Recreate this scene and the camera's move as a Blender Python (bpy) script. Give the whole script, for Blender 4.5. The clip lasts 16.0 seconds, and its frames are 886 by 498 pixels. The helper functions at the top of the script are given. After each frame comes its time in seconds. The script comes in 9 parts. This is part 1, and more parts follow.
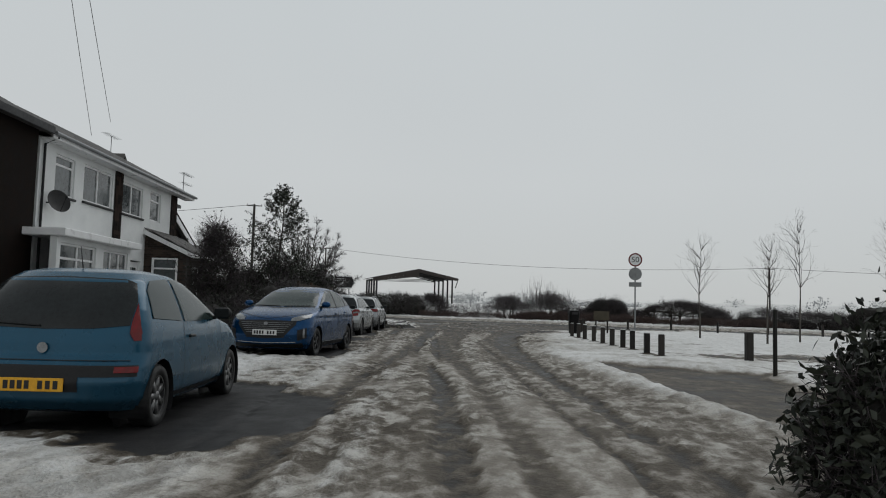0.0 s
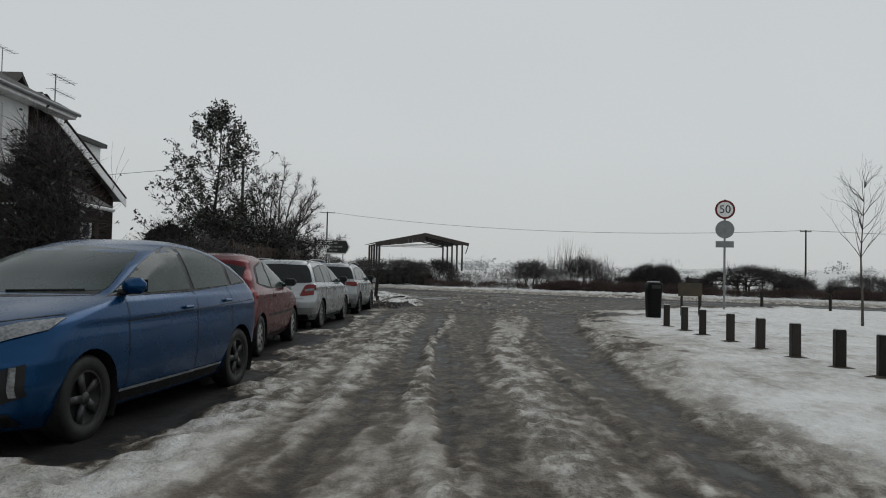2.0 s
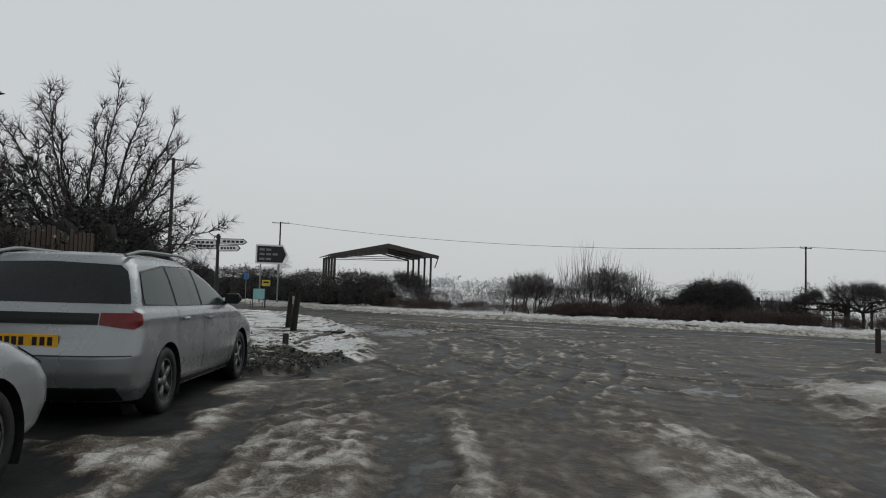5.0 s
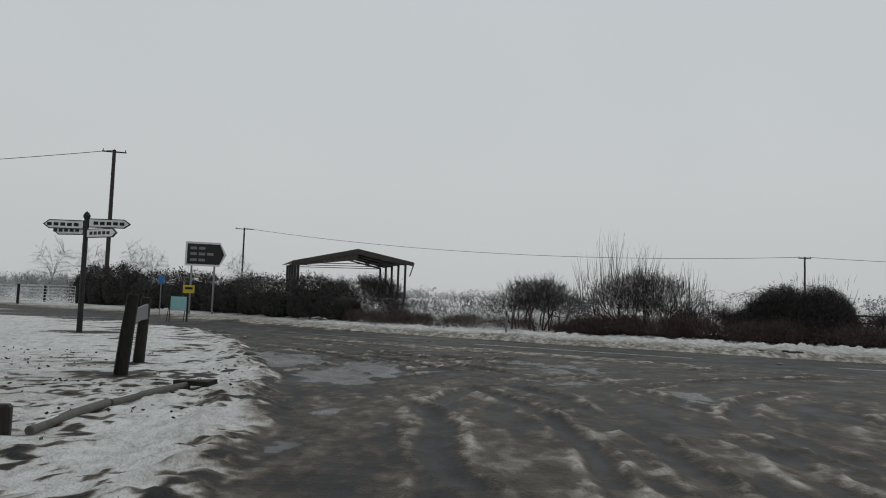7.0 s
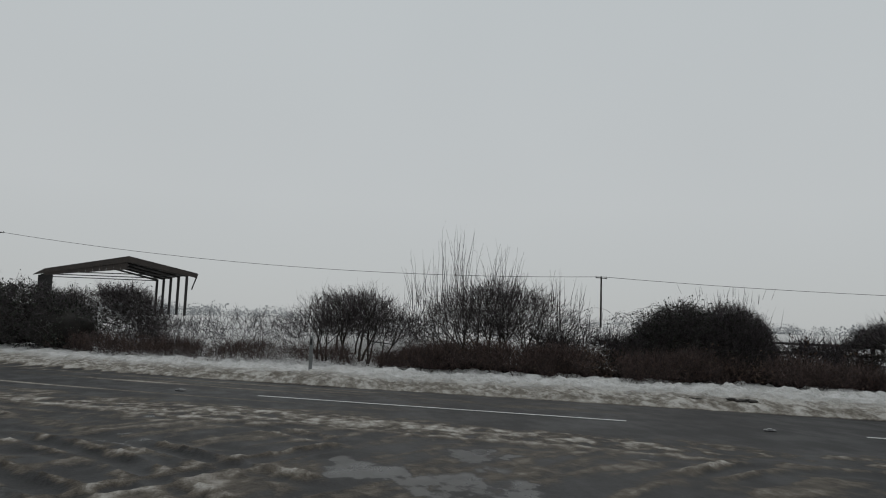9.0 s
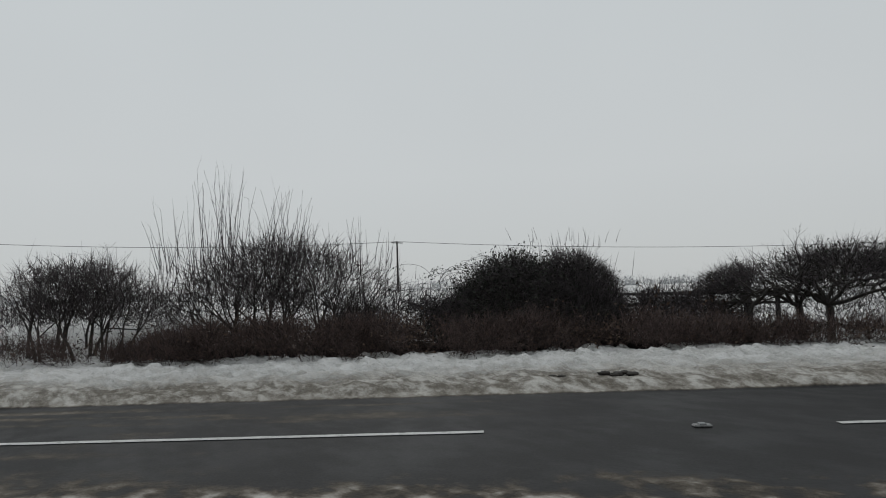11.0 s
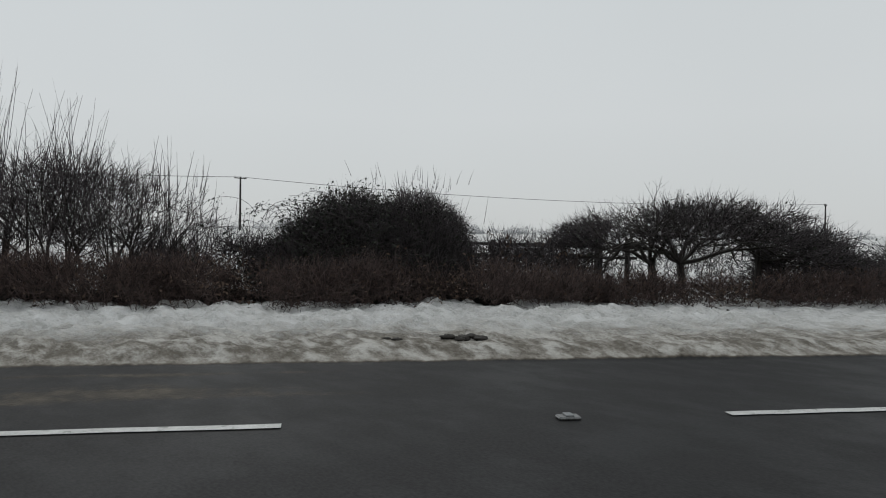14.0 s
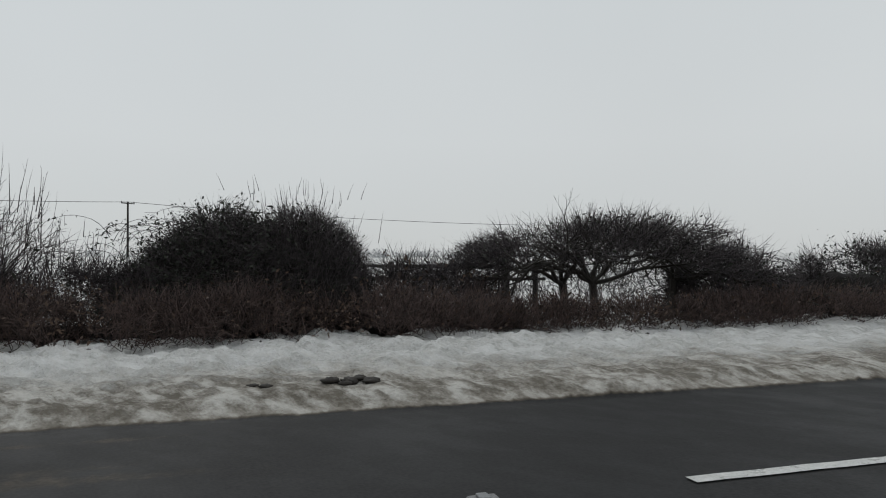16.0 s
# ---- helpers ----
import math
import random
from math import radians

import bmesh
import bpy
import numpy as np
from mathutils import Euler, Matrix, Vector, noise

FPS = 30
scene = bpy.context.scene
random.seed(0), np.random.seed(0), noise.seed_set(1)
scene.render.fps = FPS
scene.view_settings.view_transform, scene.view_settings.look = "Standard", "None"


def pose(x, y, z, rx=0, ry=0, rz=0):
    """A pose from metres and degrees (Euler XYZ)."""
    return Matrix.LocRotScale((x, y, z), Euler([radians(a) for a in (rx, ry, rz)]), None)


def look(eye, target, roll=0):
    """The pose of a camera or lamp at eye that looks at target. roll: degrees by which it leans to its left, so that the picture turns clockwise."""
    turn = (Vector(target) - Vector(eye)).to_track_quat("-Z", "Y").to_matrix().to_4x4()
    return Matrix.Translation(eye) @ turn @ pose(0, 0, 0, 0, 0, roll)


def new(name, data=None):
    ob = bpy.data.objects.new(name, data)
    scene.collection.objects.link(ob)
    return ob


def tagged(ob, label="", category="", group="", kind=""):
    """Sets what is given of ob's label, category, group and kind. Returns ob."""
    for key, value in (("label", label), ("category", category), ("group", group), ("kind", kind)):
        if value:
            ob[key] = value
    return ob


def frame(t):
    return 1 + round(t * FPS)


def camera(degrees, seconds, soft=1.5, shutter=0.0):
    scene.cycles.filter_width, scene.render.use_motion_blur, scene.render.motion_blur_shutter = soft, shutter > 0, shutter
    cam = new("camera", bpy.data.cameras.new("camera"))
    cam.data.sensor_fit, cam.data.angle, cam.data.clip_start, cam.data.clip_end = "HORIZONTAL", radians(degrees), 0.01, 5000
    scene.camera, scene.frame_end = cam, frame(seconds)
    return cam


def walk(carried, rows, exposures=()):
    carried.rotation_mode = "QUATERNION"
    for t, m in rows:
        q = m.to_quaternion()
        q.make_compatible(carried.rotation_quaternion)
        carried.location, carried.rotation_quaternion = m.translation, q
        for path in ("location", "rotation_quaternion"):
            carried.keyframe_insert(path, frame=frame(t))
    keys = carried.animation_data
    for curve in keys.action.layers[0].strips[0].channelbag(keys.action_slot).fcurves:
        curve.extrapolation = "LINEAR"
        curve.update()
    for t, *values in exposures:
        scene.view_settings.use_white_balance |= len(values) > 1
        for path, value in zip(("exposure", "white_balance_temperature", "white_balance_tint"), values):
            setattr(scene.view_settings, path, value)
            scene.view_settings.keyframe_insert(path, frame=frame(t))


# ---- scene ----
cam = camera(61.1, 16.0, 1.05)
PATH = [
    (0, (2.132, -5.028, 1.17), (1.939, -3.043, 1.321), 1.5),
    (0.5, (1.9, -2.348, 1.212), (1.695, -0.36, 1.288), 2.2),
    (1, (1.602, 0.368, 1.251), (1.477, 2.362, 1.342), 2.4),
    (1.5, (1.242, 3.115, 1.228), (1.061, 5.106, 1.27), 1.4),
    (2, (0.981, 5.922, 1.284), (0.768, 7.91, 1.346), 1.2),
    (2.5, (0.655, 8.593, 1.237), (0.419, 10.577, 1.322), 2.0),
    (3, (0.28, 11.35, 1.227), (0.062, 13.335, 1.326), 3.1),
    (3.5, (-0.087, 13.976, 1.292), (-0.278, 15.966, 1.359), 2.4),
    (4, (-0.429, 16.416, 1.301), (-0.561, 18.4, 1.511), 2.9),
    (4.2, (-0.546, 17.344, 1.3), (-0.648, 19.332, 1.495), 1.9),
    (6.3, (-1.25, 27.099, 1.082), (-1.385, 29.093, 1.136), 1.7),
    (6.5, (-1.34, 28.098, 1.097), (-1.45, 30.094, 1.158), 2.4),
    (7, (-1.588, 30.625, 1.109), (-1.638, 32.619, 1.255), 1.9),
    (7.5, (-1.618, 32.862, 1.113), (-1.619, 34.851, 1.325), 0.6),
    (8, (-1.613, 35.057, 1.173), (-1.514, 37.043, 1.381), 0.6),
    (8.5, (-1.596, 36.921, 1.186), (-1.489, 38.902, 1.439), 1.8),
    (9, (-1.274, 38.795, 1.251), (-0.8, 40.726, 1.46), 2.0),
    (9.4, (-0.935, 40.245, 1.195), (-0.31, 42.137, 1.367), 0.2),
    (9.5, (-0.859, 40.491, 1.184), (-0.251, 42.391, 1.331), 0.3),
    (9.7, (-0.628, 40.995, 1.211), (0.09, 42.855, 1.369), 1.4),
    (11.8, (1.185, 44.036, 1.167), (2.262, 45.718, 1.276), 0.2),
    (12, (1.368, 44.201, 1.112), (2.484, 45.857, 1.221), 1.7),
    (12.5, (1.280, 44.132, 1.187), (2.488, 45.725, 1.256), 0.73),
    (13, (1.482, 44.365, 1.185), (2.731, 45.927, 1.176), 0.86),
    (13.5, (1.590, 44.438, 1.195), (2.859, 45.984, 1.189), 0.92),
    (14, (1.653, 44.581, 1.206), (2.962, 46.093, 1.183), 0.76),
    (14.5, (1.745, 44.646, 1.218), (3.066, 46.148, 1.238), 0.40),
    (15, (1.886, 44.941, 1.148), (3.211, 46.439, 1.131), -1.36),
    (15.5, (2.177, 45.178, 1.197), (3.530, 46.651, 1.190), -0.20),
    (16, (2.754, 45.545, 1.168), (4.246, 46.877, 1.210), -0.30),
]
walk(cam, [(t, look(eye, target, roll)) for t, eye, target, roll in PATH],
     [(t, ev, 6390, 9.3) for t, ev in ((0, 0.06), (1.5, 0.05), (2.5, 0.12), (4.2, 0.12), (6.5, 0.10), (7.0, 0.0), (7.8, -0.12), (9.0, -0.10), (9.7, 0.0), (12.0, 0.08), (13.0, 0.18), (16.0, 0.18))])

# overcast winter sky: an even bright cloud layer over a weak blue sky
world = bpy.data.worlds.new("world")
scene.world = world
world.use_nodes = True
wt = world.node_tree
wt.nodes.clear()
w_out = wt.nodes.new("ShaderNodeOutputWorld")
w_bg = wt.nodes.new("ShaderNodeBackground")
w_sky = wt.nodes.new("ShaderNodeTexSky")
w_sky.sky_type = "NISHITA"
w_sky.sun_disc = False
w_sky.sun_elevation, w_sky.sun_rotation = radians(28), radians(200)
w_mul = wt.nodes.new("ShaderNodeMix")
w_mul.data_type = "RGBA"
w_mul.blend_type = "MIX"
w_mul.inputs[0].default_value = 0.97
w_geo = wt.nodes.new("ShaderNodeTexCoord")
w_sep = wt.nodes.new("ShaderNodeSeparateXYZ")
w_ramp = wt.nodes.new("ShaderNodeValToRGB")
w_ramp.color_ramp.elements[0].position, w_ramp.color_ramp.elements[0].color = 0.0, (4.75, 4.85, 4.82, 1)
w_ramp.color_ramp.elements[1].position, w_ramp.color_ramp.elements[1].color = 1.0, (3.7, 3.9, 3.95, 1)
w_mid = w_ramp.color_ramp.elements.new(0.16)
w_mid.color = (5.25, 5.38, 5.36, 1)
w_low = w_ramp.color_ramp.elements.new(0.42)
w_low.color = (5.15, 5.4, 5.45, 1)
w_noise = wt.nodes.new("ShaderNodeTexNoise")
w_noise.inputs["Scale"].default_value, w_noise.inputs["Detail"].default_value = 1.6, 3
w_cloud = wt.nodes.new("ShaderNodeMapRange")
w_cloud.inputs[3].default_value, w_cloud.inputs[4].default_value = 0.94, 1.06
w_mod = wt.nodes.new("ShaderNodeMix")
w_mod.data_type, w_mod.blend_type = "RGBA", "MULTIPLY"
w_mod.inputs[0].default_value = 1.0
wt.links.new(w_geo.outputs["Generated"], w_sep.inputs[0])
wt.links.new(w_sep.outputs["Z"], w_ramp.inputs[0])
wt.links.new(w_geo.outputs["Generated"], w_noise.inputs["Vector"])
wt.links.new(w_noise.outputs["Fac"], w_cloud.inputs[0])
wt.links.new(w_ramp.outputs[0], w_mod.inputs[6])
wt.links.new(w_cloud.outputs[0], w_mod.inputs[7])
wt.links.new(w_sky.outputs[0], w_mul.inputs[6])
wt.links.new(w_mod.outputs[2], w_mul.inputs[7])
wt.links.new(w_mul.outputs[2], w_bg.inputs[0])
w_bg.inputs[1].default_value = 0.105
wt.links.new(w_bg.outputs[0], w_out.inputs[0])

sun = new("sun", bpy.data.lights.new("sun", "SUN"))
sun.data.energy, sun.data.angle, sun.data.color = 0.5, radians(40), (1.0, 0.98, 0.95)
sun.rotation_euler = (radians(45), 0, radians(160))

# ---- materials ----
def surface(name, dark, light, rough=(0.5, 0.7), metal=0.0, scale=6.0, fine=60.0, bump=0.15, coat=0.0, island=0.0, spec=0.28, objrand=0.0, stretch=(1, 1, 1)):
    """A worn surface: colour between dark and light by coarse and fine noise, with grain relief."""
    m = bpy.data.materials.new(name)
    m.use_nodes = True
    nt = m.node_tree
    b = nt.nodes["Principled BSDF"]
    tc = nt.nodes.new("ShaderNodeTexCoord")
    mp = nt.nodes.new("ShaderNodeMapping")
    mp.inputs["Scale"].default_value = stretch
    nt.links.new(tc.outputs["Object"], mp.inputs["Vector"])
    n1 = nt.nodes.new("ShaderNodeTexNoise")
    n1.inputs["Scale"].default_value, n1.inputs["Detail"].default_value, n1.inputs["Roughness"].default_value = scale, 6, 0.6
    n2 = nt.nodes.new("ShaderNodeTexNoise")
    n2.inputs["Scale"].default_value, n2.inputs["Detail"].default_value = fine, 4
    for n in (n1, n2):
        nt.links.new(mp.outputs[0], n.inputs["Vector"])
    add = nt.nodes.new("ShaderNodeMath")
    add.operation = "MULTIPLY_ADD"
    add.inputs[1].default_value = 0.45
    nt.links.new(n2.outputs["Fac"], add.inputs[0])
    half = nt.nodes.new("ShaderNodeMath")
    half.operation = "MULTIPLY"
    half.inputs[1].default_value = 0.62
    nt.links.new(n1.outputs["Fac"], half.inputs[0])
    nt.links.new(half.outputs[0], add.inputs[2])
    last = add
    if island or objrand:
        rnd = nt.nodes.new("ShaderNodeNewGeometry" if island else "ShaderNodeObjectInfo")
        shift = nt.nodes.new("ShaderNodeMath")
        shift.operation = "MULTIPLY_ADD"
        shift.inputs[1].default_value = island or objrand
        nt.links.new(rnd.outputs["Random Per Island" if island else "Random"], shift.inputs[0])
        nt.links.new(add.outputs[0], shift.inputs[2])
        cen = nt.nodes.new("ShaderNodeMath")
        cen.operation = "SUBTRACT"
        cen.inputs[1].default_value = (island or objrand) / 2
        nt.links.new(shift.outputs[0], cen.inputs[0])
        last = cen
    ramp = nt.nodes.new("ShaderNodeValToRGB")
    ramp.color_ramp.elements[0].position, ramp.color_ramp.elements[0].color = 0.32, (*dark, 1)
    ramp.color_ramp.elements[1].position, ramp.color_ramp.elements[1].color = 0.72, (*light, 1)
    nt.links.new(last.outputs[0], ramp.inputs[0])
    nt.links.new(ramp.outputs[0], b.inputs["Base Color"])
    mr = nt.nodes.new("ShaderNodeMapRange")
    mr.inputs[1].default_value, mr.inputs[2].default_value = 0.35, 0.65
    mr.inputs[3].default_value, mr.inputs[4].default_value = rough
    nt.links.new(n1.outputs["Fac"], mr.inputs[0])
    nt.links.new(mr.outputs[0], b.inputs["Roughness"])
    b.inputs["Metallic"].default_value = metal
    b.inputs["Coat Weight"].default_value = coat
    b.inputs["Coat Roughness"].default_value = 0.08
    b.inputs["Specular IOR Level"].default_value = spec
    if bump:
        bp = nt.nodes.new("ShaderNodeBump")
        bp.inputs["Strength"].default_value, bp.inputs["Distance"].default_value = bump, 0.01
        nt.links.new(n2.outputs["Fac"], bp.inputs["Height"])
        nt.links.new(bp.outputs[0], b.inputs["Normal"])
    return m


def car_paint(name, colour, metal=0.3, sleet=0.55):
    """Wet, road-soiled car paint: metallic base under a clear coat, with grey salt film low down and wet sleet specks."""
    dull = tuple(0.5 * c + 0.5 * 0.11 for c in colour)
    m = surface(name, tuple(0.8 * c for c in colour), colour, (0.20, 0.32), metal, 2.5, 90, 0.03, 0.22, spec=0.28)
    nt = m.node_tree
    b = nt.nodes["Principled BSDF"]
    ramp = b.inputs["Base Color"].links[0].from_node
    tc = nt.nodes.new("ShaderNodeTexCoord")
    sep = nt.nodes.new("ShaderNodeSeparateXYZ")
    nt.links.new(tc.outputs["Object"], sep.inputs[0])
    n = nt.nodes.new("ShaderNodeTexNoise")
    n.inputs["Scale"].default_value, n.inputs["Detail"].default_value = 7, 5
    nt.links.new(tc.outputs["Object"], n.inputs["Vector"])
    grime = nt.nodes.new("ShaderNodeMath")
    grime.operation = "MULTIPLY_ADD"
    grime.inputs[1].default_value = 0.35
    nt.links.new(n.outputs["Fac"], grime.inputs[0])
    nt.links.new(sep.outputs["Z"], grime.inputs[2])
    mr = nt.nodes.new("ShaderNodeMapRange")
    mr.inputs[1].default_value, mr.inputs[2].default_value, mr.inputs[3].default_value, mr.inputs[4].default_value = 0.42, 0.85, sleet, 0.0
    nt.links.new(grime.outputs[0], mr.inputs[0])
    mix = nt.nodes.new("ShaderNodeMix")
    mix.data_type = "RGBA"
    nt.links.new(mr.outputs[0], mix.inputs[0])
    nt.links.new(ramp.outputs[0], mix.inputs[6])
    mix.inputs[7].default_value = (*dull, 1)
    nt.links.new(mix.outputs[2], b.inputs["Base Color"])
    return m


def ground_material():
    """Wet tarmac, brown slush and clean snow, laid by the coverage that the sheet carries in 'snow' and 'dirt'."""
    m = bpy.data.materials.new("snowy ground")
    m.use_nodes = True
    nt = m.node_tree
    b = nt.nodes["Principled BSDF"]

    def node(kind, **kw):
        n = nt.nodes.new(kind)
        for k, v in kw.items():
            n.inputs[k.replace("_", " ")].default_value = v
        return n

    def math_(op, a, c, clamp=False):
        n = nt.nodes.new("ShaderNodeMath")
        n.operation, n.use_clamp = op, clamp
        for i, v in enumerate((a, c)):
            if isinstance(v, (int, float)):
                n.inputs[i].default_value = v
            else:
                nt.links.new(v, n.inputs[i])
        return n.outputs[0]

    def ramp(fac, *stops):
        r = nt.nodes.new("ShaderNodeValToRGB")
        while len(r.color_ramp.elements) < len(stops):
            r.color_ramp.elements.new(0.5)
        for e, (p, c) in zip(r.color_ramp.elements, stops):
            e.position, e.color = p, (*c, 1)
        nt.links.new(fac, r.inputs[0])
        return r.outputs[0]

    def mix(fac, a, c):
        n = nt.nodes.new("ShaderNodeMix")
        n.data_type = "RGBA"
        nt.links.new(fac, n.inputs[0])
        nt.links.new(a, n.inputs[6])
        nt.links.new(c, n.inputs[7])
        return n.outputs[2]

    def smooth(v, lo, hi, a=0.0, c=1.0):
        n = nt.nodes.new("ShaderNodeMapRange")
        n.interpolation_type = "SMOOTHSTEP"
        nt.links.new(v, n.inputs[0])
        for i, k in enumerate((lo, hi, a, c)):
            n.inputs[i + 1].default_value = k
        return n.outputs[0]

    geo = nt.nodes.new("ShaderNodeNewGeometry")
    snow = nt.nodes.new("ShaderNodeAttribute")
    snow.attribute_name = "snow"
    dirt = nt.nodes.new("ShaderNodeAttribute")
    dirt.attribute_name = "dirt"
    n1 = node("ShaderNodeTexNoise", Scale=1.7, Detail=8.0, Roughness=0.62)
    n2 = node("ShaderNodeTexNoise", Scale=9.0, Detail=2.5, Roughness=0.5)
    n3 = node("ShaderNodeTexNoise", Scale=55.0, Detail=4.0, Roughness=0.6)
    drag = nt.nodes.new("ShaderNodeMapping")
    drag.inputs["Rotation"].default_value = (0, 0, -0.119)
    drag.inputs["Scale"].default_value = (1.0, 0.55, 1.0)
    nt.links.new(geo.outputs["Position"], drag.inputs["Vector"])
    for n in (n1, n2, n3):
        nt.links.new(drag.outputs[0], n.inputs["Vector"])
    n4 = node("ShaderNodeTexNoise", Scale=3.2, Detail=3.0, Roughness=0.52)
    vor = node("ShaderNodeTexVoronoi", Scale=6.5, Randomness=1.0)
    nt.links.new(drag.outputs[0], n4.inputs["Vector"])
    bent = nt.nodes.new("ShaderNodeVectorMath")
    bent.operation = "ADD"
    nt.links.new(drag.outputs[0], bent.inputs[0])
    sway = nt.nodes.new("ShaderNodeVectorMath")
    sway.operation = "SCALE"
    sway.inputs["Scale"].default_value = 0.16
    nt.links.new(n2.outputs["Color"], sway.inputs[0])
    nt.links.new(sway.outputs[0], bent.inputs[1])
    nt.links.new(bent.outputs[0], vor.inputs["Vector"])
    lump = math_("ADD", math_("MULTIPLY", n2.outputs["Fac"], 0.7), math_("MULTIPLY", n3.outputs["Fac"], 0.3))
    grain = math_("ADD", math_("MULTIPLY", n4.outputs["Fac"], 0.55), math_("MULTIPLY", lump, 0.45))
    clod01 = smooth(math_("SUBTRACT", grain, math_("MULTIPLY", math_("SUBTRACT", vor.outputs["Distance"], 0.4), 0.16)), 0.38, 0.62)
    clod = math_("SUBTRACT", math_("MULTIPLY", clod01, 2.0), 1.0)
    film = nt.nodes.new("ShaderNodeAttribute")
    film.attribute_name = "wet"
    gran = node("ShaderNodeTexNoise", Scale=21.0, Detail=3.0, Roughness=0.55)
    nt.links.new(geo.outputs["Position"], gran.inputs["Vector"])
    rough_at = nt.nodes.new("ShaderNodeAttribute")
    rough_at.attribute_name = "lump"
    lumps = rough_at.outputs["Fac"]
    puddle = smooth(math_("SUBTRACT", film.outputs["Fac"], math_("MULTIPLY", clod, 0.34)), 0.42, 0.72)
    cover = math_("ADD", snow.outputs["Fac"], math_("MULTIPLY", clod, math_("ADD", 0.035, math_("MULTIPLY", lumps, 0.15))))
    slushy = smooth(cover, 0.04, 0.30)
    white = smooth(cover, 0.40, 0.76)
    tarmac = ramp(math_("ADD", math_("MULTIPLY", n3.outputs["Fac"], 0.6), math_("MULTIPLY", n1.outputs["Fac"], 0.4)), (0.36, (0.009, 0.009, 0.010)), (0.64, (0.035, 0.034, 0.034)))
    # tone follows the clod relief, painting hollows darker in place of occlusion
    tone = math_("ADD", math_("MULTIPLY", clod01, 0.6), math_("MULTIPLY", smooth(lump, 0.35, 0.65), 0.4))
    tone = math_("ADD", 0.5, math_("MULTIPLY", math_("SUBTRACT", tone, 0.5), math_("ADD", 0.30, math_("MULTIPLY", lumps, 0.70))))
    tone = math_("ADD", tone, math_("MULTIPLY", math_("SUBTRACT", gran.outputs["Fac"], 0.5), math_("ADD", 0.30, math_("MULTIPLY", lumps, 0.45))))
    slush = ramp(math_("ADD", math_("MULTIPLY", tone, 0.45), smooth(cover, 0.10, 0.62, -0.05, 0.60)), (0.08, (0.053, 0.045, 0.036)), (0.5, (0.126, 0.109, 0.089)), (0.95, (0.296, 0.272, 0.240)))
    clean = ramp(tone, (0.03, (0.50, 0.495, 0.475)), (0.3, (0.69, 0.685, 0.67)), (0.85, (0.82, 0.818, 0.81)))
    soiled = ramp(tone, (0.1, (0.17, 0.153, 0.128)), (0.5, (0.36, 0.336, 0.30)), (0.95, (0.60, 0.58, 0.545)))
    soil = smooth(math_("ADD", dirt.outputs["Fac"], math_("MULTIPLY", math_("SUBTRACT", n2.outputs["Fac"], 0.5), 1.2)), 0.18, 0.85)
    snowy = mix(soil, clean, soiled)
    col = mix(white, mix(slushy, tarmac, slush), snowy)
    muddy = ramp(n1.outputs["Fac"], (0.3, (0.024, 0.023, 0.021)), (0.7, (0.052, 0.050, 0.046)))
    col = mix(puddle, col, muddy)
    nt.links.new(col, b.inputs["Base Color"])
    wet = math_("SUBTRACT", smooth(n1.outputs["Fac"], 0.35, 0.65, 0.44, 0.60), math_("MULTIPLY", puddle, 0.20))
    rough = math_("ADD", math_("MULTIPLY", math_("SUBTRACT", 1.0, slushy), wet), math_("ADD", math_("MULTIPLY", slushy, 0.55), math_("MULTIPLY", white, 0.2)))
    nt.links.new(rough, b.inputs["Roughness"])
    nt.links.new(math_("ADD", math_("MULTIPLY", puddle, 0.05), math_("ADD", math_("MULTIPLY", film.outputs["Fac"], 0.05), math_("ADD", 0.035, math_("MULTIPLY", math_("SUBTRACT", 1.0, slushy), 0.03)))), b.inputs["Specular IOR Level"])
    bp = nt.nodes.new("ShaderNodeBump")
    bp.inputs["Distance"].default_value = 0.07
    nt.links.new(math_("MULTIPLY", math_("MULTIPLY", math_("ADD", math_("MULTIPLY", slushy, 0.70), 0.06), math_("SUBTRACT", 1.0, math_("MULTIPLY", puddle, 0.9))), math_("ADD", 0.28, math_("MULTIPLY", lumps, 0.72))), bp.inputs["Strength"])
    nt.links.new(math_("ADD", math_("ADD", lump, math_("MULTIPLY", clod01, 0.6)), math_("MULTIPLY", gran.outputs["Fac"], 0.9)), bp.inputs["Height"])
    nt.links.new(bp.outputs[0], b.inputs["Normal"])
    return m


GROUND = ground_material()
SNOW = surface("fresh wet snow", (0.56, 0.56, 0.55), (0.80, 0.80, 0.79), (0.6, 0.8), 0, 5, 40, 0.6)
LINE = surface("worn white road paint", (0.38, 0.38, 0.36), (0.74, 0.74, 0.72), (0.25, 0.45), 0, 9, 70, 0.2)
CATEYE = surface("cast iron stud", (0.05, 0.05, 0.05), (0.3, 0.3, 0.3), (0.3, 0.5), 0.5, 30, 90, 0.2)
WOOD_DARK = surface("wet weathered timber", (0.008, 0.007, 0.006), (0.036, 0.031, 0.027), (0.55, 0.8), 0, 8, 60, 0.5, stretch=(1, 1, 0.15), objrand=0.3)
WOOD_BROWN = surface("brown fence boards", (0.020, 0.012, 0.007), (0.058, 0.034, 0.020), (0.6, 0.8), 0, 6, 50, 0.4, stretch=(1, 1, 0.12), objrand=0.35)
SOIL = surface("trodden soil and dead grass", (0.018, 0.014, 0.010), (0.075, 0.06, 0.04), (0.7, 0.9), 0, 9, 60, 1.0)
BARK = surface("wet dark bark", (0.016, 0.014, 0.012), (0.055, 0.048, 0.042), (0.65, 0.85), 0, 14, 80, 0.4)
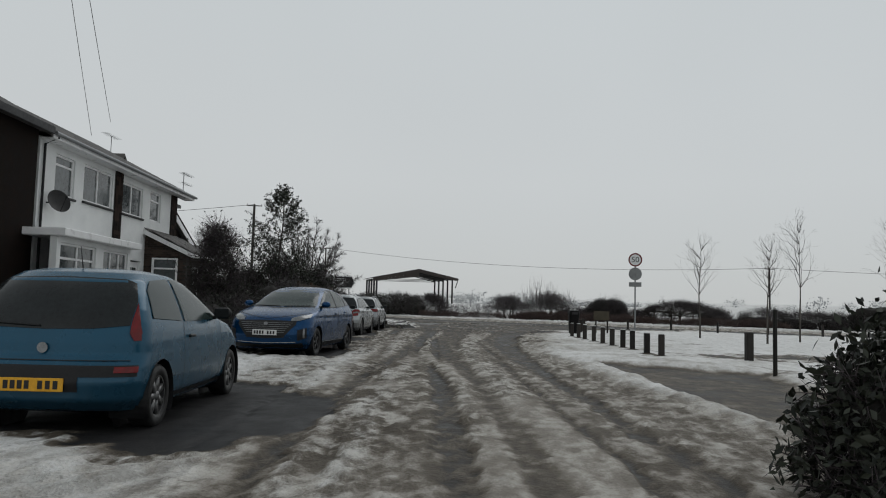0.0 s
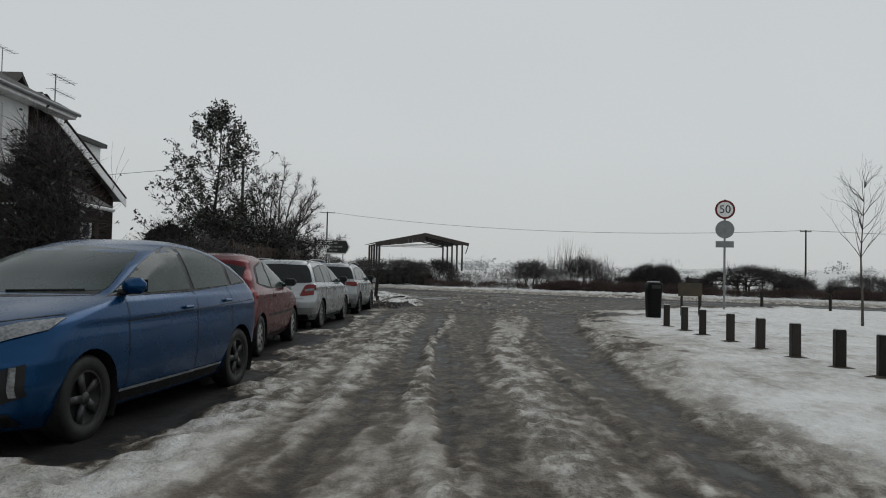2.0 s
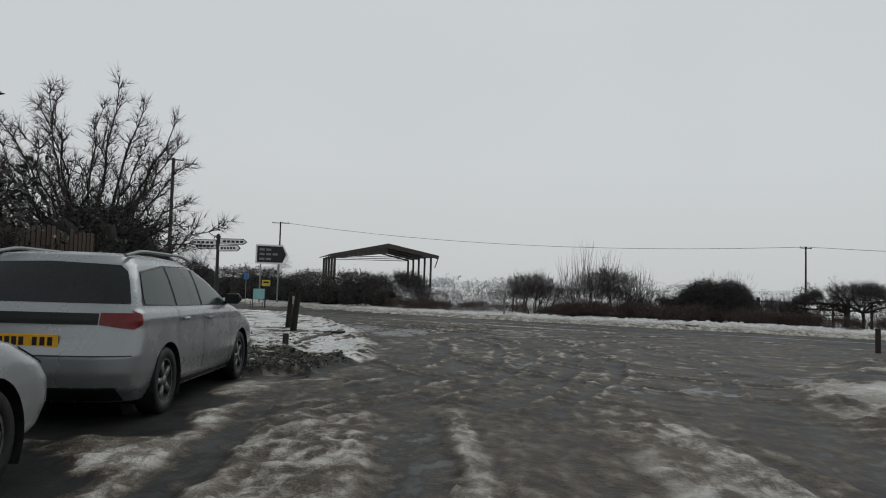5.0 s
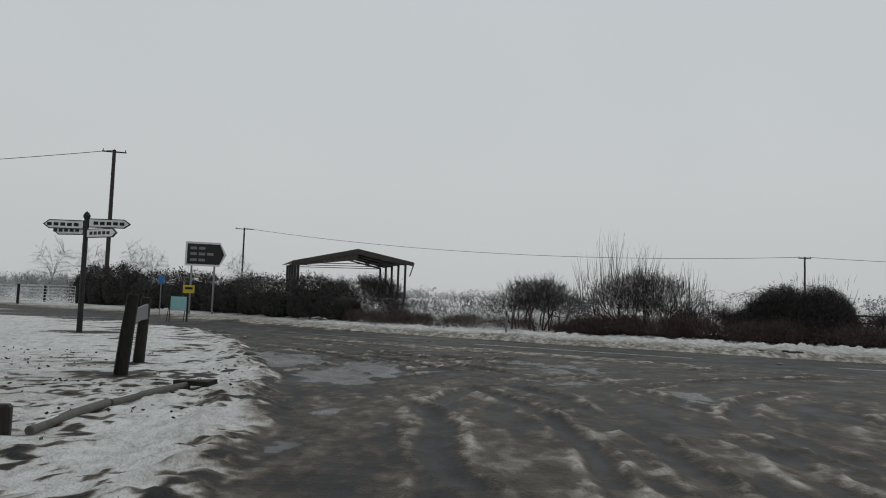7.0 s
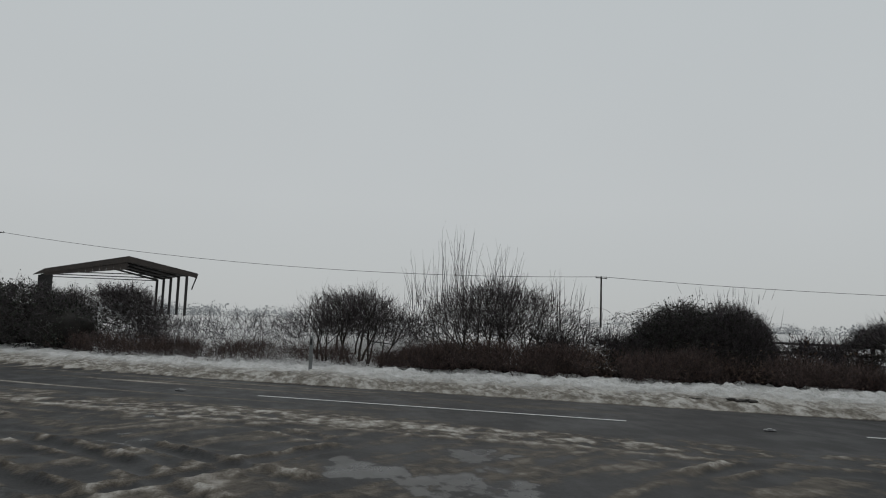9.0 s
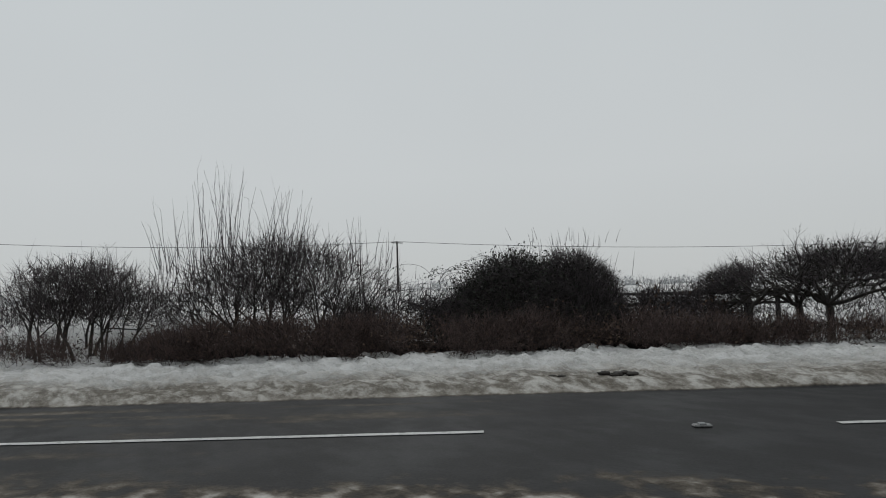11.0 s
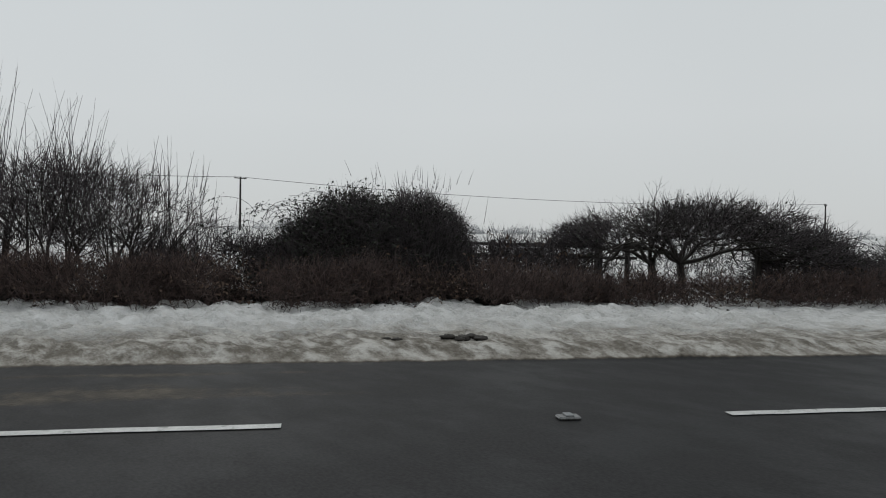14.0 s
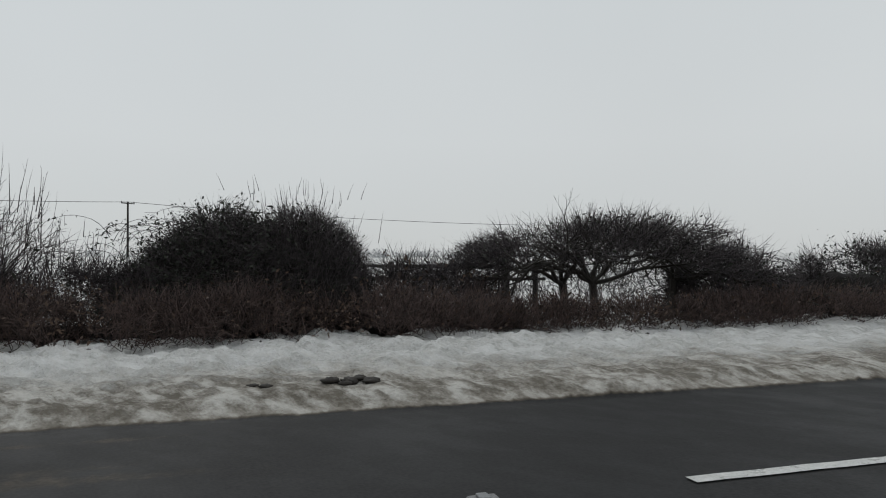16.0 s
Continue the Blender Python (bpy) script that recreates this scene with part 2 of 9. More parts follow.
TWIG = surface("bare hawthorn twigs", (0.022, 0.0185, 0.020), (0.096, 0.081, 0.085), (0.7, 0.9), 0, 20, 90, 0.0, island=0.5)
TWIG_RED = surface("reddish dead stems", (0.024, 0.017, 0.016), (0.115, 0.080, 0.072), (0.7, 0.9), 0, 18, 90, 0.0, island=0.6)
# pale grey stands in for haze over the far trees and hedge
TWIG_FAR = surface("distant woodland with haze in its grey", (0.30, 0.31, 0.32), (0.44, 0.45, 0.46), (0.8, 0.9), 0, 0.3, 2, 0.0, island=0.3)
FROST_TWIG = surface("wet sapling twigs", (0.022, 0.019, 0.017), (0.10, 0.09, 0.08), (0.7, 0.9), 0, 8, 60, 0.0, island=0.5)
LEAF = surface("dark evergreen leaves", (0.011, 0.014, 0.010), (0.040, 0.045, 0.032), (0.4, 0.6), 0, 12, 60, 0.0, island=0.7)
LEAF_BROWN = surface("dead russet leaves", (0.034, 0.024, 0.019), (0.13, 0.088, 0.066), (0.6, 0.8), 0, 12, 60, 0.0, island=0.8)
DEAD_GRASS = surface("sodden dead grass", (0.010, 0.010, 0.006), (0.055, 0.050, 0.030), (0.6, 0.8), 0, 12, 60, 0.0, island=0.7)
# near-black colour paints the shade deep between the twigs
CORE = surface("dark hedge core painted as inner shade", (0.008, 0.0075, 0.007), (0.026, 0.023, 0.020), (0.8, 0.9), 0, 7, 30, 1.0)
TYRE = surface("wet tyre rubber", (0.006, 0.006, 0.006), (0.020, 0.020, 0.020), (0.45, 0.7), 0, 12, 80, 0.2)
ALLOY = surface("salt-dulled wheel alloy", (0.06, 0.06, 0.06), (0.24, 0.24, 0.24), (0.28, 0.5), 0.6, 12, 60, 0.05)
ALLOY_PALE = surface("pale silver wheel trim", (0.14, 0.14, 0.14), (0.42, 0.42, 0.42), (0.3, 0.5), 0.4, 12, 60, 0.05)
ALLOY_DARK = surface("dark grey wheel alloy", (0.015, 0.015, 0.016), (0.07, 0.07, 0.072), (0.3, 0.5), 0.5, 12, 60, 0.05)
BLACK = surface("black plastic trim", (0.005, 0.005, 0.006), (0.018, 0.018, 0.019), (0.35, 0.6), 0, 10, 80, 0.1)
GLASS = surface("misted dark car glass", (0.004, 0.005, 0.006), (0.016, 0.020, 0.021), (0.05, 0.16), 0, 3, 30, 0.02, 0.0, spec=0.30)
GLASS_MIST = surface("frosted misted car glass", (0.010, 0.020, 0.019), (0.036, 0.054, 0.051), (0.10, 0.3), 0, 2.2, 40, 0.05, 0.0, spec=0.22)
RED_LAMP = surface("red lamp lens", (0.07, 0.001, 0.002), (0.21, 0.004, 0.006), (0.08, 0.2), 0, 9, 120, 0.05, 0.2)
RED_LAMP_BRIGHT = surface("bright red lamp lens", (0.11, 0.002, 0.003), (0.40, 0.009, 0.008), (0.08, 0.2), 0, 9, 120, 0.05, 0.2)
CLEAR_LAMP = surface("clear lamp lens", (0.03, 0.033, 0.036), (0.30, 0.31, 0.32), (0.05, 0.15), 0.4, 5, 40, 0.02, 0.4)
CHROME = surface("wet chrome", (0.45, 0.45, 0.46), (0.7, 0.7, 0.7), (0.10, 0.25), 1.0, 20, 90, 0.0)
PLATE_Y = surface("yellow number plate", (0.62, 0.30, 0.02), (0.80, 0.42, 0.03), (0.3, 0.45), 0, 8, 60, 0.05)
PLATE_W = surface("white number plate", (0.55, 0.55, 0.54), (0.75, 0.75, 0.74), (0.3, 0.45), 0, 8, 60, 0.05)
GALV = surface("dull galvanised steel", (0.14, 0.145, 0.15), (0.32, 0.33, 0.335), (0.35, 0.6), 0.6, 10, 70, 0.1)
STEEL_DARK = surface("dark painted steel", (0.012, 0.012, 0.013), (0.045, 0.044, 0.043), (0.4, 0.65), 0.2, 9, 60, 0.15)
RUST = surface("rusty corrugated sheet", (0.018, 0.016, 0.015), (0.075, 0.062, 0.055), (0.55, 0.8), 0.2, 2, 20, 0.3)
RENDER_W = surface("white painted render", (0.60, 0.61, 0.61), (0.78, 0.79, 0.78), (0.65, 0.85), 0, 1.3, 70, 0.35)
UPVC = surface("white plastic window frame", (0.66, 0.66, 0.66), (0.80, 0.80, 0.80), (0.25, 0.4), 0, 4, 60, 0.03)
PANE = surface("dark window pane", (0.015, 0.018, 0.019), (0.10, 0.115, 0.118), (0.03, 0.10), 0, 1.1, 8, 0.0, 0.3, spec=0.4)
BRICK_DARK = surface("dark brown brick", (0.020, 0.014, 0.011), (0.062, 0.042, 0.033), (0.7, 0.9), 0, 6, 60, 0.4, objrand=0.5)
TILE_HUNG = surface("dark hung tiles", (0.008, 0.006, 0.0052), (0.030, 0.020, 0.016), (0.7, 0.9), 0, 5, 50, 0.3, spec=0.06, objrand=0.6)
MORTAR = surface("dark mortar", (0.022, 0.020, 0.018), (0.06, 0.055, 0.05), (0.8, 0.95), 0, 6, 60, 0.4)
ROOF_TILE = surface("dark concrete roof tiles", (0.022, 0.020, 0.019), (0.085, 0.078, 0.073), (0.55, 0.8), 0, 4, 40, 0.35, objrand=0.5)
SIGN_BACK = surface("grey sign back", (0.13, 0.135, 0.135), (0.26, 0.27, 0.27), (0.4, 0.6), 0.3, 6, 50, 0.05)
SIGN_WHITE = surface("white sign sheet", (0.60, 0.61, 0.61), (0.76, 0.77, 0.77), (0.3, 0.5), 0, 6, 50, 0.03)
SIGN_RED = surface("red sign sheet", (0.09, 0.012, 0.012), (0.16, 0.022, 0.02), (0.3, 0.5), 0, 6, 50, 0.03)
SIGN_BLACK = surface("black sign sheet", (0.012, 0.012, 0.012), (0.028, 0.028, 0.028), (0.35, 0.5), 0, 6, 50, 0.03)
SIGN_BLUE = surface("blue sign sheet", (0.03, 0.12, 0.32), (0.06, 0.20, 0.46), (0.3, 0.5), 0, 6, 50, 0.03)
SIGN_YELLOW = surface("yellow sign sheet", (0.50, 0.38, 0.03), (0.66, 0.52, 0.06), (0.3, 0.5), 0, 6, 50, 0.03)
SIGN_TEAL = surface("pale turquoise board", (0.22, 0.46, 0.47), (0.36, 0.62, 0.62), (0.4, 0.6), 0, 5, 50, 0.03)
SIGN_OLIVE = surface("faded olive notice board", (0.03, 0.026, 0.018), (0.085, 0.072, 0.048), (0.5, 0.7), 0, 4, 40, 0.1)
GATE_WHITE = surface("white painted gate rails", (0.52, 0.53, 0.53), (0.74, 0.75, 0.75), (0.4, 0.6), 0, 6, 50, 0.1)
CABLE = surface("black overhead cable", (0.02, 0.02, 0.02), (0.05, 0.05, 0.05), (0.5, 0.7), 0, 9, 50, 0.0)
BIN_MAT = surface("black moulded bin plastic", (0.003, 0.003, 0.003), (0.010, 0.010, 0.010), (0.4, 0.65), 0, 5, 50, 0.1, spec=0.10)
WOOD_GREY = surface("grey weathered round timber", (0.055, 0.051, 0.045), (0.16, 0.15, 0.135), (0.6, 0.8), 0, 7, 50, 0.4, stretch=(1, 1, 1))
TRELLIS_WOOD = surface("weathered dark timber", (0.018, 0.015, 0.013), (0.060, 0.050, 0.042), (0.6, 0.85), 0, 8, 60, 0.2)

# ---- building helpers ----
U = Vector((-0.119, 0.993, 0))   # along the side road
R = Vector((0.993, 0.119, 0))    # across it, towards the field
MD = Vector((0.855, -0.519, 0))  # along the main road
MN = Vector((0.519, 0.855, 0))   # across it, away from the junction
ML = Vector((4.03, 48.86, 0))    # a point on its centre line


def at_main(q, m, z=0.0):
    return ML + MD * q + MN * m + Vector((0, 0, z))


class Geo:
    """Vertices and faces of one mesh."""

    def __init__(self):
        self.v, self.f = [], []

    def add(self, verts, faces):
        k = len(self.v)
        self.v += [tuple(p) for p in verts]
        self.f += [tuple(i + k for i in f) for f in faces]
        return self

    def box(self, centre, size, turn=None, bevel=0.0):
        """A box with chamfered edges."""
        sx, sy, sz = (s / 2 for s in size)
        b = min(bevel, 0.45 * min(size))
        c = Vector(centre)
        if b <= 0:
            pts = [Vector((x, y, z)) for x in (-sx, sx) for y in (-sy, sy) for z in (-sz, sz)]
            faces = [(0, 1, 3, 2), (4, 6, 7, 5), (0, 4, 5, 1), (2, 3, 7, 6), (0, 2, 6, 4), (1, 5, 7, 3)]
        else:
            pts, index = [], {}
            for ix in (-1, 1):
                for iy in (-1, 1):
                    for iz in (-1, 1):
                        for ax in range(3):
                            p = [ix * (sx - b), iy * (sy - b), iz * (sz - b)]
                            p[ax] = (ix * sx, iy * sy, iz * sz)[ax]
                            index[(ix, iy, iz, ax)] = len(pts)
                            pts.append(Vector(p))
            faces = []
            for ax in range(3):
                o = [a for a in range(3) if a != ax]
                for s in (-1, 1):
                    ring = []
                    for a, e in ((-1, -1), (1, -1), (1, 1), (-1, 1)):
                        k = [0, 0, 0]
                        k[ax], k[o[0]], k[o[1]] = s, a, e
                        ring.append(index[(*k, ax)])
                    faces.append(tuple(ring))
                for a in (-1, 1):
                    for e in (-1, 1):
                        k0, k1 = [0, 0, 0], [0, 0, 0]
                        k0[ax], k1[ax] = -1, 1
                        k0[o[0]] = k1[o[0]] = a
                        k0[o[1]] = k1[o[1]] = e
                        faces.append((index[(*k0, o[0])], index[(*k1, o[0])], index[(*k1, o[1])], index[(*k0, o[1])]))
            for ix in (-1, 1):
                for iy in (-1, 1):
                    for iz in (-1, 1):
                        faces.append(tuple(index[(ix, iy, iz, a)] for a in range(3)))
        if turn is not None:
            pts = [turn @ p for p in pts]
        return self.add([c + p for p in pts], faces)

    def tube(self, pts, radii, n=8, cap=True):
        """A round rod through the points."""
        pts = [Vector(p) for p in pts]
        if isinstance(radii, (int, float)):
            radii = [radii] * len(pts)
        rings = []
        for i, p in enumerate(pts):
            t = (pts[min(i + 1, len(pts) - 1)] - pts[max(i - 1, 0)]).normalized()
            a = t.cross(Vector((0, 0, 1)) if abs(t.z) < 0.95 else Vector((1, 0, 0))).normalized()
            e = t.cross(a)
            rings.append([p + (a * math.cos(6.28319 * k / n) + e * math.sin(6.28319 * k / n)) * radii[i] for k in range(n)])
        faces = []
        for i in range(len(rings) - 1):
            for k in range(n):
                faces.append((i * n + k, i * n + (k + 1) % n, (i + 1) * n + (k + 1) % n, (i + 1) * n + k))
        if cap:
            faces.append(tuple(reversed(range(n))))
            faces.append(tuple((len(rings) - 1) * n + k for k in range(n)))
        return self.add([p for r in rings for p in r], faces)

    def grid(self, rows):
        """A sheet through rows of points."""
        n = len(rows[0])
        faces = [(i * n + k, i * n + k + 1, (i + 1) * n + k + 1, (i + 1) * n + k) for i in range(len(rows) - 1) for k in range(n - 1)]
        return self.add([p for r in rows for p in r], faces)

    def prism(self, outline, lift):
        """A flat outline pulled along lift."""
        n = len(outline)
        o = [Vector(p) for p in outline]
        lift = Vector(lift)
        faces = [tuple(range(n)), tuple(reversed(range(n, 2 * n)))] + [(i, i + n, (i + 1) % n + n, (i + 1) % n) for i in range(n)]
        return self.add(o + [p + lift for p in o], faces)

    def mesh(self, name):
        me = bpy.data.meshes.new(name)
        me.from_pydata([tuple(p) for p in self.v], [], self.f)
        me.update()
        return me

    def ob(self, name, material, parent=None, label="", smooth=False):
        me = self.mesh(name)
        me.materials.append(material)
        if smooth:
            me.polygons.foreach_set("use_smooth", [True] * len(me.polygons))
        bm = bmesh.new()
        bm.from_mesh(me)
        bmesh.ops.recalc_face_normals(bm, faces=bm.faces)
        bm.to_mesh(me)
        bm.free()
        o = new(name, me)
        if parent:
            o.parent = parent
        if label:
            tagged(o, label)
        return o


def thing(name, label, category, m=None, group="", kind=""):
    """An empty that holds a thing's parts."""
    e = new(name)
    e.empty_display_size = 0.2
    if m is not None:
        e.matrix_basis = m
    return tagged(e, label, category, group, kind)


def raw_mesh(name, verts, faces, material, smooth=False, parent=None):
    """A mesh from numpy arrays of triangles or quads."""
    verts, faces = np.asarray(verts, np.float32), np.asarray(faces, np.int32)
    me = bpy.data.meshes.new(name)
    k, n = len(faces), faces.shape[1]
    me.vertices.add(len(verts))
    me.vertices.foreach_set("co", verts.ravel())
    me.loops.add(k * n)
    me.loops.foreach_set("vertex_index", faces.ravel())
    me.polygons.add(k)
    me.polygons.foreach_set("loop_start", np.arange(0, k * n, n, dtype=np.int32))
    if smooth:
        me.polygons.foreach_set("use_smooth", np.ones(k, bool))
    me.update(calc_edges=True)
    me.validate()
    me.materials.append(material)
    o = new(name, me)
    if parent:
        o.parent = parent
    return o


PERM = np.random.RandomState(7).permutation(256)


def vnoise(x, y, seed=0):
    """Smooth noise from 0 to 1 on a unit lattice."""
    xi, yi = np.floor(x).astype(int), np.floor(y).astype(int)
    fx, fy = x - xi, y - yi
    fx, fy = fx * fx * (3 - 2 * fx), fy * fy * (3 - 2 * fy)

    def h(a, c):
        return PERM[(PERM[(a + seed * 17) & 255] + c + seed * 31) & 255] / 255.0
    return (h(xi, yi) * (1 - fx) + h(xi + 1, yi) * fx) * (1 - fy) + (h(xi, yi + 1) * (1 - fx) + h(xi + 1, yi + 1) * fx) * fy


def fbm(x, y, octaves=4, seed=0):
    total, amp, norm = 0, 1.0, 0
    for o in range(octaves):
        total, norm = total + amp * vnoise(x * 2 ** o + 13.7 * o, y * 2 ** o + 5.1 * o, seed + o), norm + amp
        amp *= 0.5
    return total / norm


def step(v, lo, hi):
    t = np.clip((v - lo) / (hi - lo), 0, 1)
    return t * t * (3 - 2 * t)


def bell(v, centre, width):
    return np.exp(-((v - centre) / width) ** 2)


def lettering(name, text, size, material, m, parent, label=""):
    """Raised letters in the built-in font, turned into a mesh, on the plane of m."""
    cu = bpy.data.curves.new(name, "FONT")
    cu.body, cu.size, cu.align_x, cu.align_y, cu.extrude = text, size, "CENTER", "CENTER", 0.002
    tmp = bpy.data.objects.new(name, cu)
    scene.collection.objects.link(tmp)
    me = bpy.data.meshes.new_from_object(tmp.evaluated_get(bpy.context.evaluated_depsgraph_get()))
    bpy.data.objects.remove(tmp)
    me.name = name
    me.materials.clear()
    me.materials.append(material)
    o = new(name, me)
    o.parent, o.matrix_basis = parent, m
    if label:
        tagged(o, label)
    return o

# ---- ground: one sheet, the road cut out of it as a piece of its own ----
def main_line():
    """Points along the main road's centre line, which bends away beyond the junction."""
    bend = [(-2.5, 52.82), (-8, 56.8), (-13, 62.0), (-19, 68.8), (-28, 77.2), (-46, 91), (-85, 118), (-300, 265)]
    pts = [(ML + MD * q)[:2] for q in (600, 120, 60, 30, 15, 8, 0)] + bend
    out = []
    for (ax, ay), (bx, by) in zip(pts[:-1], pts[1:]):
        for k in range(6):
            out.append((ax + (bx - ax) * k / 6, ay + (by - ay) * k / 6))
    out = np.array(out)
    for _ in range(4):
        out[1:-1] = (out[:-2] + 2 * out[1:-1] + out[2:]) / 4
    return out


MAIN = main_line()


def main_frame(x, y):
    """Signed distance across the main road (positive on its far side)."""
    best = np.full(x.shape, 1e9)
    sign = np.ones(x.shape)
    for (ax, ay), (bx, by) in zip(MAIN[:-1], MAIN[1:]):
        dx, dy = bx - ax, by - ay
        t = np.clip(((x - ax) * dx + (y - ay) * dy) / (dx * dx + dy * dy), 0, 1)
        ex, ey = x - ax - t * dx, y - ay - t * dy
        dist = np.hypot(ex, ey)
        near = dist < best
        best = np.where(near, dist, best)
        sign = np.where(near, np.where(dx * ey - dy * ex < 0, 1, -1), sign)
    return best * sign


CARS_AT = [(-2.05, 3.05, 2.0), (-2.97, 12.45, 2.2), (-3.81, 17.78, 2.1), (-4.3, 23.6, 2.3), (-4.78, 29.2, 2.2)]


def band(s, l, at, centre, width, soft=0.35):
    """How far a strip runs through a point: at, centre and width say where it lies along the lane."""
    c, w = np.interp(s, at, centre), np.interp(s, at, width)
    return 1 - step(np.abs(l - c) / np.maximum(w, 1e-3), 1 - soft, 1 + soft)


def road_edges(s):
    right = np.interp(s, (-14, 1.8, 5, 9.2, 13.1, 15.3, 18.5, 22.7, 27, 30, 34), (3.3, 2.75, 2.62, 2.70, 3.09, 3.48, 4.13, 5.4, 8.6, 15, 30))
    left = np.interp(s, (-14, 22.2, 23.7, 26.1, 29.6, 33.0, 35.7, 38.4, 40, 44, 46, 50, 60), (-4.5, -4.7, -1.2, -0.48, -0.55, -0.78, -1.35, -2.05, -2.35, -3.75, -4.6, -7.5, -20))
    return left, right


def lay(x, y):
    """Height, snow cover, dirt and whether it is carriageway, at points of the plan."""
    l = (x - 0.7) * 0.993 + (y - 8) * 0.119
    s = (y - 8) * 0.993 - (x - 0.7) * 0.119
    m = main_frame(x, y)
    big = fbm(x * 0.35, y * 0.35, 4, 3)
    mid = fbm(x * 1.3, y * 1.3, 4, 5)
    small = fbm(x * 4.0, y * 4.0, 3, 9)
    clod = fbm(x * 7.5, y * 7.5, 2, 15)
    streak = fbm(l * 4.0, s * 0.35, 5, 12)
    wob = fbm(x * 0.9, y * 0.9, 3, 31) - 0.5
    # the field and verges
    snow = 1.12 + 0.25 * (big - 0.5) + 0.25 * (mid - 0.5)
    dirt = 0.08 + 0.3 * (mid - 0.5)
    z = 0.07 + 0.10 * (big - 0.5) + 0.05 * (mid - 0.5) + 0.03 * (small - 0.5)
    grassy = step(fbm(x * 0.5, y * 0.5, 4, 21), 0.52, 0.68)
    snow = snow - 0.25 * grassy * step(l, 4.5, 7)
    dirt = dirt + 0.30 * bell(l, 5.0, 4.5) * (0.3 + 1.4 * mid)
    snow = snow - 0.42 * step(fbm(x * 1.4, y * 0.9, 4, 63), 0.50, 0.64) * bell(l, 6.5, 4.0)
    # carriageway of the side road, flaring into the junction
    left, right = road_edges(s)
    side = step(l + 0.45 * wob, left - 0.12, left + 0.12) * (1 - step(l + 0.5 * wob, right - 0.25, right + 0.65)) * (m < 0)
    main = 1 - step(np.abs(m - (-0.2)) + 0.25 * wob, 2.65, 2.95)
    mouth = step(s + 1.2 * wob, 17, 24) * side
    lane = side * (1 - main)
    w = l + 0.10 * wob + 0.08 * (mid - 0.5) + 0.11 * (small - 0.5) + 0.09 * (clod - 0.5)
    fade = 1 - mouth
    # wheel tracks and the ridges between them: tone from bare wet slush (0) to packed snow (1)
    run = (-9, -1, 5, 11, 18, 24)
    tone = np.interp(s, run, (0.62, 0.60, 0.49, 0.44, 0.42, 0.42)) + 0.34 * (streak - 0.5) + 0.10 * (big - 0.5)
    for level, centre, half in (
            (0.70, (-0.55, -0.55, -0.97, -0.75, -0.65, -0.6), (0.30, 0.28, 0.16, 0.30, 0.45, 0.3)),
            (0.64, (-1.75, -1.7, -1.5, -1.35, -1.75, -1.8), (0.35, 0.35, 0.22, 0.22, 0.15, 0.1)),
            (0.28, (-1.25, -1.08, -0.60, -0.22, 0.05, 0.1), (0.09, 0.13, 0.19, 0.17, 0.22, 0.2)),
            (0.17, (0.20, 0.10, 0.13, 0.18, 0.22, 0.3), (0.17, 0.14, 0.11, 0.10, 0.16, 0.2)),
            (0.34, (0.70, 0.71, 0.45, 0.66, 1.25, 1.5), (0.12, 0.14, 0.19, 0.32, 0.44, 0.4)),
            (0.74, (0.42, 0.42, -0.14, 0.02, 0.56, 0.7), (0.13, 0.13, 0.12, 0.035, 0.12, 0.1)),
            (0.76, (1.10, 1.10, 1.04, 1.25, 2.25, 2.6), (0.20, 0.18, 0.25, 0.24, 0.45, 0.3)),
            (0.24, (1.90, 1.97, 2.08, 2.45, 3.45, 4.6), (0.10, 0.13, 0.28, 0.42, 0.45, 0.4)),
            (0.30, (1.40, 1.42, 1.57, 1.60, 2.75, 3.2), (0.05, 0.05, 0.05, 0.06, 0.08, 0.1)),
            (0.66, (2.30, 2.40, 2.62, 3.10, 4.20, 5.6), (0.16, 0.18, 0.22, 0.22, 0.30, 0.3)),
            (0.16, (-1.9, -2.0, -2.05, -1.95, -1.32, -1.3), (0.02, 0.05, 0.10, 0.15, 0.17, 0.1))):
        hold = band(s, w, run, centre, half, 0.34) * (0.85 + 0.35 * step(streak, 0.3, 0.7))
        tone = tone + (level - tone) * np.clip(hold, 0, 1)
    tone = tone + 0.30 * (fbm(l * 7.0, s * 0.16, 3, 44) - 0.5) + 0.20 * (fbm(l * 19.0, s * 0.25, 2, 46) - 0.5) + 0.10 * (small - 0.5) * step(tone, 0.35, 0.6)
    tone = 0.46 + np.interp(s, (-6, 8), (1.05, 1.35)) * (tone - 0.5)
    dark, pale = np.clip((0.34 - tone) / 0.2, 0, 1), np.clip((tone - 0.58) / 0.2, 0, 1)
    # tracks that swing round into the main road
    arc, arc2 = np.hypot(x + 16.0, y - 36.0) + 0.22 * wob, np.hypot(x - 6.5, y - 37.5) + 0.22 * wob
    fade_arc = step(fbm(x * 0.7, y * 0.7, 3, 61), 0.28, 0.42)
    trail, ridge = 0 * x, 0 * x
    for n, r in enumerate((12.6, 14.3, 15.35, 15.95, 16.75, 17.5, 19.1)):
        drift = arc + 0.5 * (fbm(x * 0.3, y * 0.3, 2, 70 + n) - 0.5)
        force = step(fbm(x * 0.5, y * 0.5, 3, 80 + n), 0.28, 0.50)
        trail, ridge = np.maximum(trail, bell(drift, r, 0.11) * force), np.maximum(ridge, force * np.maximum(bell(drift, r + 0.19, 0.06), 0.7 * bell(drift, r - 0.18, 0.06)))
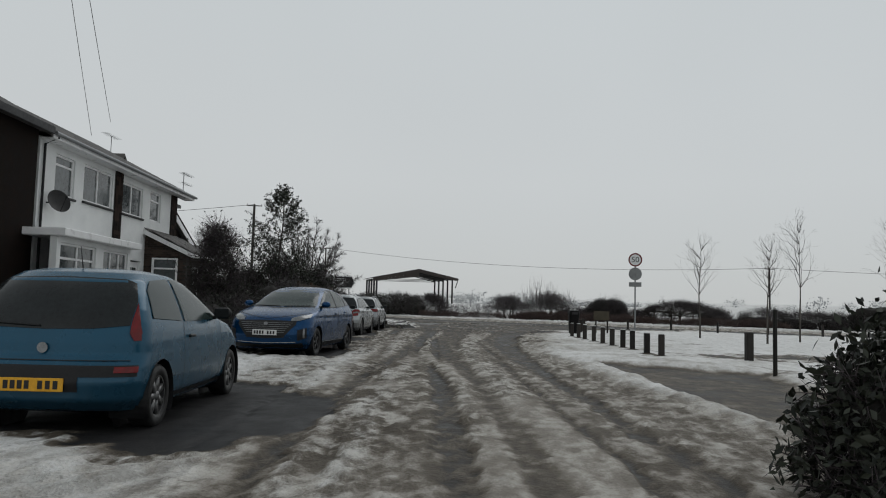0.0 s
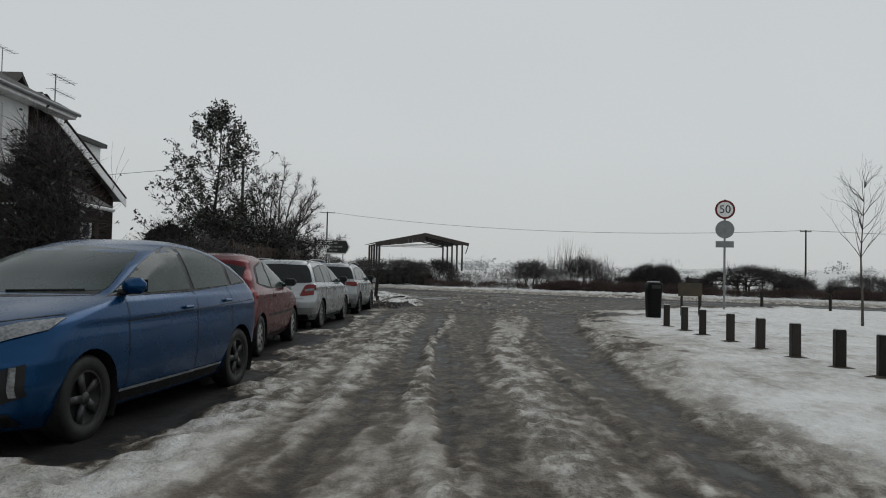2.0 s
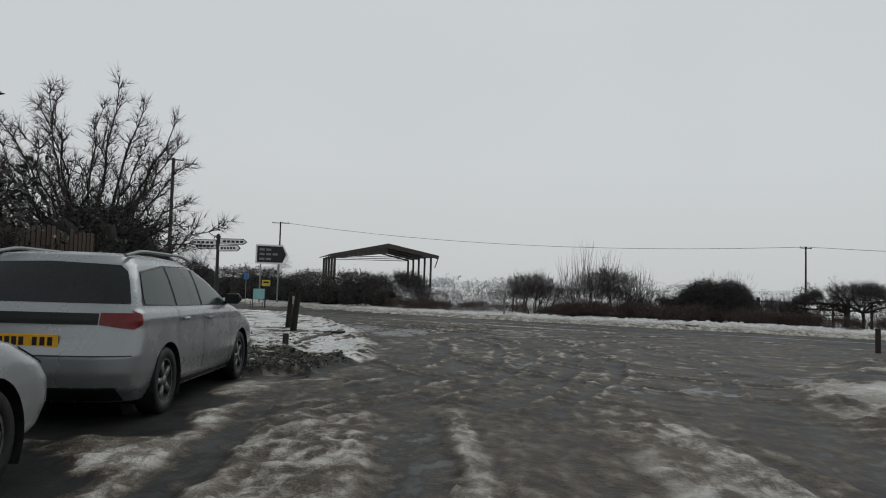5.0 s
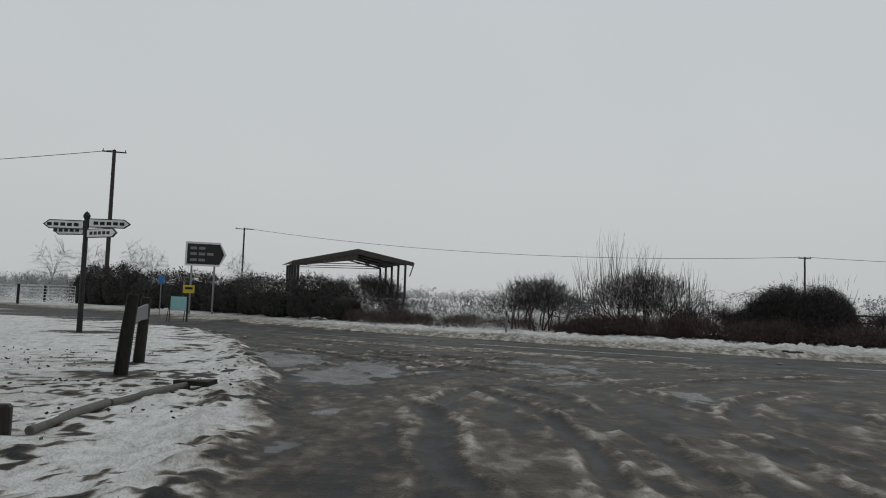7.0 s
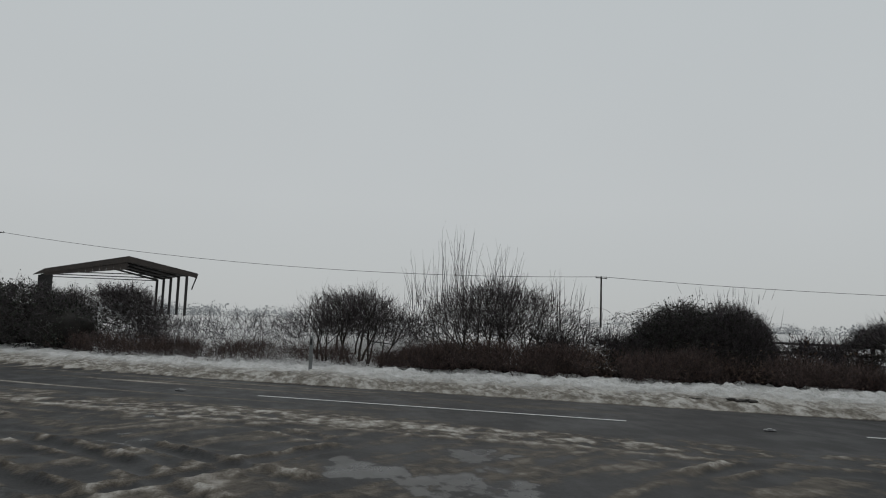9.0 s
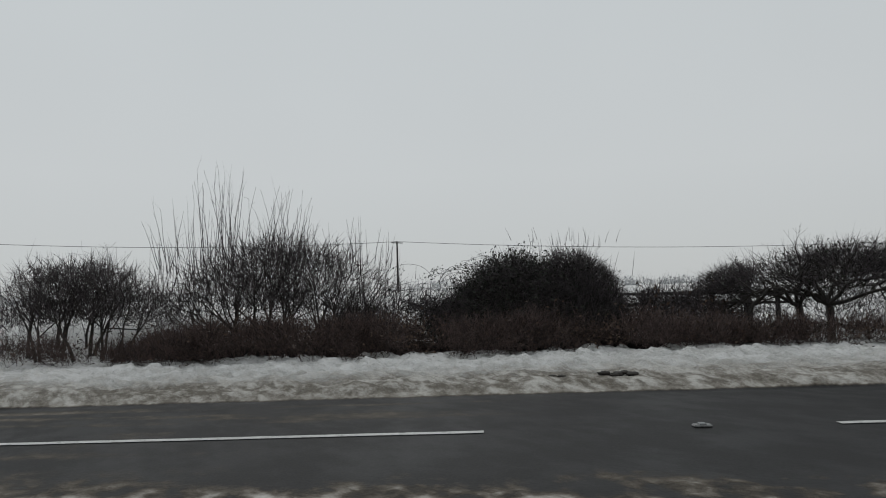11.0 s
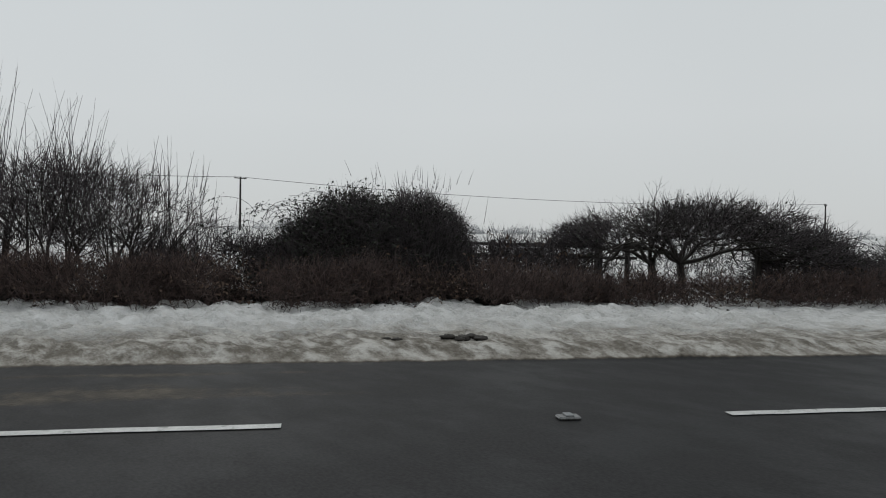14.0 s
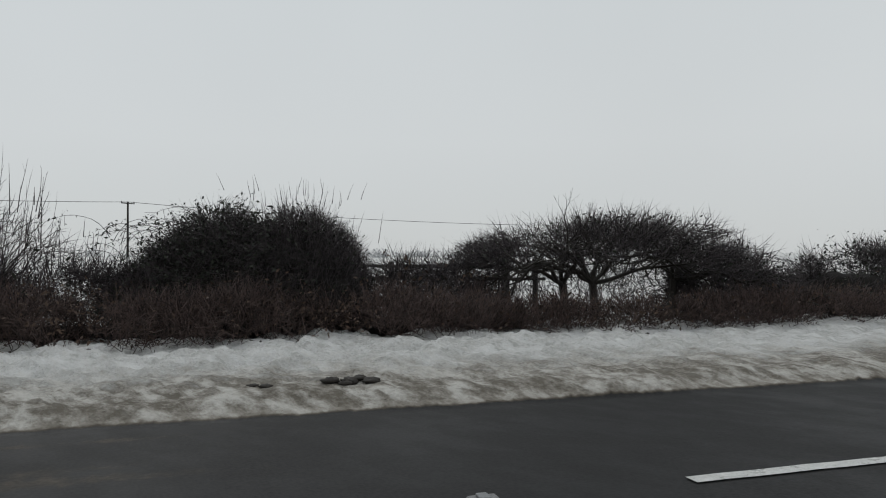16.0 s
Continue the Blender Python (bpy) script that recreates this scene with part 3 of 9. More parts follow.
    for n, r in enumerate((5.3, 6.75, 8.35, 9.9, 11.3)):
        drift = arc2 + 0.5 * (fbm(x * 0.3, y * 0.3, 2, 90 + n) - 0.5)
        force = step(fbm(x * 0.5, y * 0.5, 3, 100 + n), 0.28, 0.50)
        trail, ridge = np.maximum(trail, bell(drift, r, 0.11) * force), np.maximum(ridge, force * np.maximum(bell(drift, r + 0.18, 0.06), 0.6 * bell(drift, r - 0.18, 0.06)))
    for at in (1.1, 2.6, 3.7):
        trail = np.maximum(trail, 0.7 * bell(m + 0.25 * wob, -2.2 - at, 0.14))
    trail, ridge = trail * fade_arc * mouth, ridge * fade_arc * mouth * (0.8 + 0.4 * clod)
    smear = fbm(arc * 5.5, np.arctan2(y - 36, x + 16) * 8.0, 4, 19) * step(0.5 - l, -2, 2) + fbm(arc2 * 5.5, np.arctan2(y - 37.5, x - 6.5) * 5.0, 4, 29) * (1 - step(0.5 - l, -2, 2))
    lsnow = (0.10 + 0.70 * tone) * fade + mouth * (0.21 + 0.30 * (mid - 0.5) + 0.85 * (smear - 0.5) + 0.20 * (small - 0.5) + 0.14 * (clod - 0.5) - 0.26 * trail + 0.30 * ridge)
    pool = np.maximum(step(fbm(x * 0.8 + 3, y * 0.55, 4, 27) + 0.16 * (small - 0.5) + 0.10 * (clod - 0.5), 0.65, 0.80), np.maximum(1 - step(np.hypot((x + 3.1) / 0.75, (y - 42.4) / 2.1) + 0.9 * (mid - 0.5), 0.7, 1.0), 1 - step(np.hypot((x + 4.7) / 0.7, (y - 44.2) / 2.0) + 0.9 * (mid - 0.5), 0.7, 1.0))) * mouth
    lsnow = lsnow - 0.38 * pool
    # parking strip: snow between the cars, wet bare ground round them
    park = step(-l, 1.38, 1.75) * (1 - step(s, 22, 25))
    lsnow = lsnow * (1 - park) + park * (0.80 + 0.7 * (mid - 0.5) + 0.3 * (small - 0.5) - np.interp(-l, (1.4, 2.2, 3.0), (0.22, 0.34, 0.55)) * step(s + 2 * wob, 3.5, 6.0))
    for cx, cy, half in CARS_AT:
        cs, cl = (cy - 8) * 0.993 - (cx - 0.7) * 0.119, (cx - 0.7) * 0.993 + (cy - 8) * 0.119
        bare = (1 - step(np.abs(s - cs) + 0.9 * (mid - 0.5), half - 0.1, half + 0.45)) * (1 - step(np.abs(l - cl - 0.1) + 0.9 * (mid - 0.5), 0.75, 1.3))
        lsnow = lsnow - 0.95 * bare * (1 - 0.7 * step(s, 22.4, 23.4))
    lsnow = lsnow - 1.15 * (1 - step(np.hypot((x + 0.85) / 1.0, (y - 2.3) / 2.3) + 0.8 * (mid - 0.5), 0.7, 1.15))
    wall_side = step(-l, 3.2, 3.8) * (1 - step(s, 21, 23))
    lsnow = lsnow + 0.35 * wall_side * (s > 3) + 0.45 * step(-l, 2.6, 3.4) * (1 - step(s, 8, 12)) * step(s, -3, -1)
    ldirt = 0.92 + 0.3 * (streak - 0.5) - 0.16 * pale + 0.25 * mouth - 0.15 * park * (s < 5) - 0.35 * step(-l, 2.6, 3.4) * (1 - step(s, 8, 12)) - 0.2 * step(-l, 0.4, 0.7) * fade * (1 - step(s, 4, 9))
    msnow = -0.30 + 0.20 * (mid - 0.5)
    slop = step(-m + 0.9 * (mid - 0.5), 1.2, 2.3) * step(10.5 - np.hypot(x + 1.0, y - 45) + 2.2 * (big - 0.5), 0, 3.0)
    msnow = msnow + slop * (0.38 + 0.8 * (small - 0.5) + 0.7 * (clod - 0.5))
    along = fbm((x * 0.855 - y * 0.519) * 0.22, m * 5.0, 4, 23)
    msnow = msnow + 0.20 * step(along, 0.55, 0.72) * step(np.abs(m), 0.35, 0.8)
    msnow = msnow + (0.42 * bell(m + 0.1 * wob, -0.62, 0.10) + 0.36 * bell(m + 0.1 * wob, 1.05, 0.12) + 0.30 * bell(m, 1.95, 0.12)) * (0.4 + 1.1 * along) * step(-((x - 4.03) * 0.855 - (y - 48.86) * 0.519), 2.5, 6)
    away = step(-(x * 0.855 - y * 0.519), 19, 24)
    msnow = msnow + away * (0.34 + 0.3 * (mid - 0.5)) * (1 - np.clip(bell(m, 0.62, 0.10) + bell(m, 2.35, 0.12) + bell(m, -0.9, 0.12) + bell(m, 1.7, 0.10), 0, 1))
    snow = snow * (1 - lane) + lsnow * lane
    dirt = dirt * (1 - lane) + ldirt * lane
    snow = snow * (1 - main) + msnow * main
    dirt = dirt * (1 - main) + 0.95 * main
    up = np.clip(lsnow, 0, 1)
    churn = 0.25 + 0.75 * step(fbm(x * 0.8, y * 0.35, 3, 57), 0.36, 0.56) * (0.25 + 0.75 * pale)
    churn = np.clip(churn + 0.7 * bell(l, -0.75, 0.5) * step(big, 0.4, 0.6) + 0.6 * park, 0, 1) * fade + mouth * (0.30 + 0.45 * np.clip(ridge, 0, 1))
    zlane = 0.012 + 0.05 * up * (1 - 0.5 * mouth) + (0.016 * (small - 0.5) + 0.032 * step(clod, 0.40, 0.70) - 0.010) * churn * (1 - 0.25 * mouth) * (0.2 + 0.8 * step(lsnow, 0.12, 0.4)) + 0.008 * (mid - 0.5) - 0.02 * dark * fade + 0.015 * pale * fade + 0.022 * ridge - 0.018 * trail
    zmain = 0.0 + 0.03 * slop * small
    z = z * (1 - lane) + zlane * lane
    z = z * (1 - main) + zmain * main
    # snow heaped beside the parked cars
    heap = bell(np.hypot((x + 5.6) / 1.2, (y - 11.2) / 2.4), 0, 1.0)
    z = z + 0.36 * heap * (0.6 + 0.8 * small)
    snow = snow + 0.5 * heap
    dirt = dirt - 0.4 * heap
    # the verge stands a little above the road
    z = z + 0.08 * step(l, right + 0.3, right + 1.0) * step(-m, 3.5, 5.0) * (1 - step(s, 24, 27))
    # thicker lip of pushed snow where the lane ends
    lip = np.maximum(bell(l + 0.7 * wob, right + 0.35, 0.4), 0.7 * bell(l + 0.45 * wob, left - 0.35, 0.3) * step(s, 22, 24)) * (1 - main) * (m < 0)
    z = z + lip * 0.08 * (0.4 + clod)
    soiled_edge = bell(l + 0.8 * wob, right + 0.35, 0.75) * step(s, 4, 12) * (1 - lane) * (1 - main) * (m < 0)
    dirt = dirt + 0.6 * soiled_edge
    snow = snow - soiled_edge * (0.15 + 0.9 * step(mid, 0.48, 0.62) + 0.5 * (small - 0.5))
    # ploughed snow bank along the far side, soiled towards the tarmac
    jag = fbm(x * 2.1, y * 2.1, 4, 41)
    jut = 0.8 * (fbm(x * 0.8, y * 0.8, 3, 45) - 0.5)
    bank = step(m + jut, 2.5, 4.2)
    crust = fbm(x * 3.3, y * 3.3, 4, 71) - 0.5
    far = step(m + 0.10 * (jag - 0.5), 2.38, 2.50)
    z = z + far * (0.02 + bank * (0.08 + 0.07 * step(jag, 0.35, 0.7) * step(m + jut, 3.4, 4.4)) + 0.10 * bell(m, 3.2, 0.8) * (jag - 0.3) + 0.10 * bank * (clod - 0.5) * step(m, 3.3, 4.3) + 0.03 * (clod - 0.5))
    z = z + far * (0.11 * step(m, 3.4, 4.6) * crust + 0.10 * step(m, 2.6, 3.2) * (fbm(x * 6.0, y * 6.0, 3, 73) - 0.5)) * (1 - step(m, 8, 12))
    z = z - far * step(m, 6.5, 9) * 0.15
    along_q = (x - 4.03) * 0.855 - (y - 48.86) * 0.519
    z = z + 0.85 * step(m, 8.6, 11) * (1 - step(m, 14, 19)) * step(along_q, -21, -16) * (1 - step(along_q, -6.5, -3.5))
    snow = snow * (1 - far) + far * (1.0 + 0.2 * step(m, 2.5, 3.1) + 0.3 * (jag - 0.5))
    dirt = dirt * (1 - far) + far * (0.98 - 0.70 * step(m + jut + 0.7 * (jag - 0.5), 2.6, 4.5) - 0.10 * step(m, 5, 6))
    # soil under the far hedge
    under = step(m + 0.8 * (jag - 0.5), 6.3, 7.1) * (1 - step(m, 8.4, 9.6)) * step(along_q, -8.5, -6.0)
    snow = snow - 0.50 * under * (0.6 + 0.8 * mid)
    # rough grass and leaves on the corner
    corner = (1 - lane) * (1 - main) * (s > 21) * (l < 2) * (m < 0)
    below = 33.8 - 1.25 * (x + 3.6) - y
    patch = step(below + 2.2 * (mid - 0.5) + 1.2 * (small - 0.5), -0.3, 0.5) * (1 - step(below, 7, 9)) * step(x, -11.5, -9.5) * corner
    snow = snow * (1 - patch) + patch * (0.20 + 1.1 * (small - 0.5) + 1.5 * (clod - 0.5))
    dirt = dirt + 0.6 * patch
    z = z + patch * 0.10 * (clod - 0.4)
    trod = step(fbm(x * 1.6, y * 1.6, 4, 33), 0.58, 0.68) * step(clod, 0.42, 0.6) * corner * bell(l, left - 1.2, 2.2)
    snow = snow - corner * (0.02 + 0.6 * np.clip(small - 0.5, 0, 1)) * step(l, left - 6, left - 3)
    snow = snow + 0.02 * corner
    speck = step(fbm(x * 8.0, y * 8.0, 2, 37), 0.55, 0.67) * step(mid, 0.34, 0.52) * corner * bell(l, left - 1.0, 3.0)
    snow = snow - 0.9 * speck
    dirt = dirt + 0.05 * corner + 0.3 * speck
    z = z + 0.05 * (clod - 0.5) * corner
    foot = np.maximum(bell(np.hypot(x + 5.75, y - 39.9), 0, 0.7), np.maximum(bell(np.hypot(x + 6.4, y - 41.9), 0, 0.6), bell(np.hypot(x + 11.4, y - 50.1), 0, 1.0)))
    trod = np.maximum(trod, foot * step(mid, 0.3, 0.55))
    snow = snow - 1.0 * trod * (0.5 + small)
    rim = bell(l + 0.45 * wob + 0.25 * (clod - 0.5), left - 0.05, 0.22) * step(clod, 0.3, 0.5) * step(s, 22, 25) * (1 - main) * (m < 0)
    snow = snow - 0.55 * rim * step(mid, 0.35, 0.6)
    dirt = dirt + 0.7 * rim + 0.5 * trod
    # a tarmac drive on the field side
    ramp = step(l + 0.2 * wob, 3.2, 3.6) * step(y - 0.35 * (x - 3) + 0.7 * (mid - 0.5), 0.7, 1.7) * (1 - step(y + 0.75 * (x - 5) + 1.2 * (mid - 0.5), 10.0, 10.8))
    drive = ramp * (1 - step(x - 2 * np.clip(5.5 - y, 0, 3) + 0.8 * (mid - 0.5), 6.2, 7.0))
    kerb = bell(l + 0.2 * wob, 3.42, 0.10) * step(y, 1, 2) * (1 - step(y, 9, 10.5))
    snow = snow * (1 - drive) + (0.22 + 0.35 * (mid - 0.5) + 0.25 * (small - 0.5) - 0.35 * kerb) * drive
    dirt = dirt * (1 - drive) + 0.7 * drive
    z = z * (1 - drive) + (0.03 + 0.02 * small) * drive
    # trodden rough grass by the drive
    tuft = (1 - step(np.hypot((x - 9.5) / 4.0, (y - 13.2) / 1.8) + 0.9 * (mid - 0.5), 0.5, 1.1))
    snow = snow - 0.6 * tuft * (0.4 + 1.0 * small)
    # the land lies level to the field, a little lower beyond the hedge, then rises into low hills
    d0 = np.hypot(x, y - 45)
    z = z + np.where(m > 8, step(m, 14, 45) * 1.6, 0) + step(d0, 180, 900) * 9 + step(d0, 180, 1500) * 10 * (fbm(x / 260, y / 260, 3, 51) - 0.4)
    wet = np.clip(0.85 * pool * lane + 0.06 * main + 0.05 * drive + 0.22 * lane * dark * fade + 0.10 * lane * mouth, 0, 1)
    road = (np.maximum(lane, main) > 0.5) | (drive > 0.6)
    lump = 0.45 * (1 - lane) * (1 - main) + churn * lane * (1 - main) + (0.08 + 0.6 * slop) * main
    lump = np.clip(lump + 0.35 * corner + 0.5 * far * (m < 9), 0, 1) * (1 - 0.8 * drive)
    return z, np.clip(snow, -0.3, 1.3), np.clip(dirt, 0, 1), wet, road, lump


def axis(lo, hi, fine, far):
    """Even fine steps from lo to hi, growing towards the horizon."""
    mid = list(np.arange(lo, hi + fine / 2, fine))
    up, gap = [mid[-1]], fine
    while up[-1] < far:
        gap *= 1.115
        up.append(up[-1] + gap)
    down, gap = [mid[0]], fine
    while down[-1] > -far:
        gap *= 1.115
        down.append(down[-1] - gap)
    return np.array(down[:0:-1] + mid + up[1:])


def build_ground():
    xs, ys = axis(-5.5, 10.5, 0.066, 2600), axis(-3.5, 55.0, 0.068, 2600)
    gx, gy = np.meshgrid(xs, ys)
    z, snow, dirt, wet, road, lump = lay(gx, gy)
    nx = len(xs)
    verts = np.stack([gx, gy, z], -1).reshape(-1, 3)
    i, k = np.meshgrid(np.arange(len(ys) - 1), np.arange(nx - 1), indexing="ij")
    a = (i * nx + k).ravel()
    quads = np.stack([a, a + 1, a + nx + 1, a + nx], 1)
    is_road = (road[:-1, :-1] & road[1:, 1:]).ravel()
    for name, pick, label in (("ground", ~is_road, "snow-covered verges and open white fields"), ("road", is_road, "wet tarmac road under brown slush and tyre ruts")):
        q = quads[pick]
        used = np.unique(q)
        index = np.full(len(verts), -1)
        index[used] = np.arange(len(used))
        o = raw_mesh(name, verts[used], index[q], GROUND, smooth=True)
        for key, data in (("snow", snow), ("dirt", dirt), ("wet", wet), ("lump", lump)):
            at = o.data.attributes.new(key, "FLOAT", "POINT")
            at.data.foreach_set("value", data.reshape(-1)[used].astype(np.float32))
        tagged(o, label, name, kind="structure")


build_ground()


def height(x, y):
    return float(lay(np.array([float(x)]), np.array([float(y)]))[0][0])


def centre_lines():
    """Six-metre warning lines with three-metre gaps down the main road."""
    for n, q0 in enumerate((-6.1, 3.05, 12.1, 21.2, 30.3)):
        g = Geo()
        steps = 30
        path = np.concatenate([[0], np.cumsum(np.hypot(*np.diff(MAIN, axis=0).T))])
        zero = path[np.argmin(np.hypot(MAIN[:, 0] - ML.x, MAIN[:, 1] - ML.y))]
        rows = []
        for k in range(steps + 1):
            w = zero - (q0 + 6.05 * k / steps)
            px, py = np.interp(w, path, MAIN[:, 0]), np.interp(w, path, MAIN[:, 1])
            qx, qy = np.interp(w + 0.2, path, MAIN[:, 0]), np.interp(w + 0.2, path, MAIN[:, 1])
            t = Vector((qx - px, qy - py, 0)).normalized()
            side = Vector((-t.y, t.x, 0))
            wear = 0.006 * random.uniform(-1, 1)
            rows.append([Vector((px, py, 0.008)) + side * (0.055 + wear), Vector((px, py, 0.008)) - side * (0.055 - wear)])
        g.grid(rows)
        o = g.ob("road_marking", LINE)
        tagged(o, "worn white dashed centre line on wet tarmac", "road marking", "centre line dashes", "structure")


centre_lines()


def road_stud(q):
    g = Geo()
    g.box((0, 0, 0.012), (0.16, 0.11, 0.024), bevel=0.01)
    e = thing("road_stud", "small iron road stud set in wet tarmac", "road stud", Matrix.Translation(at_main(q, 0.0)) @ Matrix.Rotation(math.atan2(MD.y, MD.x), 4, "Z"), "road studs")
    g.ob("casting", CATEYE, e)
    Geo().box((0, 0, 0.028), (0.06, 0.09, 0.016), bevel=0.005).ob("insert", GALV, e, "dull worn reflective insert")


for q in (-7.6, 1.9, 10.6):
    road_stud(q)

# ---- parked cars ----
class Shell:
    """A car body as a stack of rounded level slices: rows of (height, nose, tail, half width, squareness)."""

    def __init__(self, rows):
        self.rows = np.array(rows, float)
        z = self.rows[:, 0]
        self.z0, self.z1 = z[0], z[-1]

    def at(self, z):
        t = self.rows
        return [np.interp(z, t[:, 0], t[:, k]) for k in range(1, 5)]

    def corner(self, z):
        """Outline at a height: ends, half width, and the depth of the rounded corners front and back."""
        nose, tail, w, n = self.at(z)
        cap = 0.48 * (nose - tail)
        return nose, tail, w, min(2.2 / n, cap), min(1.7 / n, cap)

    @staticmethod
    def reach(x, nose, tail, w, rf, rr):
        c, a = (nose + tail) / 2, (nose - tail) / 2
        e, rc = (nose - x, rf) if x > c else (x - tail, rr)
        k = 1 - min(max(e / rc, 0.0), 1.0)
        return w * (1 - 0.035 * ((x - c) / a) ** 2) * (1 - k ** 3) ** (1 / 3)

    def side(self, x, z, off=0.0):
        """Half width at a place of the side view; past the corner it stays on the turn of the wing."""
        o = self.corner(z)
        x = min(max(x, o[1] + 0.45 * o[4]), o[0] - 0.45 * o[3])
        return self.reach(x, *o) + off

    def end(self, y, z, front, off=0.0):
        """How far forward (or back) the body reaches at a place of the end view."""
        o = self.corner(z)
        mid = (o[0] + o[1]) / 2
        y = min(abs(y), 0.95 * 0.97 * o[2])
        inn, out = mid, (o[0] if front else o[1])
        for _ in range(22):
            x = (inn + out) / 2
            if self.reach(x, *o) >= y:
                inn = x
            else:
                out = x
        return inn + off if front else inn - off

    def mesh(self, wheels, arch):
        """The skin, with wheel arches cut out and their lips on a true circle."""
        zs = np.concatenate([np.linspace(self.z0, self.z1 - 0.10, 62), np.linspace(self.z1 - 0.09, self.z1, 12)])
        count = 184
        rings = []
        for z in zs:
            nose, tail, w, rf, rr = self.corner(z)
            t = np.linspace(0, math.pi / 2, 24)
            ef, er = rf * (1 - np.cos(t) ** (2 / 3)), rr * (1 - np.cos(t) ** (2 / 3))
            xs = np.concatenate([nose - ef, np.linspace(nose - rf, tail + rr, 40)[1:-1], (tail + er)[::-1]])
            half = np.array([self.reach(float(x), nose, tail, w, rf, rr) for x in xs])
            half[0] = half[-1] = 0
            x = np.concatenate([xs, xs[-2:0:-1]])
            y = np.concatenate([half, -half[-2:0:-1]])
            rings.append(np.stack([x, y, np.full(len(x), z)], 1))
        # even out points along each ring
        out = []
        for r in rings:
            closed = np.vstack([r, r[:1]])
            d = np.concatenate([[0], np.cumsum(np.linalg.norm(np.diff(closed, axis=0), axis=1))])
            u = np.linspace(0, d[-1], count, endpoint=False)
            out.append(np.stack([np.interp(u, d, closed[:, k]) for k in range(3)], 1))
        v = np.concatenate(out + [np.array([[out[-1][:, 0].mean(), 0, self.z1 + 0.006]]), np.array([[out[0][:, 0].mean(), 0, self.z0]])])
        faces = []
        for i in range(len(zs) - 1):
            for k in range(count):
                faces.append((i * count + k, i * count + (k + 1) % count, (i + 1) * count + (k + 1) % count, (i + 1) * count + k))
        top, low, last = len(v) - 2, len(v) - 1, (len(zs) - 1) * count
        for k in range(count):
            faces.append((last + k, last + (k + 1) % count, top))
            faces.append(((k + 1) % count, k, low))
        keep, lips = [], set()
        for f in faces:
            c = v[list(f)].mean(0)
            inside = [((c[0] - wx) ** 2 + (c[2] - wz) ** 2) < arch ** 2 and abs(c[1]) > 0.35 for wx, wz in wheels]
            if any(inside) and c[2] > self.z0 - 0.01:
                lips.update(f)
            else:
                keep.append(f)
        kept = {i for f in keep for i in f}
        for i in lips & kept:
            for wx, wz in wheels:
                dx, dz = v[i][0] - wx, v[i][2] - wz
                r = math.hypot(dx, dz)
                if 0.6 * arch < r < 1.25 * arch and v[i][2] > self.z0 + 0.005:
                    v[i][0], v[i][2] = wx + dx * arch / r, wz + dz * arch / r
        g = Geo()
        remap = {}
        for f in keep:
            for i in f:
                if i not in remap:
                    remap[i] = len(g.v)
                    g.v.append(tuple(v[i]))
            g.f.append(tuple(remap[i] for i in f))
        return g


def curve(pts, u):
    """A smooth line through (x, y) pairs."""
    return float(np.interp(u, [p[0] for p in pts], [p[1] for p in pts]))


def side_patch(shell, sign, low, high, n=18, rows=8, off=0.006):
    """A piece lying on the flank between two lines of the side view."""
    g = Geo()
    x0, x1 = max(low[0][0], high[0][0]), min(low[-1][0], high[-1][0])
    grid = []
    for i in range(n + 1):
        x = x0 + (x1 - x0) * i / n
        a, b = curve(low, x), curve(high, x)
        line = []
        for k in range(rows + 1):
            z = a + (b - a) * k / rows
            o = shell.corner(z)
            xx = min(max(x, o[1] + 0.45 * o[4]), o[0] - 0.45 * o[3])
            line.append((xx, sign * shell.side(xx, z, off), z))
        grid.append(line)
    return g.grid(grid)


def end_patch(shell, front, low, high, n=24, rows=8, off=0.006):
    """A piece lying on the front or the back between two lines of the end view."""
    g = Geo()
    y0, y1 = max(low[0][0], high[0][0]), min(low[-1][0], high[-1][0])
    grid = []
    for i in range(n + 1):
        y = y0 + (y1 - y0) * i / n
        a, b = curve(low, y), curve(high, y)
        line = []
        for k in range(rows + 1):
            z = a + (b - a) * k / rows
            lim = 0.95 * 0.97 * float(shell.at(z)[2])
            yy = min(max(y, -lim), lim)
            line.append((shell.end(yy, z, front, off), yy * (1 + off / lim), z))
        grid.append(line)
    return g.grid(grid)


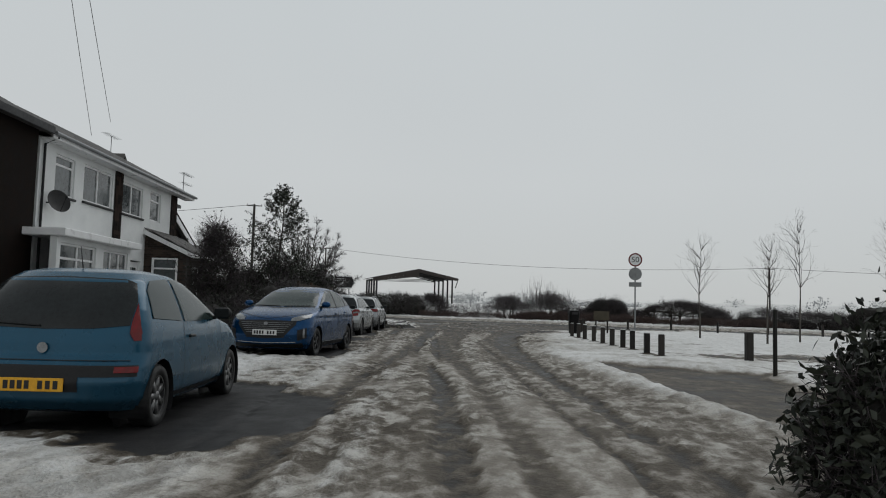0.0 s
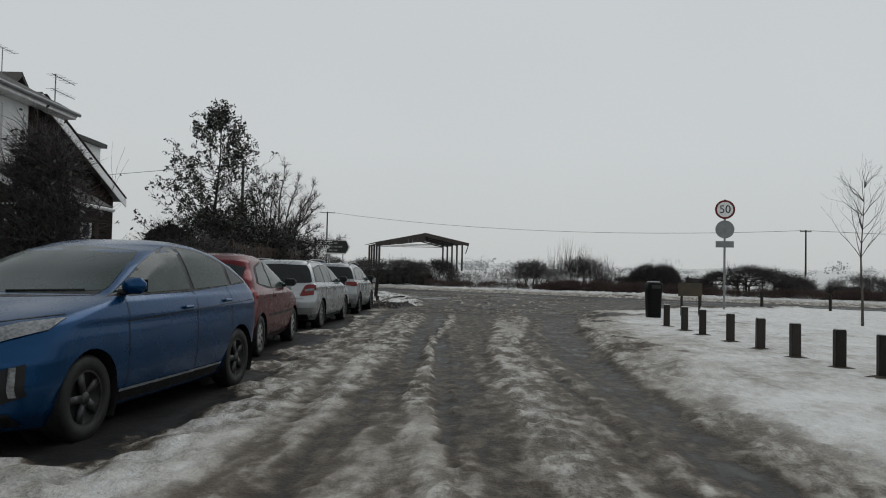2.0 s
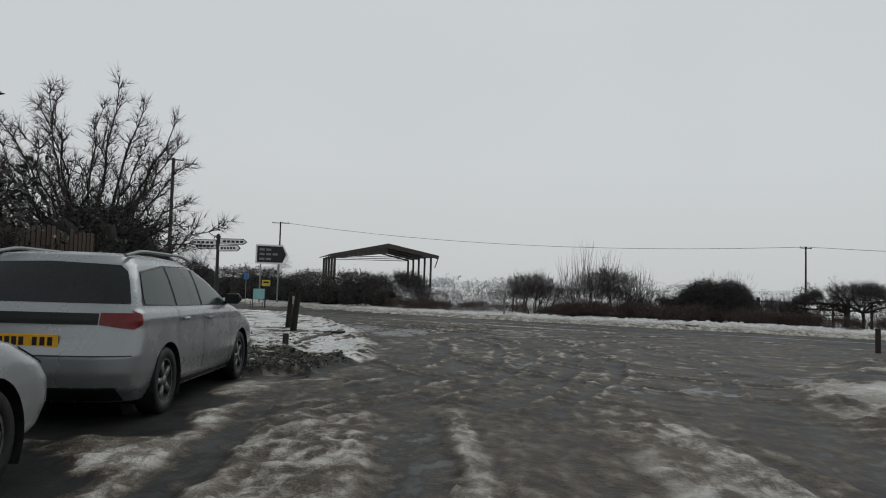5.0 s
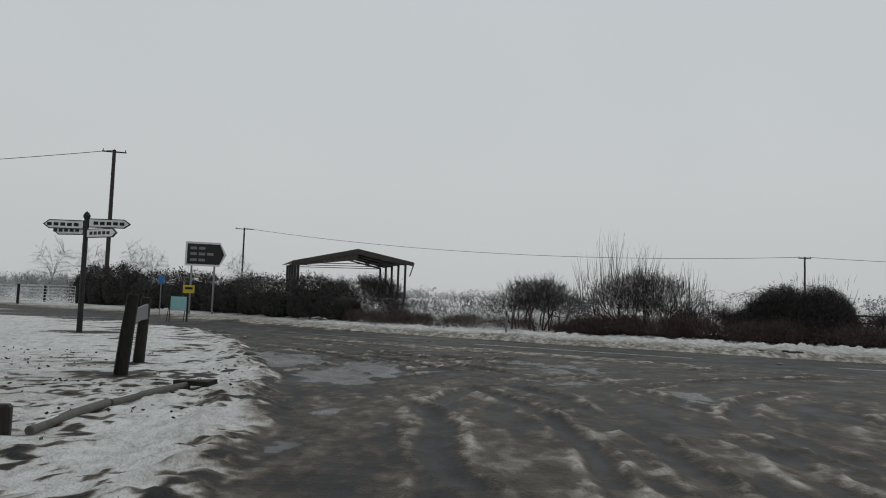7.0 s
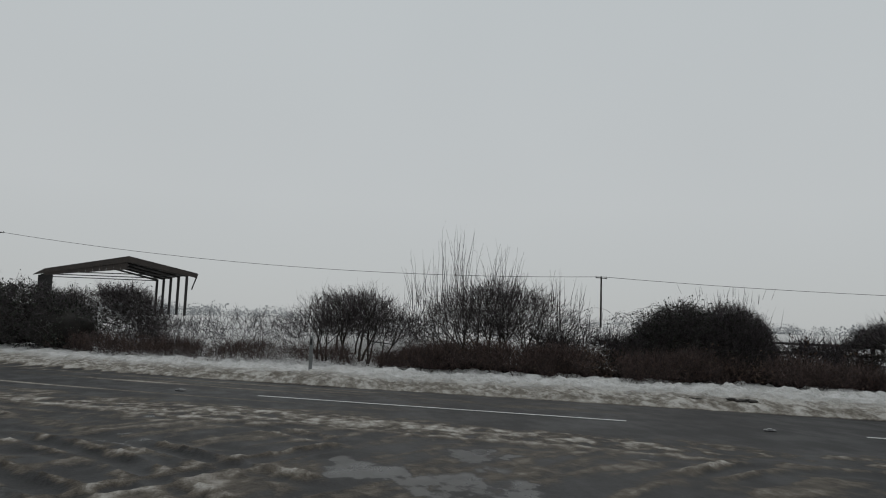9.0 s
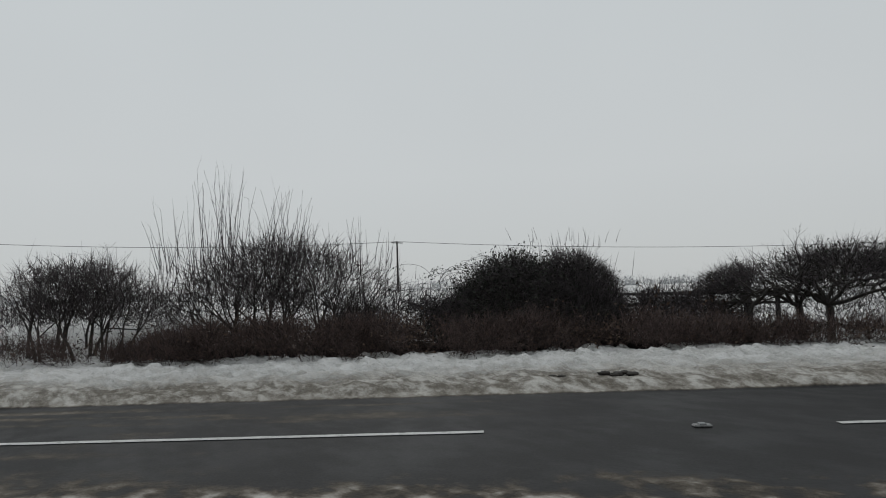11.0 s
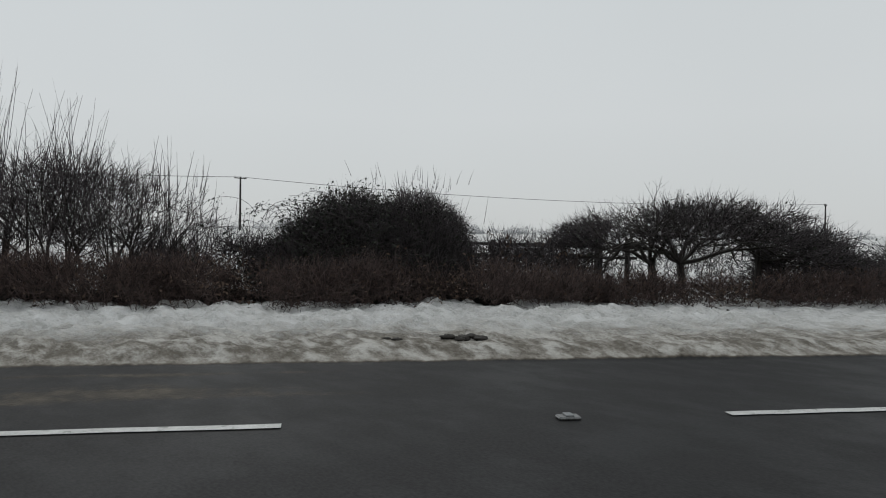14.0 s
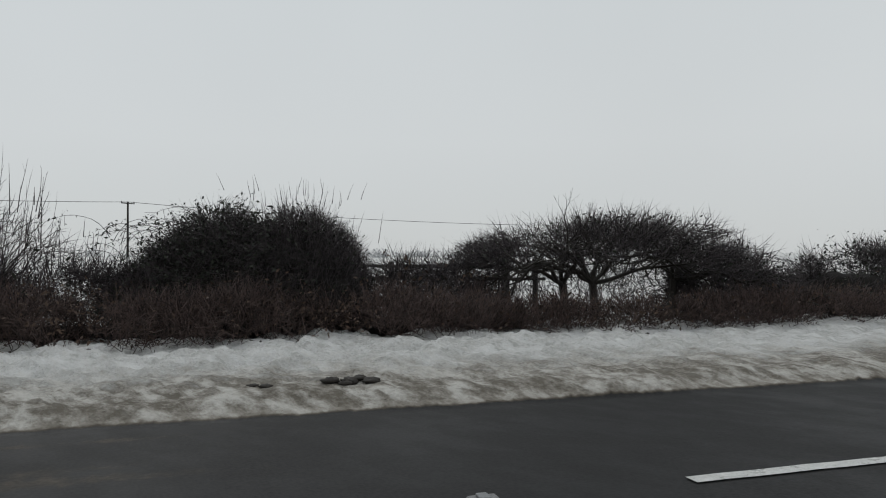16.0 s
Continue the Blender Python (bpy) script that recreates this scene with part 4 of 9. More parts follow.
def wheel_meshes(r, width, spokes, name):
    """Tyre and rim about the y axis, outer face towards +y."""
    tyre, rim = Geo(), Geo()
    n = 36
    prof = [(0.66 * r, -width / 2), (0.93 * r, -width / 2), (r, -0.36 * width), (r, 0.36 * width), (0.93 * r, width / 2), (0.68 * r, width / 2), (0.64 * r, 0.40 * width)]
    tyre.grid([[(p * math.cos(6.28319 * k / n), y, p * math.sin(6.28319 * k / n)) for p, y in prof] for k in range(n + 1)])
    dish = [(0.66 * r, 0.44 * width), (0.60 * r, 0.43 * width), (0.58 * r, 0.25 * width), (0.0, 0.22 * width)]
    rim.grid([[(p * math.cos(6.28319 * k / n), y, p * math.sin(6.28319 * k / n)) for p, y in dish[:2]] for k in range(n + 1)])
    for s in range(spokes):
        a = 6.28319 * s / spokes
        for w0, w1 in ((0.055, 0.10),):
            t, o = Vector((math.cos(a), 0, math.sin(a))), Vector((-math.sin(a), 0, math.cos(a)))
            y = Vector((0, 0.41 * width, 0))
            back = Vector((0, -0.035, 0))
            p = [t * 0.10 * r + o * w0 * 1.6 * r + y, t * 0.62 * r + o * w1 * r + y, t * 0.62 * r - o * w1 * r + y, t * 0.10 * r - o * w0 * 1.6 * r + y]
            rim.prism(p, back)
    rim.tube([(0, 0.36 * width, 0), (0, 0.45 * width, 0)], [0.17 * r, 0.14 * r], 14)
    hub = Geo().grid([[(p * math.cos(6.28319 * k / n), y, p * math.sin(6.28319 * k / n)) for p, y in dish[1:]] for k in range(n + 1)])
    return tyre.mesh(name), rim.mesh(name), hub.mesh(name)


def plate_bars(m, parent, wide, high, paint, bars):
    """A number plate with plain dark bars where its characters are."""
    plate = Geo().box((0, 0, 0), (0.012, wide, high), bevel=0.004).ob("number_plate", paint, parent)
    plate.matrix_basis = m
    for k, y in enumerate(bars):
        b = Geo().box((0.007, y * wide, 0), (0.003, 0.075 * wide, 0.62 * high)).ob("plate_bar", SIGN_BLACK, plate)
    return plate


def car(spec):
    """A car from its spec; x ahead, y to its left, z up, origin on the ground at its middle."""
    head = Vector(spec["heading"]).normalized()
    turn = math.atan2(head.y, head.x)
    e = thing(spec["name"], spec["label"], "car", Matrix.Translation((spec["place"][0], spec["place"][1], 0.0)) @ Matrix.Rotation(turn, 4, "Z"), "parked cars")
    sh = Shell(spec["shell"])
    r = spec["tyre"]
    wheels = [(spec["front"], r), (spec["rear"], r)]
    sh.mesh(wheels, spec["arch"]).ob("body", spec["paint"], e, "", True)
    track = spec["track"]
    for wx, wz in wheels:
        for sgn in (1, -1):
            liner = Geo()
            n = 18
            liner.grid([[(wx + spec["arch"] * 1.0 * math.cos(math.pi * k / n), sgn * yy, wz + spec["arch"] * math.sin(math.pi * k / n)) for yy in (track + 0.02, track - 0.32)] for k in range(-3, n + 4)])
            liner.add([(wx + spec["arch"] * math.cos(6.28319 * k / 24), sgn * (track - 0.30), wz + spec["arch"] * math.sin(6.28319 * k / 24)) for k in range(24)], [tuple(range(24))])
            liner.ob("wheel_arch", BLACK, e, "dark wheel arch liner")
    meshes = wheel_meshes(r, 0.20, spec["spokes"], "wheel")
    for me, mat in zip(meshes, (TYRE, spec.get("rim", ALLOY), BLACK)):
        me.materials.append(mat)
        me.polygons.foreach_set("use_smooth", [True] * len(me.polygons))
    for wx, wz in wheels:
        for sgn in (1, -1):
            w = new("wheel", meshes[0])
            w.parent = e
            w.matrix_basis = Matrix.Translation((wx, sgn * (track - 0.10), wz)) @ Matrix.Rotation(0 if sgn > 0 else math.pi, 4, "Z")
            for nm, me in (("rim", meshes[1]), ("hub_disc", meshes[2])):
                o = new(nm, me)
                o.parent = w
    Geo().box((0, 0, sh.z0 + 0.03), (spec["length"] * 0.86, 1.2, 0.10), bevel=0.02).ob("underside", BLACK, e)
    for nm, ends, low, high, mat, label in spec["ends"]:
        end_patch(sh, ends, low, high, off=0.014 if nm in ("grille_bar", "light_band", "day_light", "reflector") else 0.009 if nm in ("grille", "headlight", "tail_light") else 0.006).ob(nm, mat, e, label, True)
    for nm, low, high, mat, label in spec["sides"]:
        for sgn in (1, -1):
            side_patch(sh, sgn, low, high, off=0.004 if mat is BLACK else 0.009).ob(nm, mat, e, label, True)
    for x, z0, z1 in spec.get("seams", ()):
        for sgn in (1, -1):
            side_patch(sh, sgn, [(x - 0.004, z0), (x + 0.004, z0)], [(x - 0.004, z1), (x + 0.004, z1)], 1, 14, 0.004).ob("door_seam", BLACK, e)
    for x, z in spec.get("handles", ()):
        for sgn in (1, -1):
            Geo().box((x, sgn * (sh.side(x, z) + 0.018), z), (0.17, 0.03, 0.032), bevel=0.012).ob("door_handle", spec.get("handle", spec["paint"]), e)
    mx, mz = spec["mirror"]
    for sgn in (1, -1):
        g = Geo()
        y = sgn * (sh.side(mx, mz) + 0.11)
        g.box((mx, y, mz + 0.05), (0.12, 0.20, 0.13), bevel=0.045)
        m = g.ob("door_mirror", spec.get("mirror_paint", spec["paint"]), e, "", True)
        Geo().box((mx - 0.062, y, mz + 0.05), (0.006, 0.165, 0.10), bevel=0.003).ob("mirror_glass", GLASS, m)
        Geo().box((mx + 0.01, sgn * (sh.side(mx, mz) + 0.01), mz), (0.07, 0.06, 0.04), bevel=0.012).ob("mirror_arm", BLACK, m)
    for which, y, z, paint, wide, high in spec["plates"]:
        x = sh.end(abs(y) + 0.15, z, which, 0.012)
        m = Matrix.Translation((x, y, z)) @ (Matrix.Identity(4) if which else Matrix.Rotation(math.pi, 4, "Z"))
        plate_bars(m, e, wide, high, paint, (-0.40, -0.29, -0.18, -0.07, 0.14, 0.26, 0.38))
    for y0, z0, y1, z1 in spec.get("wipers", ()):
        g = Geo()
        g.tube([(sh.end(y0 + (y1 - y0) * k / 6, z0 + (z1 - z0) * k / 6, spec["wiper_front"], 0.02), y0 + (y1 - y0) * k / 6, z0 + (z1 - z0) * k / 6) for k in range(7)], 0.008, 6)
        g.ob("wiper", BLACK, e)
    for x0, x1, y, zr in spec.get("rails", ()):
        for sgn in (1, -1):
            g = Geo()
            pts = []
            for k in range(13):
                t = k / 12
                x = x0 + (x1 - x0) * t
                pts.append((x, sgn * y, zr + 0.055 * min(1, 5 * t, 5 * (1 - t))))
            g.tube(pts, 0.016, 8)
            g.ob("roof_rail", GALV, e, "satin metal roof rail")
    if "aerial" in spec:
        x, z, ln = spec["aerial"]
        Geo().tube([(x, 0, z), (x - 0.35 * ln, 0, z + ln)], [0.006, 0.003], 6).ob("aerial", BLACK, e)
    if "badge" in spec:
        which, z = spec["badge"]
        x = sh.end(0, z, which, 0.012)
        Geo().tube([(x - 0.01, 0, z), (x + 0.01, 0, z)], [0.045, 0.038], 18).ob("badge", GALV, e, "plain round chrome badge")
    return e


def taller(spec, k):
    """The same car with every height but the wheels' taken k times."""
    out = dict(spec)
    high = lambda pts: [(u, z * k) for u, z in pts]
    out["shell"] = [(z * k, *rest) for z, *rest in spec["shell"]]
    out["ends"] = [(nm, front, high(lo), high(hi), mat, lab) for nm, front, lo, hi, mat, lab in spec["ends"]]
    out["sides"] = [(nm, high(lo), high(hi), mat, lab) for nm, lo, hi, mat, lab in spec["sides"]]
    out["seams"] = [(x, z0 * k, z1 * k) for x, z0, z1 in spec["seams"]]
    out["handles"] = high(spec["handles"])
    out["mirror"] = high([spec["mirror"]])[0]
    out["plates"] = [(w, y, z * k, *rest) for w, y, z, *rest in spec["plates"]]
    out["wipers"] = [(y0, z0 * k, y1, z1 * k) for y0, z0, y1, z1 in spec.get("wipers", ())]
    out["badge"] = (spec["badge"][0], spec["badge"][1] * k)
    return out


TURQUOISE = car_paint("turquoise blue car paint", (0.008, 0.075, 0.135), 0.25, 0.35)
BRIGHT_BLUE = car_paint("bright blue car paint", (0.0, 0.044, 0.132), 0.55, 0.12)
DARK_RED = car_paint("dark red car paint", (0.105, 0.004, 0.009), 0.5, 0.18)
SILVER = car_paint("silver car paint", (0.41, 0.43, 0.44), 0.5, 0.65)
SILVER_DULL = car_paint("dull silver car paint", (0.32, 0.335, 0.345), 0.5, 0.6)

# three-door hatchback, seen from behind
car(dict(
    name="hatchback_car", label="turquoise blue three-door hatchback parked on wet slush", place=(-2.03, 2.78), heading=(-0.119, 0.993, 0), length=3.82,
    paint=TURQUOISE, tyre=0.285, arch=0.335, front=1.24, rear=-1.25, track=0.80, spokes=7,
    shell=[(0.20, 1.72, -1.72, 0.74, 6), (0.30, 1.86, -1.86, 0.80, 4.5), (0.45, 1.91, -1.91, 0.822, 4.2), (0.58, 1.88, -1.88, 0.823, 4.2), (0.68, 1.80, -1.80, 0.820, 4.4),
           (0.78, 1.66, -1.79, 0.812, 4.6), (0.88, 1.42, -1.77, 0.80, 4.8), (0.95, 1.02, -1.75, 0.785, 5.0), (1.06, 0.74, -1.70, 0.745, 5.0), (1.20, 0.44, -1.61, 0.685, 5.0),
           (1.32, 0.16, -1.50, 0.625, 4.8), (1.395, -0.12, -1.36, 0.56, 4.2), (1.43, -0.45, -1.18, 0.44, 3.4), (1.44, -0.62, -1.0, 0.30, 3.0)],
    ends=[("rear_window", False, [(-0.66, 0.93), (-0.4, 0.90), (0, 0.89), (0.4, 0.90), (0.66, 0.93)], [(-0.66, 1.28), (-0.5, 1.335), (0, 1.35), (0.5, 1.335), (0.66, 1.28)], GLASS, "dark misted rear window"),
          ("windscreen", True, [(-0.70, 0.99), (0, 0.97), (0.70, 0.99)], [(-0.70, 1.28), (0, 1.36), (0.70, 1.28)], GLASS_MIST, ""),
          ("bumper_strip", False, [(-0.80, 0.50), (0.80, 0.50)], [(-0.80, 0.595), (0.80, 0.595)], BLACK, "black bumper strip"),
          ("number_plate_recess", False, [(-0.34, 0.375), (0.34, 0.375)], [(-0.34, 0.50), (0.34, 0.50)], BLACK, ""),
          ("tailgate_seam", False, [(-0.70, 0.63), (0.70, 0.63)], [(-0.70, 0.637), (0.70, 0.637)], BLACK, ""),
          ("reflector", False, [(0.60, 0.535), (0.76, 0.535)], [(0.60, 0.585), (0.76, 0.585)], RED_LAMP, "red bumper reflector"),
          ("reflector", False, [(-0.76, 0.535), (-0.60, 0.535)], [(-0.76, 0.585), (-0.60, 0.585)], RED_LAMP, "red bumper reflector"),
          ("tail_light", False, [(0.665, 0.86), (0.70, 0.80), (0.765, 0.80)], [(0.665, 1.30), (0.70, 1.30), (0.765, 1.18)], RED_LAMP, "tall red tail light"),
          ("tail_light", False, [(-0.765, 0.80), (-0.70, 0.80), (-0.665, 0.86)], [(-0.765, 1.18), (-0.70, 1.30), (-0.665, 1.30)], RED_LAMP, "tall red tail light"),
          ("headlight", True, [(0.42, 0.62), (0.76, 0.62)], [(0.42, 0.72), (0.76, 0.76)], CLEAR_LAMP, ""), ("headlight", True, [(-0.76, 0.62), (-0.42, 0.62)], [(-0.76, 0.76), (-0.42, 0.72)], CLEAR_LAMP, "")],
    sides=[("quarter_window", [(-1.38, 0.99), (-0.66, 0.955)], [(-1.38, 1.02), (-1.30, 1.24), (-1.15, 1.33), (-0.66, 1.365)], GLASS_MIST, "misted rear side window"),
           ("door_window", [(-0.58, 0.95), (0.62, 0.95)], [(-0.58, 1.365), (-0.25, 1.355), (0.10, 1.29), (0.40, 1.15), (0.62, 0.99)], GLASS_MIST, "misted door window"),
           ("tail_light_side", [(-1.74, 0.80), (-1.60, 0.86)], [(-1.74, 1.0), (-1.66, 1.22), (-1.60, 1.20)], RED_LAMP, ""),
           ("sill_trim", [(-0.90, 0.225), (0.88, 0.225)], [(-0.90, 0.275), (0.88, 0.275)], BLACK, "")],
    seams=[(-0.62, 0.27, 1.36), (0.72, 0.27, 0.94)], handles=[(-0.42, 0.80)], handle=BLACK, mirror=(0.52, 0.97), mirror_paint=BLACK,
    plates=[(False, 0.02, 0.435, PLATE_Y, 0.52, 0.111)], wipers=[(0.05, 0.92, 0.42, 0.94)], wiper_front=False, aerial=(-1.15, 1.435, 0.20), badge=(False, 0.735)))

# saloon-hatchback with its nose to the camera
car(taller(dict(
    name="family_car", label="bright blue five-door hatchback parked facing oncoming traffic", place=(-2.99, 12.47), heading=(-0.02, -1.0, 0), length=4.47,
    paint=BRIGHT_BLUE, rim=ALLOY_DARK, tyre=0.315, arch=0.36, front=1.35, rear=-1.40, track=0.87, spokes=5,
    shell=[(0.17, 2.02, -1.88, 0.80, 5), (0.28, 2.17, -2.04, 0.87, 4.0), (0.45, 2.23, -2.12, 0.905, 3.6), (0.60, 2.21, -2.15, 0.912, 3.6), (0.72, 2.13, -2.15, 0.908, 3.7), (0.80, 2.02, -2.14, 0.90, 3.9),
           (0.84, 1.92, -2.13, 0.905, 4.0), (0.90, 1.70, -2.12, 0.893, 4.3), (0.955, 1.40, -2.10, 0.875, 4.4), (0.985, 1.24, -2.085, 0.845, 4.5), (1.00, 1.16, -2.08, 0.838, 4.6), (1.10, 0.90, -1.98, 0.79, 4.6), (1.22, 0.62, -1.76, 0.735, 4.4), (1.34, 0.28, -1.42, 0.665, 4.0),
           (1.41, -0.02, -1.08, 0.59, 3.6), (1.445, -0.25, -0.82, 0.46, 3.2), (1.455, -0.36, -0.58, 0.32, 3.0)],
    ends=[("windscreen", True, [(-0.70, 1.035), (-0.4, 1.015), (0, 1.01), (0.4, 1.015), (0.70, 1.035)], [(-0.70, 1.06), (-0.64, 1.18), (-0.55, 1.345), (0, 1.39), (0.55, 1.345), (0.64, 1.18), (0.70, 1.06)], GLASS_MIST, "misted windscreen"),
          ("scuttle", True, [(-0.70, 0.995), (0, 0.975), (0.70, 0.995)], [(-0.70, 1.03), (0, 1.005), (0.70, 1.03)], BLACK, "black scuttle below the windscreen"),
          ("rear_window", False, [(-0.66, 1.14), (0.66, 1.14)], [(-0.66, 1.32), (0.66, 1.32)], GLASS, ""),
          ("grille", True, [(-0.40, 0.40), (0, 0.38), (0.40, 0.40)], [(-0.50, 0.735), (-0.40, 0.735), (0, 0.745), (0.40, 0.735), (0.50, 0.735)], BLACK, "black slatted grille"),
          ("grille_wing", True, [(0.40, 0.42), (0.62, 0.66)], [(0.40, 0.735), (0.62, 0.73)], BLACK, ""), ("grille_wing", True, [(-0.62, 0.66), (-0.40, 0.42)], [(-0.62, 0.73), (-0.40, 0.735)], BLACK, ""),
          ("lower_lip", True, [(-0.74, 0.20), (0.74, 0.20)], [(-0.74, 0.30), (-0.5, 0.27), (0, 0.26), (0.5, 0.27), (0.74, 0.30)], BLACK, ""),
          ("lip_strip", True, [(-0.62, 0.305), (0, 0.285), (0.62, 0.305)], [(-0.62, 0.318), (0, 0.297), (0.62, 0.318)], CHROME, "thin bright strip along the bumper"),
          ("headlight", True, [(0.50, 0.735), (0.66, 0.735), (0.86, 0.81)], [(0.50, 0.79), (0.66, 0.845), (0.86, 0.875)], CLEAR_LAMP, "clear swept-back headlight"),
          ("headlight", True, [(-0.86, 0.81), (-0.66, 0.735), (-0.50, 0.735)], [(-0.86, 0.875), (-0.66, 0.845), (-0.50, 0.79)], CLEAR_LAMP, "clear swept-back headlight"),
          ("fog_recess", True, [(0.66, 0.34), (0.82, 0.40)], [(0.66, 0.55), (0.82, 0.60)], BLACK, ""), ("fog_recess", True, [(-0.82, 0.40), (-0.66, 0.34)], [(-0.82, 0.60), (-0.66, 0.55)], BLACK, ""),
          ("day_light", True, [(0.755, 0.40), (0.785, 0.40)], [(0.755, 0.585), (0.785, 0.585)], CLEAR_LAMP, ""), ("day_light", True, [(-0.785, 0.40), (-0.755, 0.40)], [(-0.785, 0.585), (-0.755, 0.585)], CLEAR_LAMP, ""),
          ("bonnet_seam", True, [(-0.80, 0.885), (0, 0.765), (0.80, 0.885)], [(-0.80, 0.891), (0, 0.771), (0.80, 0.891)], BLACK, "")]
    + [("grille_bar", True, [(-0.40 - 0.03 * k, 0.50 + 0.038 * k), (0.40 + 0.03 * k, 0.50 + 0.038 * k)], [(-0.40 - 0.03 * k, 0.506 + 0.038 * k), (0.40 + 0.03 * k, 0.506 + 0.038 * k)], GALV, "") for k in range(6)],
    sides=[("window_surround", [(-1.70, 1.06), (-0.34, 1.0), (1.04, 0.985)], [(-1.70, 1.08), (-1.25, 1.275), (-0.80, 1.38), (-0.32, 1.405), (0.05, 1.38), (0.45, 1.255), (1.04, 1.0)], BLACK, "black window surround"),
           ("front_door_window", [(-0.30, 1.02), (0.98, 1.00)], [(-0.30, 1.385), (0.05, 1.36), (0.45, 1.235), (0.98, 1.01)], GLASS_MIST, "misted front door window"),
           ("rear_door_window", [(-1.22, 1.045), (-0.38, 1.02)], [(-1.22, 1.26), (-0.80, 1.365), (-0.38, 1.39)], GLASS_MIST, "misted rear door window"),
           ("rear_quarter_window", [(-1.62, 1.075), (-1.30, 1.05)], [(-1.62, 1.09), (-1.30, 1.235)], GLASS, ""),
           ("tail_light", [(-2.16, 0.80), (-1.84, 0.92)], [(-2.16, 0.93), (-1.84, 0.95)], RED_LAMP, "red wrap-round tail light"),
           ("sill_trim", [(-0.95, 0.20), (0.95, 0.20)], [(-0.95, 0.28), (0.95, 0.28)], BLACK, ""), ("sill_strip", [(-0.95, 0.285), (0.95, 0.285)], [(-0.95, 0.305), (0.95, 0.305)], GALV, "pale strip along the sill"),
           ("shoulder_line", [(-1.9, 0.885), (0.9, 0.80)], [(-1.9, 0.893), (0.9, 0.808)], BLACK, "")],
    seams=[(-0.34, 0.32, 1.38), (0.86, 0.32, 1.0), (-1.16, 0.55, 1.05)], handles=[(-0.12, 0.87), (-1.02, 0.90)], mirror=(0.82, 1.02),
    plates=[(True, 0.0, 0.50, PLATE_W, 0.52, 0.111)], wipers=[(-0.62, 1.03, -0.05, 1.02), (0.02, 1.02, 0.60, 1.035)], wiper_front=True, badge=(True, 0.665)), 1.055))

